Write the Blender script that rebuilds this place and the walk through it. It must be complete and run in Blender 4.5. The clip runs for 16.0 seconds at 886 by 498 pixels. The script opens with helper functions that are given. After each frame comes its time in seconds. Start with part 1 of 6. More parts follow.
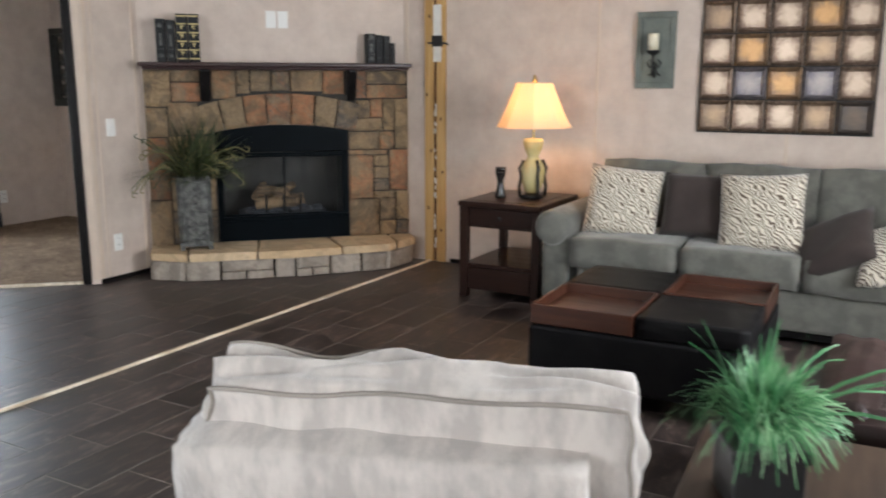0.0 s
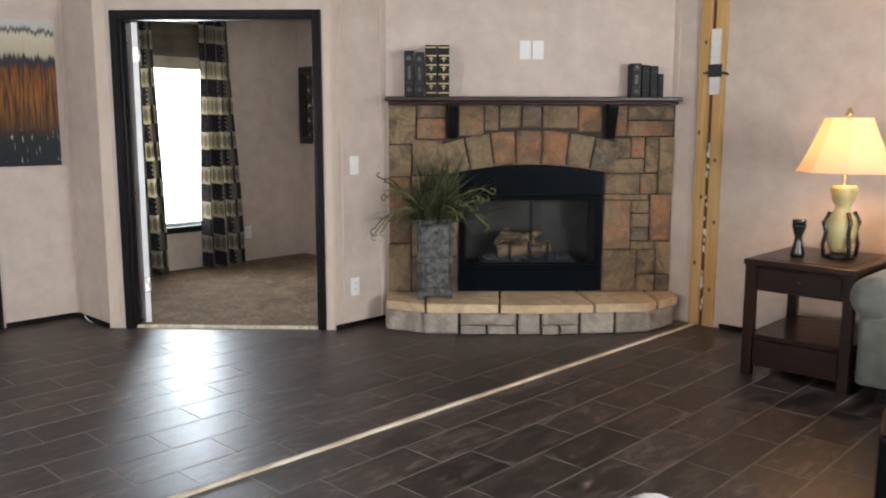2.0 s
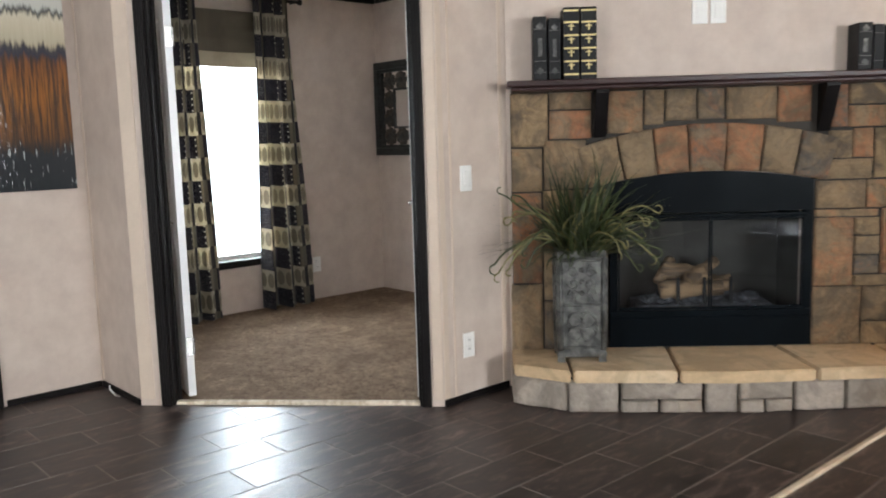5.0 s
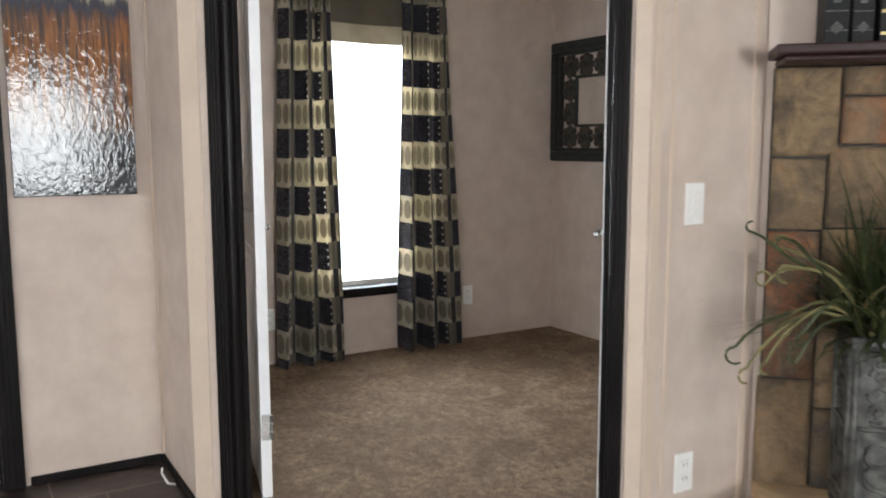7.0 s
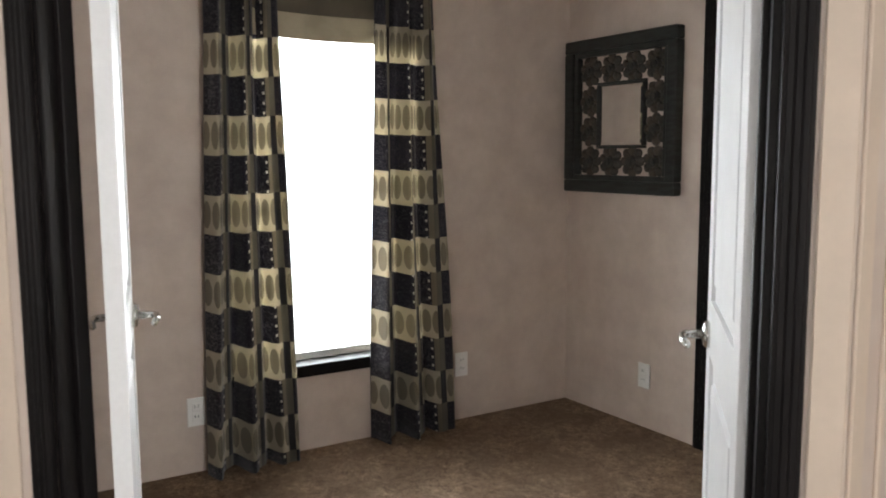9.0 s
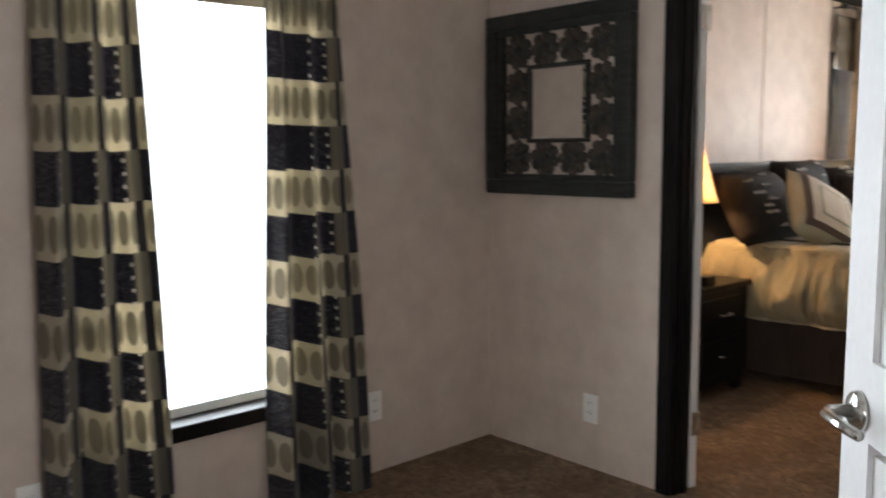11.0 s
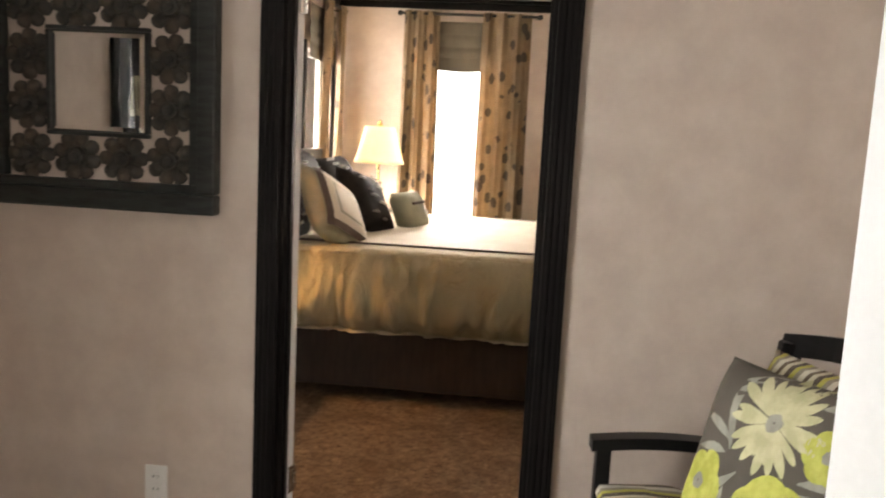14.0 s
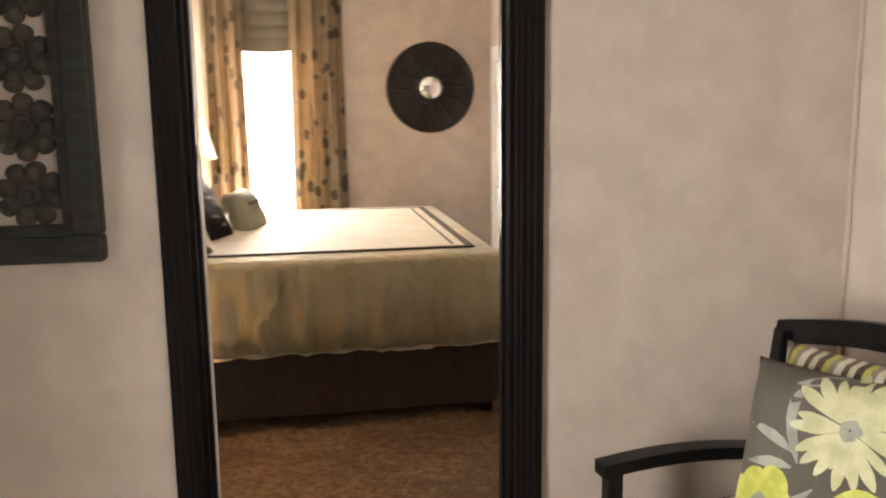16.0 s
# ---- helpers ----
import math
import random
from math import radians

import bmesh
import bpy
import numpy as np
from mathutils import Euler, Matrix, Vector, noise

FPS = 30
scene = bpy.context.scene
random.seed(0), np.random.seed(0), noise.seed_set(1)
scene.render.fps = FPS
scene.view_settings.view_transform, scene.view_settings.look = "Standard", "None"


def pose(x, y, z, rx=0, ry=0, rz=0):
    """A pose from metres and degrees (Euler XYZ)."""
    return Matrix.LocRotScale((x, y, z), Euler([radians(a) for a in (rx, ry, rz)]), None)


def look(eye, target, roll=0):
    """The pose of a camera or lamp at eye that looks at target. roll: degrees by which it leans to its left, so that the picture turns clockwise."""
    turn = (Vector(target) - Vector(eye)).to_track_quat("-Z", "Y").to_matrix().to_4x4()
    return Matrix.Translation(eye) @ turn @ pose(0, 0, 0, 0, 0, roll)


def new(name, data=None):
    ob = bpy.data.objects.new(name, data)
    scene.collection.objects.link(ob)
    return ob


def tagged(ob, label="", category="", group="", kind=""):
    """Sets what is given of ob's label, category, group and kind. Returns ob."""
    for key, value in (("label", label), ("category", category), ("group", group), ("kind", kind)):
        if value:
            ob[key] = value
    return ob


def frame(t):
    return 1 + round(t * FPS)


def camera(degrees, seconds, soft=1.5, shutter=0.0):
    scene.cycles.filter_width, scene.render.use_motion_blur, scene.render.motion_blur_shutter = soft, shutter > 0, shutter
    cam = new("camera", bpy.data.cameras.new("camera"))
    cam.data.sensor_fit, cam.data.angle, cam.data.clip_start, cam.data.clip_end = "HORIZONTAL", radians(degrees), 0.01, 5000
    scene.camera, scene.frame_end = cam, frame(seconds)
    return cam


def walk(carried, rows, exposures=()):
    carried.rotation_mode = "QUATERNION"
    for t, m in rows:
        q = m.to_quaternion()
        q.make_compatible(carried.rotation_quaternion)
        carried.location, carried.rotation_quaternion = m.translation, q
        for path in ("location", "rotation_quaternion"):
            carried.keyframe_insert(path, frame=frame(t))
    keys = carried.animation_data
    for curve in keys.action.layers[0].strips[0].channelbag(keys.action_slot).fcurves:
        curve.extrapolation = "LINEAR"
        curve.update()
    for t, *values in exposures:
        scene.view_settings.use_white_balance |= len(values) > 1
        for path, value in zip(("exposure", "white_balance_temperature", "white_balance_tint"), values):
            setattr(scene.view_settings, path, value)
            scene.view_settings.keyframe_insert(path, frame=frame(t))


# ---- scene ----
cam = camera(55.9, 16.0, 1.9, 0.5)
PATH = [
    (0, (-0.187, 0.086, 1.379), (-1.135, 1.802, 0.985), 0.1),
    (0.5, (-0.344, 0.128, 1.375), (-1.421, 1.772, 1.002), -0.0),
    (1, (-0.483, 0.26, 1.361), (-1.717, 1.794, 1.009), 0.6),
    (1.5, (-0.614, 0.399, 1.332), (-1.946, 1.856, 1.011), 1.0),
    (2, (-0.796, 0.509, 1.339), (-2.163, 1.937, 1.04), 0.1),
    (2.5, (-1.008, 0.584, 1.322), (-2.374, 2.021, 1.061), -0.5),
    (3, (-1.211, 0.72, 1.294), (-2.591, 2.141, 1.017), -1.0),
    (3.5, (-1.427, 0.847, 1.259), (-2.832, 2.239, 0.958), -1.2),
    (3.7, (-1.502, 0.895, 1.255), (-2.92, 2.275, 0.962), -1.3),
    (6, (-2.7, 1.767, 1.245), (-4.252, 3.006, 1.0), -1.1),
    (6.5, (-2.967, 2.017, 1.235), (-4.61, 3.129, 0.985), -0.3),
    (7, (-3.28, 2.2, 1.233), (-4.989, 3.21, 0.986), -0.1),
    (7.5, (-3.605, 2.305, 1.26), (-5.29, 3.357, 1.025), -1.0),
    (8, (-3.891, 2.482, 1.268), (-5.565, 3.552, 1.037), -0.7),
    (8.5, (-4.116, 2.654, 1.322), (-5.808, 3.697, 1.096), -0.3),
    (10.8, (-4.991, 3.014, 1.323), (-6.541, 4.257, 1.1), 0.0),
    (11, (-5.08, 2.981, 1.309), (-6.546, 4.322, 1.079), -0.5),
    (11.5, (-5.25, 3.025, 1.344), (-6.601, 4.474, 1.07), -0.5),
    (12, (-5.449, 3.088, 1.357), (-6.686, 4.64, 1.104), -0.3),
    (12.5, (-5.634, 3.14, 1.371), (-6.706, 4.806, 1.102), 2.0),
    (13, (-5.829, 3.202, 1.394), (-6.587, 5.029, 1.103), 1.6),
    (13.5, (-5.935, 3.24, 1.404), (-6.389, 5.16, 1.075), 1.0),
    (14, (-5.978, 3.264, 1.418), (-6.198, 5.231, 1.134), 2.9),
    (14.5, (-6.041, 3.342, 1.424), (-6.163, 5.321, 1.157), 3.2),
    (15, (-6.114, 3.467, 1.436), (-6.176, 5.446, 1.15), 2.7),
    (15.5, (-6.252, 3.578, 1.436), (-6.189, 5.555, 1.136), 1.7),
    (16, (-6.485, 3.661, 1.464), (-6.149, 5.604, 1.129), -0.7),
]
EXPOSURE = [(0.0, 0.08, 6450, 10), (1.5, 0.15, 6600, 11), (3.5, 0.22, 6600, 10), (6.5, 0.40, 6600, 10), (8.5, 0.28, 7100, 13), (10.8, 0.0, 6800, 12), (12.2, 0.08, 6900, 13), (12.9, 0.57, 7650, 14), (13.5, 0.68, 7850, 15), (14.3, 0.17, 7900, 15), (15.2, 0.37, 7950, 16), (16.0, 0.55, 8100, 16)]
walk(cam, [(t, look(eye, target, roll)) for t, eye, target, roll in PATH], EXPOSURE)

# ---- world and large lights ----
world = bpy.data.worlds.new("sky")
scene.world = world
world.use_nodes = True
wn, wl = world.node_tree.nodes, world.node_tree.links
sky = wn.new("ShaderNodeTexSky")
sky.sky_type, sky.sun_disc, sky.sun_elevation, sky.sun_rotation = "NISHITA", False, radians(37), radians(73)
wn["Background"].inputs["Strength"].default_value = 0.12
wl.new(sky.outputs["Color"], wn["Background"].inputs["Color"])
sun = new("sun", bpy.data.lights.new("sun", "SUN"))
sun.data.energy, sun.data.angle, sun.data.color = 3.0, radians(0.6), (1, 0.95, 0.88)
sun.matrix_world = look((10, 3, 8), (0, 0, 0))


def window_light(name, m, w, h, watts, colour=(0.93, 0.97, 1.0)):
    """Daylight that fills a window's opening."""
    ob = new(name, bpy.data.lights.new(name, "AREA"))
    ob.data.shape, ob.data.size, ob.data.size_y, ob.data.energy, ob.data.color = "RECTANGLE", w, h, watts, colour
    ob.matrix_world = m
    return ob


def bulb(name, at, watts, r=0.04, colour=(1.0, 0.62, 0.3)):
    ob = new(name, bpy.data.lights.new(name, "POINT"))
    ob.data.energy, ob.data.color, ob.data.shadow_soft_size = watts, colour, r
    ob.location = at
    return ob


def backdrop(name, m, w, h, strength=5.0):
    """The white glare outside a window: a plain bright sheet."""
    me = bpy.data.meshes.new(name)
    me.from_pydata([(-w / 2, -h / 2, 0), (w / 2, -h / 2, 0), (w / 2, h / 2, 0), (-w / 2, h / 2, 0)], [], [(0, 1, 2, 3)])
    mt = bpy.data.materials.new("outdoor_glare")
    mt.use_nodes = True
    em = mt.node_tree.nodes.new("ShaderNodeEmission")
    em.inputs[0].default_value, em.inputs[1].default_value = (0.78, 0.90, 1.0, 1), strength
    mt.node_tree.links.new(em.outputs[0], mt.node_tree.nodes["Material Output"].inputs[0])
    me.materials.append(mt)
    ob = new(name, me)
    ob.matrix_world = m
    return tagged(ob, "plain white overexposed daylight outside the windows", "backdrop", kind="structure")


backdrop("backdrop_west", look((-9.3, 6.6, 1.6), (0, 6.6, 1.6)), 13, 4.6)
backdrop("backdrop_north", look((-6.4, 11.7, 1.6), (-6.4, 0, 1.6)), 6, 4.6)
backdrop("backdrop_east", look((2.8, 1.0, 1.6), (-5, 1.0, 1.6)), 12, 4.6)
backdrop("backdrop_south", look((-2.6, -5.6, 1.6), (-2.6, 0, 1.6)), 9, 4.6)
window_light("daylight_den", look((-7.92, 4.30, 1.24), (0, 4.30, 1.1)), 0.94, 1.66, 128, (0.80, 0.91, 1.0))
window_light("daylight_bed_back", look((-6.67, 10.30, 1.2), (-6.67, 0, 1.1)), 0.74, 1.5, 200)
window_light("daylight_bed_side", look((-7.92, 9.62, 1.2), (0, 9.62, 1.1)), 0.84, 1.5, 130)
window_light("daylight_front_a", look((1.30, 3.05, 1.35), (-5, 3.05, 1.1)), 1.5, 1.4, 130)
# these two fill unseen windows added to brighten the living room
window_light("daylight_front_b", look((1.30, -1.6, 1.35), (-5, -1.6, 1.1)), 1.7, 1.4, 130)
window_light("daylight_side", look((-2.2, -3.9, 1.4), (-2.2, 5, 1.1)), 2.4, 1.4, 120)
bulb("bulb_living", (-2.30, 5.13, 1.22), 11, 0.04, (1.0, 0.60, 0.30))
bulb("bulb_bed_near", (-7.50, 6.98, 1.13), 22)
bulb("bulb_bed_far", (-7.22, 9.62, 1.26), 24, 0.04, (1.0, 0.86, 0.68))


# ---- materials ----
def node_mat(name):
    m = bpy.data.materials.new(name)
    m.use_nodes = True
    return m, m.node_tree.nodes, m.node_tree.links, m.node_tree.nodes["Principled BSDF"]


def rgb(c):
    return (*c, 1.0)


def mixer(nodes, links, fac, a, b, kind="MIX"):
    """A colour mix; a, b and fac are sockets or values."""
    mx = nodes.new("ShaderNodeMix")
    mx.data_type, mx.blend_type = "RGBA", kind
    for sock, v in ((mx.inputs[0], fac), (mx.inputs[6], a), (mx.inputs[7], b)):
        if hasattr(v, "node"):
            links.new(v, sock)
        else:
            sock.default_value = v if isinstance(v, (int, float)) else rgb(v)
    return mx.outputs[2]


def calc(nodes, links, op, a, b=0.0, c=0.0):
    n = nodes.new("ShaderNodeMath")
    n.operation = op
    for sock, v in zip(n.inputs, (a, b, c)):
        if hasattr(v, "node"):
            links.new(v, sock)
        else:
            sock.default_value = v
    return n.outputs[0]


def ramp(nodes, links, fac, stops):
    r = nodes.new("ShaderNodeValToRGB")
    links.new(fac, r.inputs[0])
    el = r.color_ramp.elements
    while len(el) < len(stops):
        el.new(0.5)
    for e, (p, c) in zip(el, stops):
        e.position, e.color = p, rgb(c)
    return r.outputs[0]


def coords(nodes, links, scale=(1, 1, 1), which="Object", shift=None):
    tc, mp = nodes.new("ShaderNodeTexCoord"), nodes.new("ShaderNodeMapping")
    links.new(tc.outputs[which], mp.inputs[0])
    mp.inputs["Scale"].default_value = scale
    if shift is not None:
        links.new(shift, mp.inputs["Location"])
    return mp.outputs[0]


def noise_tex(nodes, links, vec, scale, detail=4.0, rough=0.55, distort=0.0):
    n = nodes.new("ShaderNodeTexNoise")
    links.new(vec, n.inputs["Vector"])
    n.inputs["Scale"].default_value, n.inputs["Detail"].default_value = scale, detail
    n.inputs["Roughness"].default_value, n.inputs["Distortion"].default_value = rough, distort
    return n.outputs["Fac"]


def add_bump(nodes, links, bsdf, height, strength, distance=0.01):
    b = nodes.new("ShaderNodeBump")
    b.inputs["Strength"].default_value, b.inputs["Distance"].default_value = strength, distance
    links.new(height, b.inputs["Height"])
    links.new(b.outputs[0], bsdf.inputs["Normal"])


def mat(name, base, rough=0.5, metal=0.0, second=None, scale=6.0, fine=80.0, bump=0.15, stretch=(1, 1, 1), vary=0.0, sheen=0.0, depth=0.004, spec=0.5):
    """A surface of two close colours, mottled at two scales, with fine relief."""
    m, n, l, b = node_mat(name)
    second = second or tuple(c * 0.78 for c in base)
    shift = n.new("ShaderNodeObjectInfo").outputs["Random"] if vary else None
    if shift is not None:
        shift = calc(n, l, "MULTIPLY", shift, 37.0)
    v = coords(n, l, stretch, shift=shift)
    big, small = noise_tex(n, l, v, scale), noise_tex(n, l, v, fine, 3.0)
    col = ramp(n, l, big, [(0.4, base), (0.6, second)])
    col = mixer(n, l, calc(n, l, "MULTIPLY", small, 0.35), col, tuple(c * 0.7 for c in base))
    if vary:
        hsv = n.new("ShaderNodeHueSaturation")
        l.new(col, hsv.inputs["Color"])
        rnd = n.new("ShaderNodeObjectInfo").outputs["Random"]
        l.new(calc(n, l, "MULTIPLY_ADD", rnd, vary, 1 - vary / 2), hsv.inputs["Value"])
        col = hsv.outputs[0]
    l.new(col, b.inputs["Base Color"])
    l.new(calc(n, l, "MULTIPLY_ADD", big, 0.2, rough - 0.1), b.inputs["Roughness"])
    b.inputs["Metallic"].default_value = metal
    b.inputs["Sheen Weight"].default_value, b.inputs["Specular IOR Level"].default_value = sheen, spec
    if bump:
        add_bump(n, l, b, small, bump, depth)
    return m


def wallpaper():
    m, n, l, b = node_mat("vinyl_wallpaper")
    v = coords(n, l)
    blotch, streak = noise_tex(n, l, v, 6.5, 5, 0.6), noise_tex(n, l, coords(n, l, (9, 9, 1.6)), 3.0, 5, 0.65)
    weave = noise_tex(n, l, coords(n, l, (1, 1, 0.25)), 150, 2)
    col = ramp(n, l, blotch, [(0.36, (0.50, 0.405, 0.345)), (0.5, (0.555, 0.457, 0.39)), (0.66, (0.615, 0.515, 0.445))])
    col = mixer(n, l, calc(n, l, "MULTIPLY", streak, 0.45), col, (0.50, 0.41, 0.355))
    l.new(col, b.inputs["Base Color"])
    b.inputs["Roughness"].default_value = 0.62
    add_bump(n, l, b, weave, 0.12, 0.002)
    return m


def tile_mat():
    m, n, l, b = node_mat("wood_look_tile")
    rnd = n.new("ShaderNodeObjectInfo").outputs["Random"]
    isl = n.new("ShaderNodeNewGeometry").outputs["Random Per Island"]
    seed = calc(n, l, "ADD", calc(n, l, "MULTIPLY", rnd, 53.0), calc(n, l, "MULTIPLY", isl, 31.0))
    grain = noise_tex(n, l, coords(n, l, (7, 1.9, 2), shift=seed), 3.4, 8, 0.68, 0.9)
    cloud = noise_tex(n, l, coords(n, l, (3, 2, 1), shift=seed), 2.2, 4)
    col = ramp(n, l, grain, [(0.34, (0.012, 0.008, 0.0078)), (0.46, (0.030, 0.0205, 0.0185)), (0.55, (0.076, 0.053, 0.046)), (0.66, (0.18, 0.132, 0.114))])
    col = mixer(n, l, calc(n, l, "MULTIPLY", cloud, 0.35), col, (0.026, 0.018, 0.017))
    hsv = n.new("ShaderNodeHueSaturation")
    l.new(col, hsv.inputs["Color"])
    l.new(calc(n, l, "MULTIPLY_ADD", calc(n, l, "FRACT", seed), 0.75, 0.62), hsv.inputs["Value"])
    l.new(hsv.outputs[0], b.inputs["Base Color"])
    l.new(calc(n, l, "MULTIPLY_ADD", grain, 0.46, 0.16), b.inputs["Roughness"])
    add_bump(n, l, b, grain, 0.16, 0.003)
    return m


def stone_mat(name, stops, scale=5.0, bump=0.6, speck=0.5):
    m, n, l, b = node_mat(name)
    rnd = n.new("ShaderNodeObjectInfo").outputs["Random"]
    v = coords(n, l, shift=calc(n, l, "MULTIPLY", rnd, 41.0))
    cloud, grit = noise_tex(n, l, v, scale * 1.5, 8, 0.68, 0.8), noise_tex(n, l, v, 42, 6, 0.75)
    stain, warm = noise_tex(n, l, v, 4.6, 7, 0.66, 0.9), noise_tex(n, l, v, 7.5, 5, 0.6, 0.5)
    tone = calc(n, l, "ADD", calc(n, l, "MULTIPLY", rnd, 0.82), calc(n, l, "MULTIPLY_ADD", cloud, 0.8, -0.32))
    col = ramp(n, l, tone, stops)
    col = mixer(n, l, ramp(n, l, stain, [(0.46, (0, 0, 0)), (0.58, (0.55, 0.55, 0.55))]), col, tuple(c * 0.5 for c in stops[0][1]))
    col = mixer(n, l, ramp(n, l, warm, [(0.48, (0, 0, 0)), (0.6, (0.4, 0.4, 0.4))]), col, stops[1][1])
    col = mixer(n, l, ramp(n, l, grit, [(0.44, (0, 0, 0)), (0.68, (speck, speck, speck))]), col, tuple(c * 0.40 for c in stops[1][1]))
    l.new(col, b.inputs["Base Color"])
    b.inputs["Roughness"].default_value = 0.85
    both = calc(n, l, "ADD", calc(n, l, "MULTIPLY", cloud, 1.4), calc(n, l, "MULTIPLY", grit, 0.5))
    add_bump(n, l, b, both, bump, 0.05)
    return m


def glass_mat(name, tint=(1, 1, 1), gloss=1.0):
    m, n, l, b = node_mat(name)
    n.remove(b)
    tr, gl, mx, fr = (n.new("ShaderNodeBsdfTransparent"), n.new("ShaderNodeBsdfGlossy"), n.new("ShaderNodeMixShader"), n.new("ShaderNodeFresnel"))
    tr.inputs[0].default_value, gl.inputs["Roughness"].default_value = rgb(tint), 0.03
    l.new(calc(n, l, "MULTIPLY", fr.outputs[0], gloss), mx.inputs[0])
    l.new(tr.outputs[0], mx.inputs[1])
    l.new(gl.outputs[0], mx.inputs[2])
    l.new(mx.outputs[0], n["Material Output"].inputs[0])
    return m


def shade_mat(name, colour, glow):
    """A lampshade: cloth lit through from within."""
    m, n, l, b = node_mat(name)
    b.inputs["Base Color"].default_value, b.inputs["Roughness"].default_value = rgb(colour), 0.8
    tl, mx = n.new("ShaderNodeBsdfTranslucent"), n.new("ShaderNodeMixShader")
    tl.inputs[0].default_value = rgb(glow)
    mx.inputs[0].default_value = 0.55
    l.new(b.outputs[0], mx.inputs[1])
    l.new(tl.outputs[0], mx.inputs[2])
    l.new(mx.outputs[0], n["Material Output"].inputs[0])
    add_bump(n, l, b, noise_tex(n, l, coords(n, l, (1, 1, 0.2)), 220, 2), 0.2, 0.002)
    return m


def cloth_through(m, n, l, b, col, share):
    """Lets part of the light through a thin cloth."""
    tl, mx = n.new("ShaderNodeBsdfTranslucent"), n.new("ShaderNodeMixShader")
    l.new(col, tl.inputs[0])
    mx.inputs[0].default_value = share
    l.new(b.outputs[0], mx.inputs[1])
    l.new(tl.outputs[0], mx.inputs[2])
    l.new(mx.outputs[0], n["Material Output"].inputs[0])


def check_curtain_mat():
    """Rows of black lace and cream squares with grey ovals, in columns parted by olive stripes. Reads the cloth's own metres from its UV map."""
    m, n, l, b = node_mat("check_curtain_cloth")
    sep = n.new("ShaderNodeSeparateXYZ")
    l.new(n.new("ShaderNodeTexCoord").outputs["UV"], sep.inputs[0])
    u, v = sep.outputs[0], sep.outputs[1]
    k = lambda op, a, b2=0.0, c=0.0: calc(n, l, op, a, b2, c)
    col_pos = k("MULTIPLY", u, 1 / 0.115)
    fu, odd = k("FRACT", col_pos), k("MODULO", k("FLOOR", col_pos), 2.0)
    row_pos = k("MULTIPLY", v, 1 / 0.1565)
    fv = k("FRACT", row_pos)
    dark = k("LESS_THAN", k("MODULO", row_pos, 2.0), 1.0)
    ou = k("SUBTRACT", k("FRACT", k("MULTIPLY", fu, 4.6)), 0.5)
    ov = k("MULTIPLY", k("SUBTRACT", fv, 0.5), 1.25)
    oval = k("LESS_THAN", k("ADD", k("MULTIPLY", ou, ou), k("MULTIPLY", ov, ov)), 0.19)
    cream = mixer(n, l, odd, (0.50, 0.445, 0.335), (0.37, 0.325, 0.24))
    light = mixer(n, l, k("MULTIPLY", oval, 0.8), cream, (0.15, 0.13, 0.095))
    lace_n = noise_tex(n, l, coords(n, l, (1, 1, 1), "UV"), 95, 2, 0.5, 2.5)
    lace_on = k("MULTIPLY", k("GREATER_THAN", lace_n, 0.57), k("SUBTRACT", 0.5, k("MULTIPLY", odd, 0.3)))
    lace = mixer(n, l, lace_on, (0.014, 0.012, 0.020), (0.20, 0.185, 0.20))
    dot_v = k("LESS_THAN", k("ABSOLUTE", k("SUBTRACT", k("FRACT", k("MULTIPLY", v, 1 / 0.04)), 0.5)), 0.14)
    dot_u = k("LESS_THAN", k("ABSOLUTE", k("SUBTRACT", fu, 0.63)), 0.025)
    lace = mixer(n, l, k("MULTIPLY", dot_u, dot_v), lace, (0.6, 0.57, 0.5))
    col = mixer(n, l, dark, light, lace)
    # narrow stripe and a slim column of reversed tone between the squares
    col = mixer(n, l, k("MULTIPLY", k("GREATER_THAN", fu, 0.68), dark), col, (0.20, 0.17, 0.125))
    slim = mixer(n, l, dark, (0.030, 0.028, 0.030), (0.135, 0.122, 0.095))
    col = mixer(n, l, k("GREATER_THAN", fu, 0.80), col, slim)
    l.new(col, b.inputs["Base Color"])
    b.inputs["Roughness"].default_value, b.inputs["Sheen Weight"].default_value = 0.6, 0.3
    cloth_through(m, n, l, b, col, 0.48)
    return m


def leaf_curtain_mat():
    m, n, l, b = node_mat("leaf_curtain_cloth")
    v = coords(n, l, (11, 7.5, 1), "UV")
    vor = n.new("ShaderNodeTexVoronoi")
    l.new(v, vor.inputs["Vector"])
    vor.inputs["Scale"].default_value = 1.0
    wob = noise_tex(n, l, coords(n, l, (1, 1, 1), "UV"), 28, 3)
    leaf = calc(n, l, "LESS_THAN", calc(n, l, "ADD", vor.outputs["Distance"], calc(n, l, "MULTIPLY", wob, 0.35)), 0.49)
    ground = ramp(n, l, noise_tex(n, l, coords(n, l, (1, 1, 1), "UV"), 9), [(0.3, (0.31, 0.225, 0.145)), (0.7, (0.23, 0.165, 0.105))])
    col = mixer(n, l, calc(n, l, "MULTIPLY", leaf, 0.92), ground, (0.062, 0.05, 0.04))
    l.new(col, b.inputs["Base Color"])
    b.inputs["Roughness"].default_value = 0.7
    cloth_through(m, n, l, b, col, 0.4)
    return m


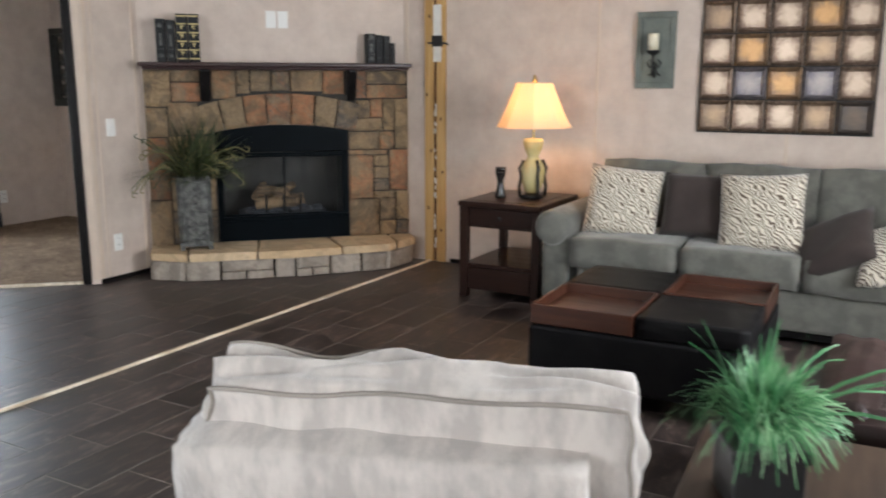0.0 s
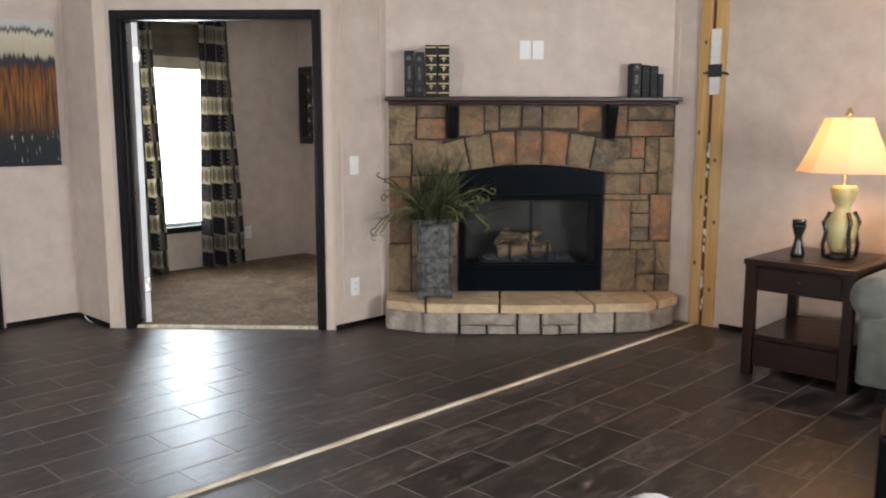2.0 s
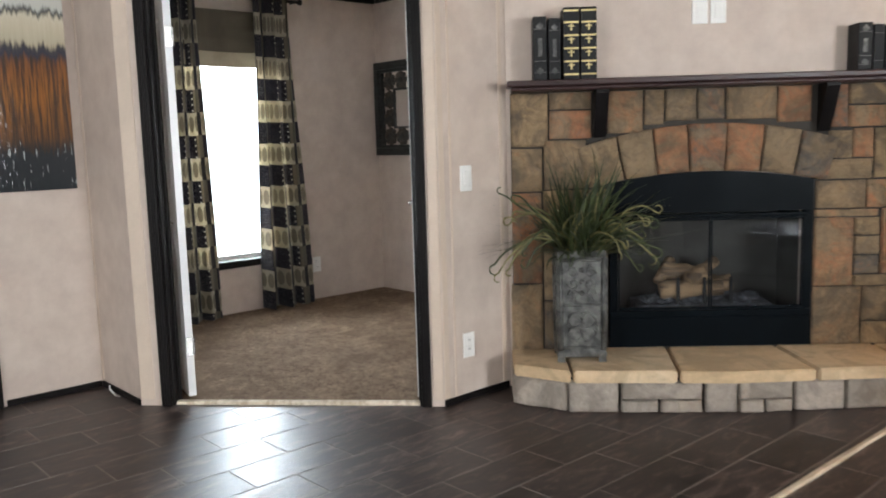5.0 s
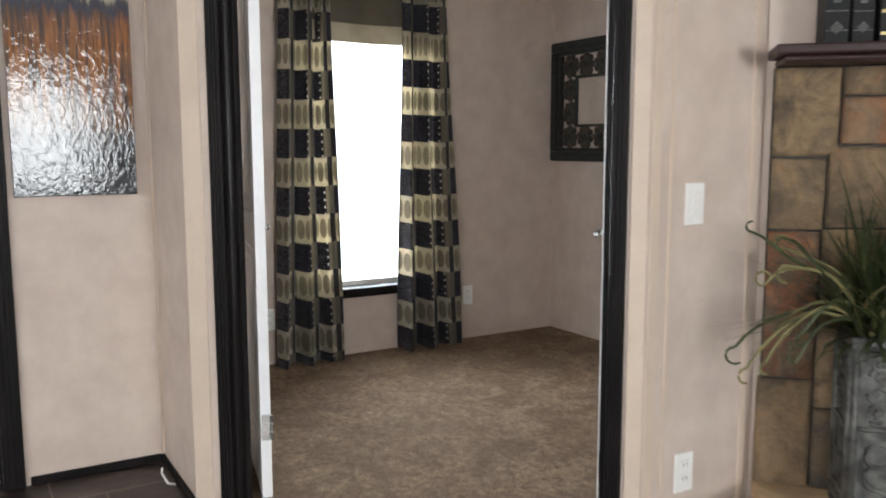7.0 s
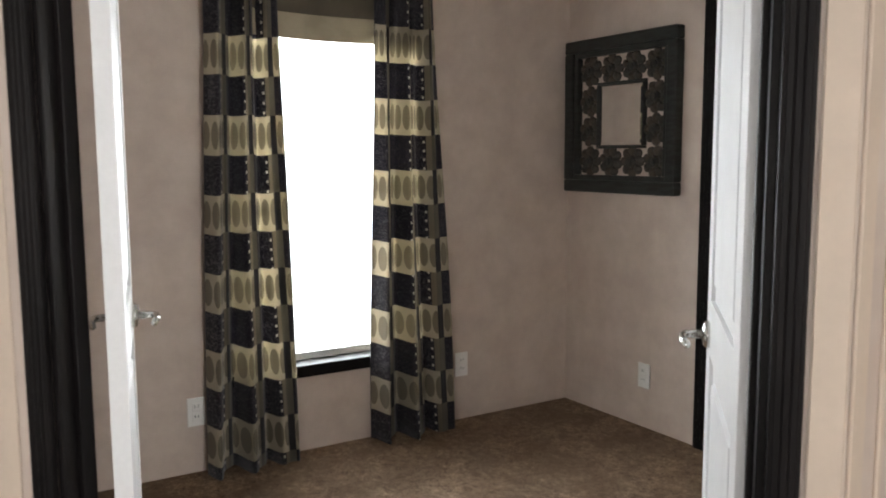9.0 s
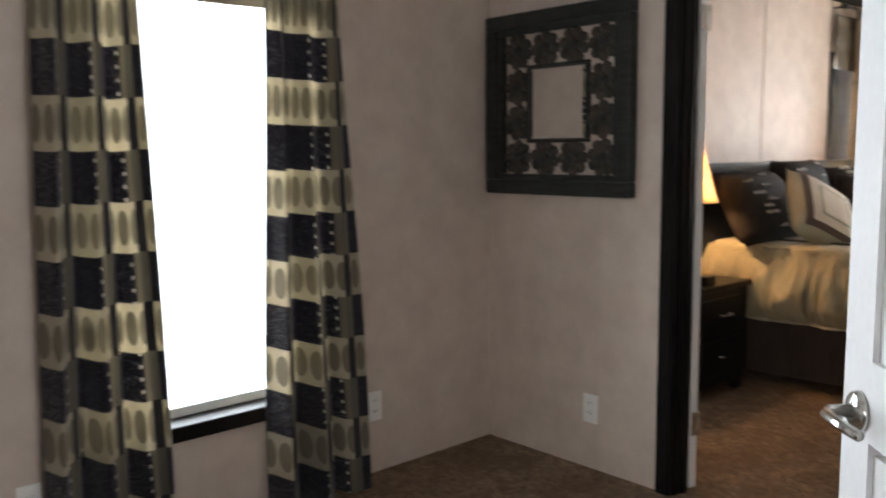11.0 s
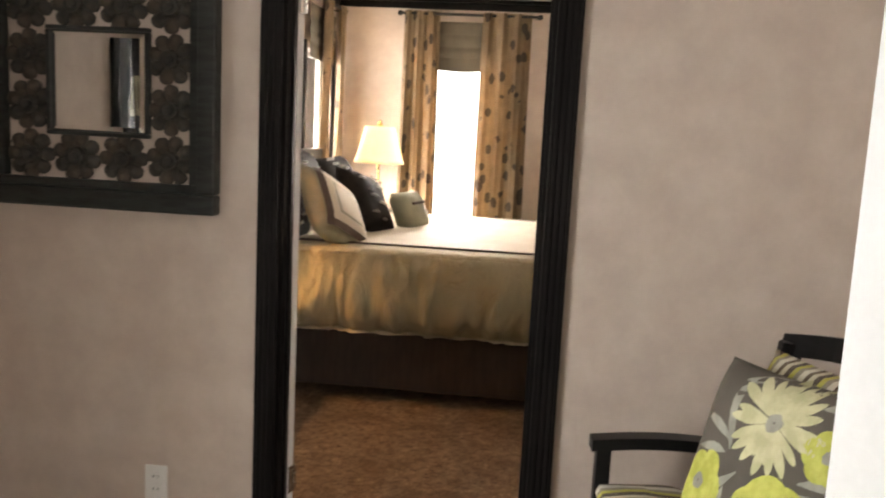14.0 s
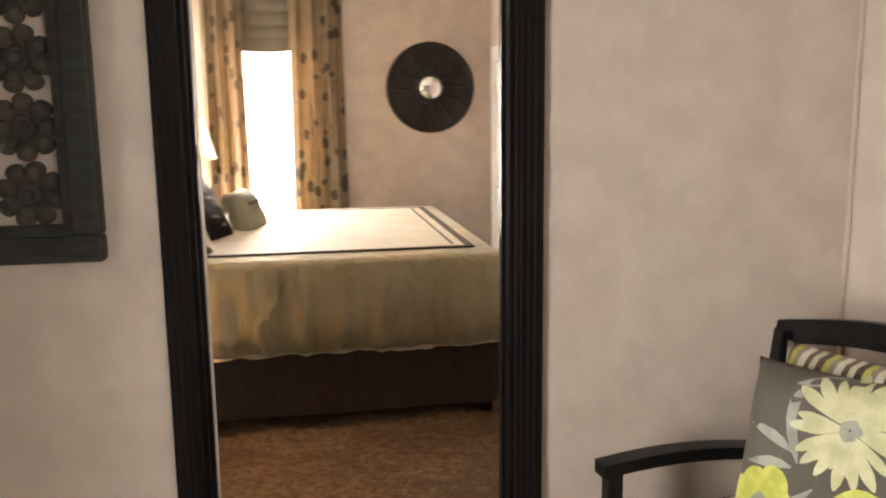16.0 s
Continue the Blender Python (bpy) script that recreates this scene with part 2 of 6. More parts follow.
def zebra_mat():
    m, n, l, b = node_mat("zebra_print_plush")
    v = coords(n, l, (1, 1, 1), "UV")
    w = n.new("ShaderNodeTexWave")
    w.wave_type, w.bands_direction = "BANDS", "DIAGONAL"
    l.new(v, w.inputs["Vector"])
    w.inputs["Scale"].default_value, w.inputs["Distortion"].default_value = 10.5, 11.0
    w.inputs["Detail"].default_value, w.inputs["Detail Scale"].default_value = 1.5, 0.75
    col = ramp(n, l, w.outputs["Fac"], [(0.30, (0.085, 0.055, 0.035)), (0.46, (0.62, 0.56, 0.46))])
    l.new(col, b.inputs["Base Color"])
    b.inputs["Roughness"].default_value, b.inputs["Sheen Weight"].default_value = 0.8, 0.4
    add_bump(n, l, b, noise_tex(n, l, v, 180, 2), 0.3, 0.003)
    return m


def carpet_mat():
    """Cut-pile carpet: speckled tufts, blotched where the pile lies over."""
    m, n, l, b = node_mat("brown_cut_pile")
    v = coords(n, l)
    tuft, clump, broad = noise_tex(n, l, v, 210, 3, 0.65), noise_tex(n, l, v, 38, 6, 0.72, 0.6), noise_tex(n, l, v, 4.5, 6, 0.66, 0.8)
    speck = calc(n, l, "MULTIPLY_ADD", tuft, 0.45, calc(n, l, "MULTIPLY", clump, 0.55))
    col = ramp(n, l, speck, [(0.40, (0.105, 0.070, 0.047)), (0.50, (0.215, 0.147, 0.099)), (0.60, (0.345, 0.245, 0.170))])
    col = mixer(n, l, ramp(n, l, broad, [(0.42, (0.0, 0.0, 0.0)), (0.60, (0.62, 0.62, 0.62))]), col, (0.125, 0.082, 0.053))
    l.new(col, b.inputs["Base Color"])
    b.inputs["Roughness"].default_value, b.inputs["Specular IOR Level"].default_value = 0.97, 0.1
    add_bump(n, l, b, speck, 0.9, 0.012)
    return m


def bedding_mat():
    """Satin comforter, crumpled by long soft creases."""
    m, n, l, b = node_mat("sage_gold_comforter")
    v = coords(n, l)
    col = ramp(n, l, noise_tex(n, l, v, 3), [(0.4, (0.50, 0.445, 0.29)), (0.6, (0.44, 0.39, 0.25))])
    l.new(col, b.inputs["Base Color"])
    b.inputs["Roughness"].default_value, b.inputs["Sheen Weight"].default_value = 0.6, 0.3
    long = noise_tex(n, l, coords(n, l, (5.5, 5.5, 1.6)), 1.5, 3, 0.5, 0.9)
    small = noise_tex(n, l, coords(n, l, (9, 9, 5)), 1.6, 3, 0.55, 1.4)
    add_bump(n, l, b, calc(n, l, "MULTIPLY_ADD", small, 0.16, long), 0.7, 0.05)
    return m


def stripe_mat(name, across="x", freq=9.0):
    """Woven stripes of yellow-green, cream, brown and grey."""
    m, n, l, b = node_mat(name)
    sep = n.new("ShaderNodeSeparateXYZ")
    l.new(n.new("ShaderNodeTexCoord").outputs["UV"], sep.inputs[0])
    f = calc(n, l, "FRACT", calc(n, l, "MULTIPLY", sep.outputs[0 if across == "x" else 1], freq))
    r = ramp(n, l, f, [(0.0, (0.62, 0.58, 0.44)), (0.16, (0.09, 0.065, 0.05)), (0.34, (0.50, 0.46, 0.10)), (0.5, (0.30, 0.26, 0.2)), (0.66, (0.70, 0.66, 0.56)), (0.85, (0.13, 0.09, 0.06))])
    r.node.color_ramp.interpolation = "CONSTANT"
    dots = calc(n, l, "GREATER_THAN", noise_tex(n, l, coords(n, l, (1, 1, 1), "UV"), 120, 1), 0.62)
    col = mixer(n, l, calc(n, l, "MULTIPLY", dots, 0.45), r, (0.62, 0.6, 0.5))
    l.new(col, b.inputs["Base Color"])
    b.inputs["Roughness"].default_value = 0.8
    return m


def grid_art_mat(name, base, second, ringed):
    """One pressed-metal wall tile: a ring or plain, in gold, bronze or pearl."""
    m, n, l, b = node_mat(name)
    v = coords(n, l)
    nz = noise_tex(n, l, v, 22, 4, 0.6, 1.0)
    rnd = n.new("ShaderNodeObjectInfo").outputs["Random"]
    broad = noise_tex(n, l, coords(n, l, shift=calc(n, l, "MULTIPLY", rnd, 19.0)), 11, 3, 0.6, 1.5)
    ln = n.new("ShaderNodeVectorMath")
    ln.operation = "LENGTH"
    l.new(v, ln.inputs[0])
    far = calc(n, l, "MULTIPLY_ADD", broad, -0.09, calc(n, l, "ADD", ln.outputs["Value"], 0.045))
    rim = tuple(c * 0.45 for c in second)
    if ringed:
        col = ramp(n, l, far, [(0.040, tuple(min(1, c * 1.2) for c in base)), (0.052, base), (0.085, second), (0.135, rim)])
    else:
        col = ramp(n, l, calc(n, l, "MULTIPLY_ADD", broad, 0.10, calc(n, l, "MULTIPLY", far, 0.6)), [(0.06, base), (0.10, second), (0.14, rim)])
    col = mixer(n, l, ramp(n, l, nz, [(0.5, (0, 0, 0)), (0.62, (0.4, 0.4, 0.4))]), col, base)
    l.new(col, b.inputs["Base Color"])
    b.inputs["Roughness"].default_value, b.inputs["Metallic"].default_value = 0.32, 0.55
    add_bump(n, l, b, nz, 0.3, 0.005)
    return m


def rust_canvas_mat():
    """The abstract canvas: cream sky, a dark band, rust-orange streaks and a blue-black foot with drips, under thick gloss."""
    m, n, l, b = node_mat("abstract_canvas")
    v = coords(n, l)
    sep = n.new("ShaderNodeSeparateXYZ")
    l.new(v, sep.inputs[0])
    k = lambda op, a, b2=0.0, c=0.0: calc(n, l, op, a, b2, c)
    drip = noise_tex(n, l, coords(n, l, (30, 30, 2.2)), 2.2, 4, 0.6)
    h = k("ADD", k("MULTIPLY", sep.outputs[2], 1 / 0.93), k("MULTIPLY", k("SUBTRACT", drip, 0.5), 0.14))
    col = ramp(n, l, h, [(0.0, (0.010, 0.014, 0.018)), (0.22, (0.018, 0.02, 0.024)), (0.27, (0.13, 0.055, 0.018)), (0.5, (0.30, 0.11, 0.022)), (0.66, (0.20, 0.07, 0.02)), (0.71, (0.025, 0.028, 0.045)), (0.74, (0.05, 0.045, 0.05)), (0.77, (0.44, 0.38, 0.27)), (0.9, (0.56, 0.5, 0.38)), (0.93, (0.06, 0.06, 0.06)), (0.96, (0.5, 0.5, 0.46))])
    vein = noise_tex(n, l, coords(n, l, (60, 60, 3)), 1.3, 5, 0.65)
    warm = k("MULTIPLY", k("GREATER_THAN", h, 0.2), k("LESS_THAN", h, 0.7))
    col = mixer(n, l, k("MULTIPLY", warm, ramp(n, l, vein, [(0.42, (0, 0, 0)), (0.58, (0.9, 0.9, 0.9))])), col, (0.035, 0.022, 0.016))
    fleck = k("GREATER_THAN", noise_tex(n, l, coords(n, l, (55, 55, 6)), 1.6, 3), 0.66)
    low = k("LESS_THAN", sep.outputs[2], 0.24)
    col = mixer(n, l, k("MULTIPLY", fleck, k("MULTIPLY", low, 0.8)), col, (0.42, 0.47, 0.47))
    l.new(col, b.inputs["Base Color"])
    b.inputs["Roughness"].default_value = 0.5
    b.inputs["Specular IOR Level"].default_value = 0.15
    b.inputs["Coat Weight"].default_value, b.inputs["Coat Roughness"].default_value = 0.75, 0.04
    add_bump(n, l, b, noise_tex(n, l, coords(n, l, (20, 20, 13)), 2.2, 3, 0.5, 1.2), 0.09, 0.012)
    l.new(b.inputs["Normal"].links[0].from_socket, b.inputs["Coat Normal"])
    return m


M = {
    "wall": wallpaper(), "tile": tile_mat(),
    "grout": mat("grey_grout", (0.27, 0.235, 0.21), 0.9, bump=0.3),
    "ceiling": mat("white_ceiling", (0.78, 0.77, 0.74), 0.9, fine=60, bump=0.4),
    "carpet": carpet_mat(),
    "dark": mat("espresso_trim", (0.007, 0.006, 0.006), 0.42, second=(0.012, 0.010, 0.010), spec=0.1, scale=3, fine=30, stretch=(6, 6, 0.7), bump=0.12),
    "white": mat("white_door_paint", (0.80, 0.80, 0.80), 0.35, second=(0.77, 0.77, 0.77), bump=0.03),
    "batten_or_lit_strip": mat("beige_batten_and_lit_wall", (0.62, 0.50, 0.40), 0.55, second=(0.57, 0.46, 0.37), bump=0.05),
    "plate": mat("white_plastic_plate", (0.82, 0.81, 0.78), 0.3, second=(0.80, 0.79, 0.76), bump=0.0),
    "slot": mat("dark_slot", (0.03, 0.03, 0.03), 0.5, bump=0.0),
    "stone": stone_mat("ledge_stone", [(0.06, (0.150, 0.112, 0.080)), (0.24, (0.46, 0.315, 0.175)), (0.42, (0.26, 0.193, 0.128)), (0.56, (0.36, 0.245, 0.145)), (0.68, (0.50, 0.205, 0.10)), (0.80, (0.21, 0.172, 0.135)), (0.93, (0.06, 0.058, 0.060))], bump=0.9),
    "base_stone": stone_mat("hearth_stone", [(0.1, (0.36, 0.305, 0.255)), (0.5, (0.52, 0.445, 0.375)), (1.0, (0.27, 0.235, 0.205))], speck=0.4),
    "cap": stone_mat("sandstone_cap", [(0.1, (0.72, 0.53, 0.33)), (0.6, (0.62, 0.445, 0.265)), (1.0, (0.76, 0.60, 0.41))], 2.4, 0.35, 0.22),
    "mortar": mat("dark_mortar", (0.055, 0.047, 0.04), 0.95, fine=50, bump=0.6),
    "black_metal": mat("black_stove_metal", (0.0022, 0.0042, 0.0062), 0.42, spec=0.05, bump=0.05),
    "firebrick": mat("grey_firebrick", (0.085, 0.08, 0.072), 0.9, fine=30, bump=0.5),
    "fire_glass": glass_mat("fireplace_glass", (0.86, 0.88, 0.90), 1.0),
    "window_glass": glass_mat("window_glass"),
    "log": mat("fire_log", (0.42, 0.27, 0.15), 0.9, second=(0.09, 0.06, 0.04), scale=9, fine=40, stretch=(0.5, 3, 3), bump=0.9, depth=0.012),
    "ember": mat("grey_ember", (0.17, 0.18, 0.20), 0.95, second=(0.05, 0.05, 0.055), scale=30, bump=1.0, depth=0.02),
    "mantel": mat("dark_cherry_mantel", (0.030, 0.013, 0.013), 0.38, second=(0.048, 0.022, 0.020), spec=0.4, stretch=(1, 8, 8), scale=3, bump=0.08),
    "cherry": mat("cherry_wood", (0.022, 0.009, 0.006), 0.32, second=(0.015, 0.006, 0.0045), spec=0.3, stretch=(1, 9, 9), scale=2.5, fine=25, bump=0.08),
    "tray": mat("tray_wood", (0.062, 0.020, 0.010), 0.36, second=(0.034, 0.011, 0.006), spec=0.4, stretch=(1, 9, 9), scale=3, fine=25, bump=0.08),
    "leather": mat("black_leather", (0.0045, 0.0042, 0.005), 0.45, second=(0.008, 0.0075, 0.008), spec=0.11, fine=140, bump=0.35),
    "brown_leather": mat("brown_leather", (0.024, 0.010, 0.009), 0.42, spec=0.3, second=(0.017, 0.008, 0.007), fine=120, bump=0.35),
    "sofa": mat("grey_microfibre", (0.135, 0.130, 0.112), 0.85, second=(0.085, 0.084, 0.073), scale=9, fine=90, bump=0.3, sheen=0.3),
    "chair": mat("silver_chenille", (0.54, 0.49, 0.45), 0.75, second=(0.36, 0.325, 0.30), scale=10, fine=70, stretch=(2.2, 1, 0.8), bump=0.6, sheen=0.6),
    "piping": mat("silver_piping", (0.30, 0.265, 0.235), 0.7, bump=0.2),
    "brown_pillow": mat("brown_suede", (0.034, 0.022, 0.019), 0.9, fine=120, bump=0.3, sheen=0.12),
    "zebra": zebra_mat(),
    "pine": mat("pine_stud", (0.60, 0.38, 0.155), 0.7, second=(0.47, 0.27, 0.095), stretch=(9, 9, 0.6), scale=2.5, fine=18, bump=0.25),
    "knot": mat("pine_knot", (0.12, 0.055, 0.025), 0.8, bump=0.2),
    "strip": mat("raw_wood_strip", (0.76, 0.67, 0.53), 0.85, second=(0.50, 0.40, 0.28), stretch=(6, 1.2, 6), scale=6, fine=30, bump=0.5),
    "tape": mat("black_tape", (0.015, 0.015, 0.016), 0.5, bump=0.1),
    "wrap": mat("white_wrap", (0.75, 0.74, 0.70), 0.5, bump=0.1),
    "brass": mat("brass", (0.72, 0.50, 0.20), 0.25, metal=1.0, second=(0.55, 0.38, 0.15), bump=0.03),
    "nickel": mat("satin_nickel", (0.66, 0.65, 0.62), 0.25, metal=1.0, second=(0.6, 0.59, 0.56), bump=0.02),
    "ivory_enamel": mat("ivory_enamel", (0.50, 0.43, 0.22), 0.22, second=(0.38, 0.31, 0.12), bump=0.04),
    "black_enamel": mat("black_enamel", (0.015, 0.013, 0.012), 0.2, bump=0.03),
    "shade": shade_mat("cream_lampshade", (0.80, 0.68, 0.54), (0.92, 0.76, 0.58)),
    "white_shade": shade_mat("ivory_lampshade", (0.82, 0.76, 0.64), (0.95, 0.82, 0.6)),
    "sconce": mat("verdigris_iron", (0.105, 0.12, 0.105), 0.6, second=(0.17, 0.185, 0.16), fine=40, bump=0.4),
    "iron": mat("black_iron", (0.02, 0.02, 0.02), 0.5, metal=0.4, bump=0.2),
    "wax": mat("ivory_wax", (0.80, 0.73, 0.56), 0.5, bump=0.03),
    "book_black": mat("black_book_cloth", (0.010, 0.010, 0.011), 0.55, spec=0.25, fine=160, bump=0.3),
    "gold": mat("gold_foil", (0.80, 0.66, 0.33), 0.3, metal=1.0, bump=0.02),
    "paper": mat("page_block", (0.66, 0.6, 0.46), 0.9, stretch=(1, 60, 1), bump=0.3),
    "pewter": mat("pewter_planter", (0.16, 0.16, 0.15), 0.42, metal=0.45, second=(0.045, 0.045, 0.044), scale=22, fine=45, bump=0.6, depth=0.008),
    "grass_dark": mat("dried_grass", (0.060, 0.078, 0.026), 0.5, second=(0.018, 0.028, 0.010), scale=14, bump=0.1),
    "grass_tan": mat("tan_grass", (0.23, 0.20, 0.085), 0.7, second=(0.13, 0.12, 0.05), scale=14, bump=0.1),
    "grass_green": mat("green_grass", (0.075, 0.28, 0.105), 0.5, second=(0.035, 0.16, 0.06), scale=14, bump=0.05),
    "grass_pale": mat("pale_grass", (0.34, 0.60, 0.33), 0.5, second=(0.16, 0.42, 0.19), scale=14, bump=0.05),
    "black_pot": mat("black_pot", (0.018, 0.018, 0.019), 0.35, bump=0.05),
    "side_wood": mat("walnut_top", (0.055, 0.030, 0.017), 0.45, second=(0.032, 0.017, 0.010), stretch=(8, 1, 8), scale=3, fine=25, bump=0.1),
    "canvas": rust_canvas_mat(),
    "curtain": check_curtain_mat(), "leafy": leaf_curtain_mat(),
    "roman": mat("olive_roman_shade", (0.115, 0.095, 0.065), 0.8, second=(0.085, 0.07, 0.05), fine=150, stretch=(1, 1, 0.3), bump=0.3),
    # opaque; daylight coming through the hem is put into its paler colour
    "roman_backlit": mat("backlit_shade_hem", (0.44, 0.38, 0.27), 0.8, fine=150, bump=0.2),
    "frame_wood": mat("weathered_frame", (0.015, 0.014, 0.013), 0.5, second=(0.028, 0.032, 0.030), spec=0.3, scale=12, fine=30, stretch=(1, 1, 5), bump=0.4),
    "rosette": mat("carved_rosette", (0.075, 0.057, 0.043), 0.7, second=(0.034, 0.036, 0.033), spec=0.3, scale=16, fine=60, bump=0.5),
    "bedding": bedding_mat(),
    "cream_bed": mat("cream_coverlet", (0.70, 0.62, 0.50), 0.75, second=(0.64, 0.56, 0.45), fine=140, bump=0.2),
    "brown_band": mat("chocolate_band", (0.085, 0.055, 0.04), 0.7, fine=140, bump=0.2),
    "skirt": mat("brown_bed_skirt", (0.040, 0.023, 0.017), 0.75, second=(0.028, 0.016, 0.012), stretch=(5, 5, 1), bump=0.15),
    "script": mat("script_print_cloth", (0.012, 0.009, 0.0075), 0.8, spec=0.1, second=(0.022, 0.017, 0.014), scale=12, bump=0.15),
    "script_ink": mat("pale_script", (0.26, 0.24, 0.21), 0.7, bump=0.05),
    "sage": mat("sage_cloth", (0.34, 0.33, 0.235), 0.75, fine=140, bump=0.2),
    "taupe_flower": mat("taupe_cloth", (0.115, 0.098, 0.08), 0.85, second=(0.09, 0.077, 0.063), fine=150, bump=0.25),
    "petal_cream": mat("cream_petal_print", (0.60, 0.57, 0.36), 0.85, second=(0.46, 0.44, 0.25), scale=22, fine=150, bump=0.2),
    "petal_lime": mat("lime_petal_print", (0.56, 0.57, 0.14), 0.85, second=(0.40, 0.40, 0.07), scale=22, fine=150, bump=0.2),
    "petal_grey": mat("grey_petal_print", (0.36, 0.35, 0.30), 0.85, second=(0.25, 0.245, 0.21), scale=22, fine=150, bump=0.2),
    "stripes": stripe_mat("striped_pillow_cloth", "x", 4.6), "seat_stripes": stripe_mat("striped_seat_cloth", "y", 6.0),
    "black_wood": mat("black_lacquer_wood", (0.006, 0.0055, 0.006), 0.32, spec=0.2, second=(0.011, 0.010, 0.010), stretch=(1, 1, 5), bump=0.06),
    "bronze": mat("dark_bronze", (0.030, 0.024, 0.02), 0.5, metal=0.5, second=(0.016, 0.013, 0.012), scale=20, fine=45, bump=0.6, depth=0.006),
    "soil": mat("ground", (0.30, 0.27, 0.22), 0.95, scale=0.5, fine=20, bump=0.4),
}
mm, mn, ml, mb = node_mat("mirror_silver")
mb.inputs["Base Color"].default_value, mb.inputs["Metallic"].default_value, mb.inputs["Roughness"].default_value = (0.86, 0.87, 0.86, 1), 1.0, 0.02
M["mirror"] = mm


# ---- mesh helpers ----
def link(name, bm, material, parent=None, label="", m=None, smooth=False):
    me = bpy.data.meshes.new(name)
    bmesh.ops.recalc_face_normals(bm, faces=bm.faces[:])
    bm.to_mesh(me)
    bm.free()
    me.materials.append(M[material])
    if smooth:
        me.polygons.foreach_set("use_smooth", [True] * len(me.polygons))
    ob = new(name, me)
    if parent is not None:
        ob.parent = parent
    if m is not None:
        ob.matrix_basis = m
    if label:
        ob["label"] = label
    return ob


def part(name, bm, material, parent, label="", smooth=False, m=None):
    return link(name, bm, material, parent, label, m, smooth)


def thing(name, m, label, category, group="", kind=""):
    ob = new(name)
    ob.matrix_basis = m
    ob.empty_display_size = 0.1
    return tagged(ob, label, category, group, kind)


def box(lo, hi, r=0.0, seg=2, bm=None):
    """A block between two corners, its edges rounded by r."""
    b = bmesh.new()
    size = [hi[i] - lo[i] for i in range(3)]
    mid = [(hi[i] + lo[i]) / 2 for i in range(3)]
    bmesh.ops.create_cube(b, size=1, matrix=Matrix.Translation(mid) @ Matrix.Diagonal((*size, 1)))
    if r:
        bmesh.ops.bevel(b, geom=b.edges[:], offset=min(r, min(size) * 0.49), segments=seg, affect="EDGES", profile=0.5)
    return merge(bm, b)


def merge(bm, b):
    if bm is None:
        return b
    me = bpy.data.meshes.new("tmp")
    b.to_mesh(me)
    b.free()
    bm.from_mesh(me)
    bpy.data.meshes.remove(me)
    return bm


def moved(b, m):
    b.transform(m)
    return b


def prism(points, z0, z1, bm=None, r=0.0):
    """An upright block on a floor outline."""
    b = bmesh.new()
    low, top = [b.verts.new((x, y, z0)) for x, y in points], [b.verts.new((x, y, z1)) for x, y in points]
    b.faces.new(low[::-1]), b.faces.new(top)
    for i in range(len(points)):
        j = (i + 1) % len(points)
        b.faces.new((low[i], low[j], top[j], top[i]))
    if r:
        bmesh.ops.bevel(b, geom=b.edges[:], offset=r, segments=2, affect="EDGES")
    return merge(bm, b)


def lathe(profile, seg=24, bm=None):
    b = bmesh.new()
    rings = [[b.verts.new((r * math.cos(2 * math.pi * i / seg), r * math.sin(2 * math.pi * i / seg), z)) for i in range(seg)] for r, z in profile]
    for a, c in zip(rings, rings[1:]):
        for i in range(seg):
            j = (i + 1) % seg
            b.faces.new((a[i], a[j], c[j], c[i]))
    b.faces.new(rings[0][::-1]), b.faces.new(rings[-1])
    return merge(bm, b)


def tube(points, r, seg=8, bm=None, taper=None):
    b = bmesh.new()
    pts = [Vector(p) for p in points]
    rings = []
    for i, p in enumerate(pts):
        d = (pts[min(i + 1, len(pts) - 1)] - pts[max(i - 1, 0)]).normalized()
        side = d.cross(Vector((0.31, 0.17, 0.93)))
        side = side.normalized() if side.length > 1e-4 else Vector((1, 0, 0))
        up = side.cross(d)
        rr = r if taper is None else r + (taper - r) * i / (len(pts) - 1)
        rings.append([b.verts.new(p + rr * (math.cos(2 * math.pi * k / seg) * side + math.sin(2 * math.pi * k / seg) * up)) for k in range(seg)])
    for a, c in zip(rings, rings[1:]):
        for k in range(seg):
            b.faces.new((a[k], a[(k + 1) % seg], c[(k + 1) % seg], c[k]))
    b.faces.new(rings[0][::-1]), b.faces.new(rings[-1])
    return merge(bm, b)


def stuffed(p, lx, ly, lz, puff, roundness, wrinkle):
    """Where a point of the unit block lies on the stuffed block."""
    p = p.lerp(p.normalized() * 1.25, roundness)
    p.z *= 1 + puff * (1 - min(1, p.x * p.x)) * (1 - min(1, p.y * p.y))
    w = noise.noise(Vector((p.x * 2.3 + lx * 9, p.y * 2.3 + ly * 7, p.z * 2 + lz * 5)))
    return Vector((p.x * lx / 2, p.y * ly / 2, p.z * lz / 2)) + p.normalized() * wrinkle * w * 4


def cushion(lx, ly, lz, puff=0.25, roundness=0.16, n=9, wrinkle=0.004, bm=None):
    """A stuffed block round its own middle."""
    b = bmesh.new()
    bmesh.ops.create_cube(b, size=2)
    bmesh.ops.subdivide_edges(b, edges=b.edges[:], cuts=n, use_grid_fill=True)
    for v in b.verts:
        v.co = stuffed(v.co, lx, ly, lz, puff, roundness, wrinkle)
    return merge(bm, b)


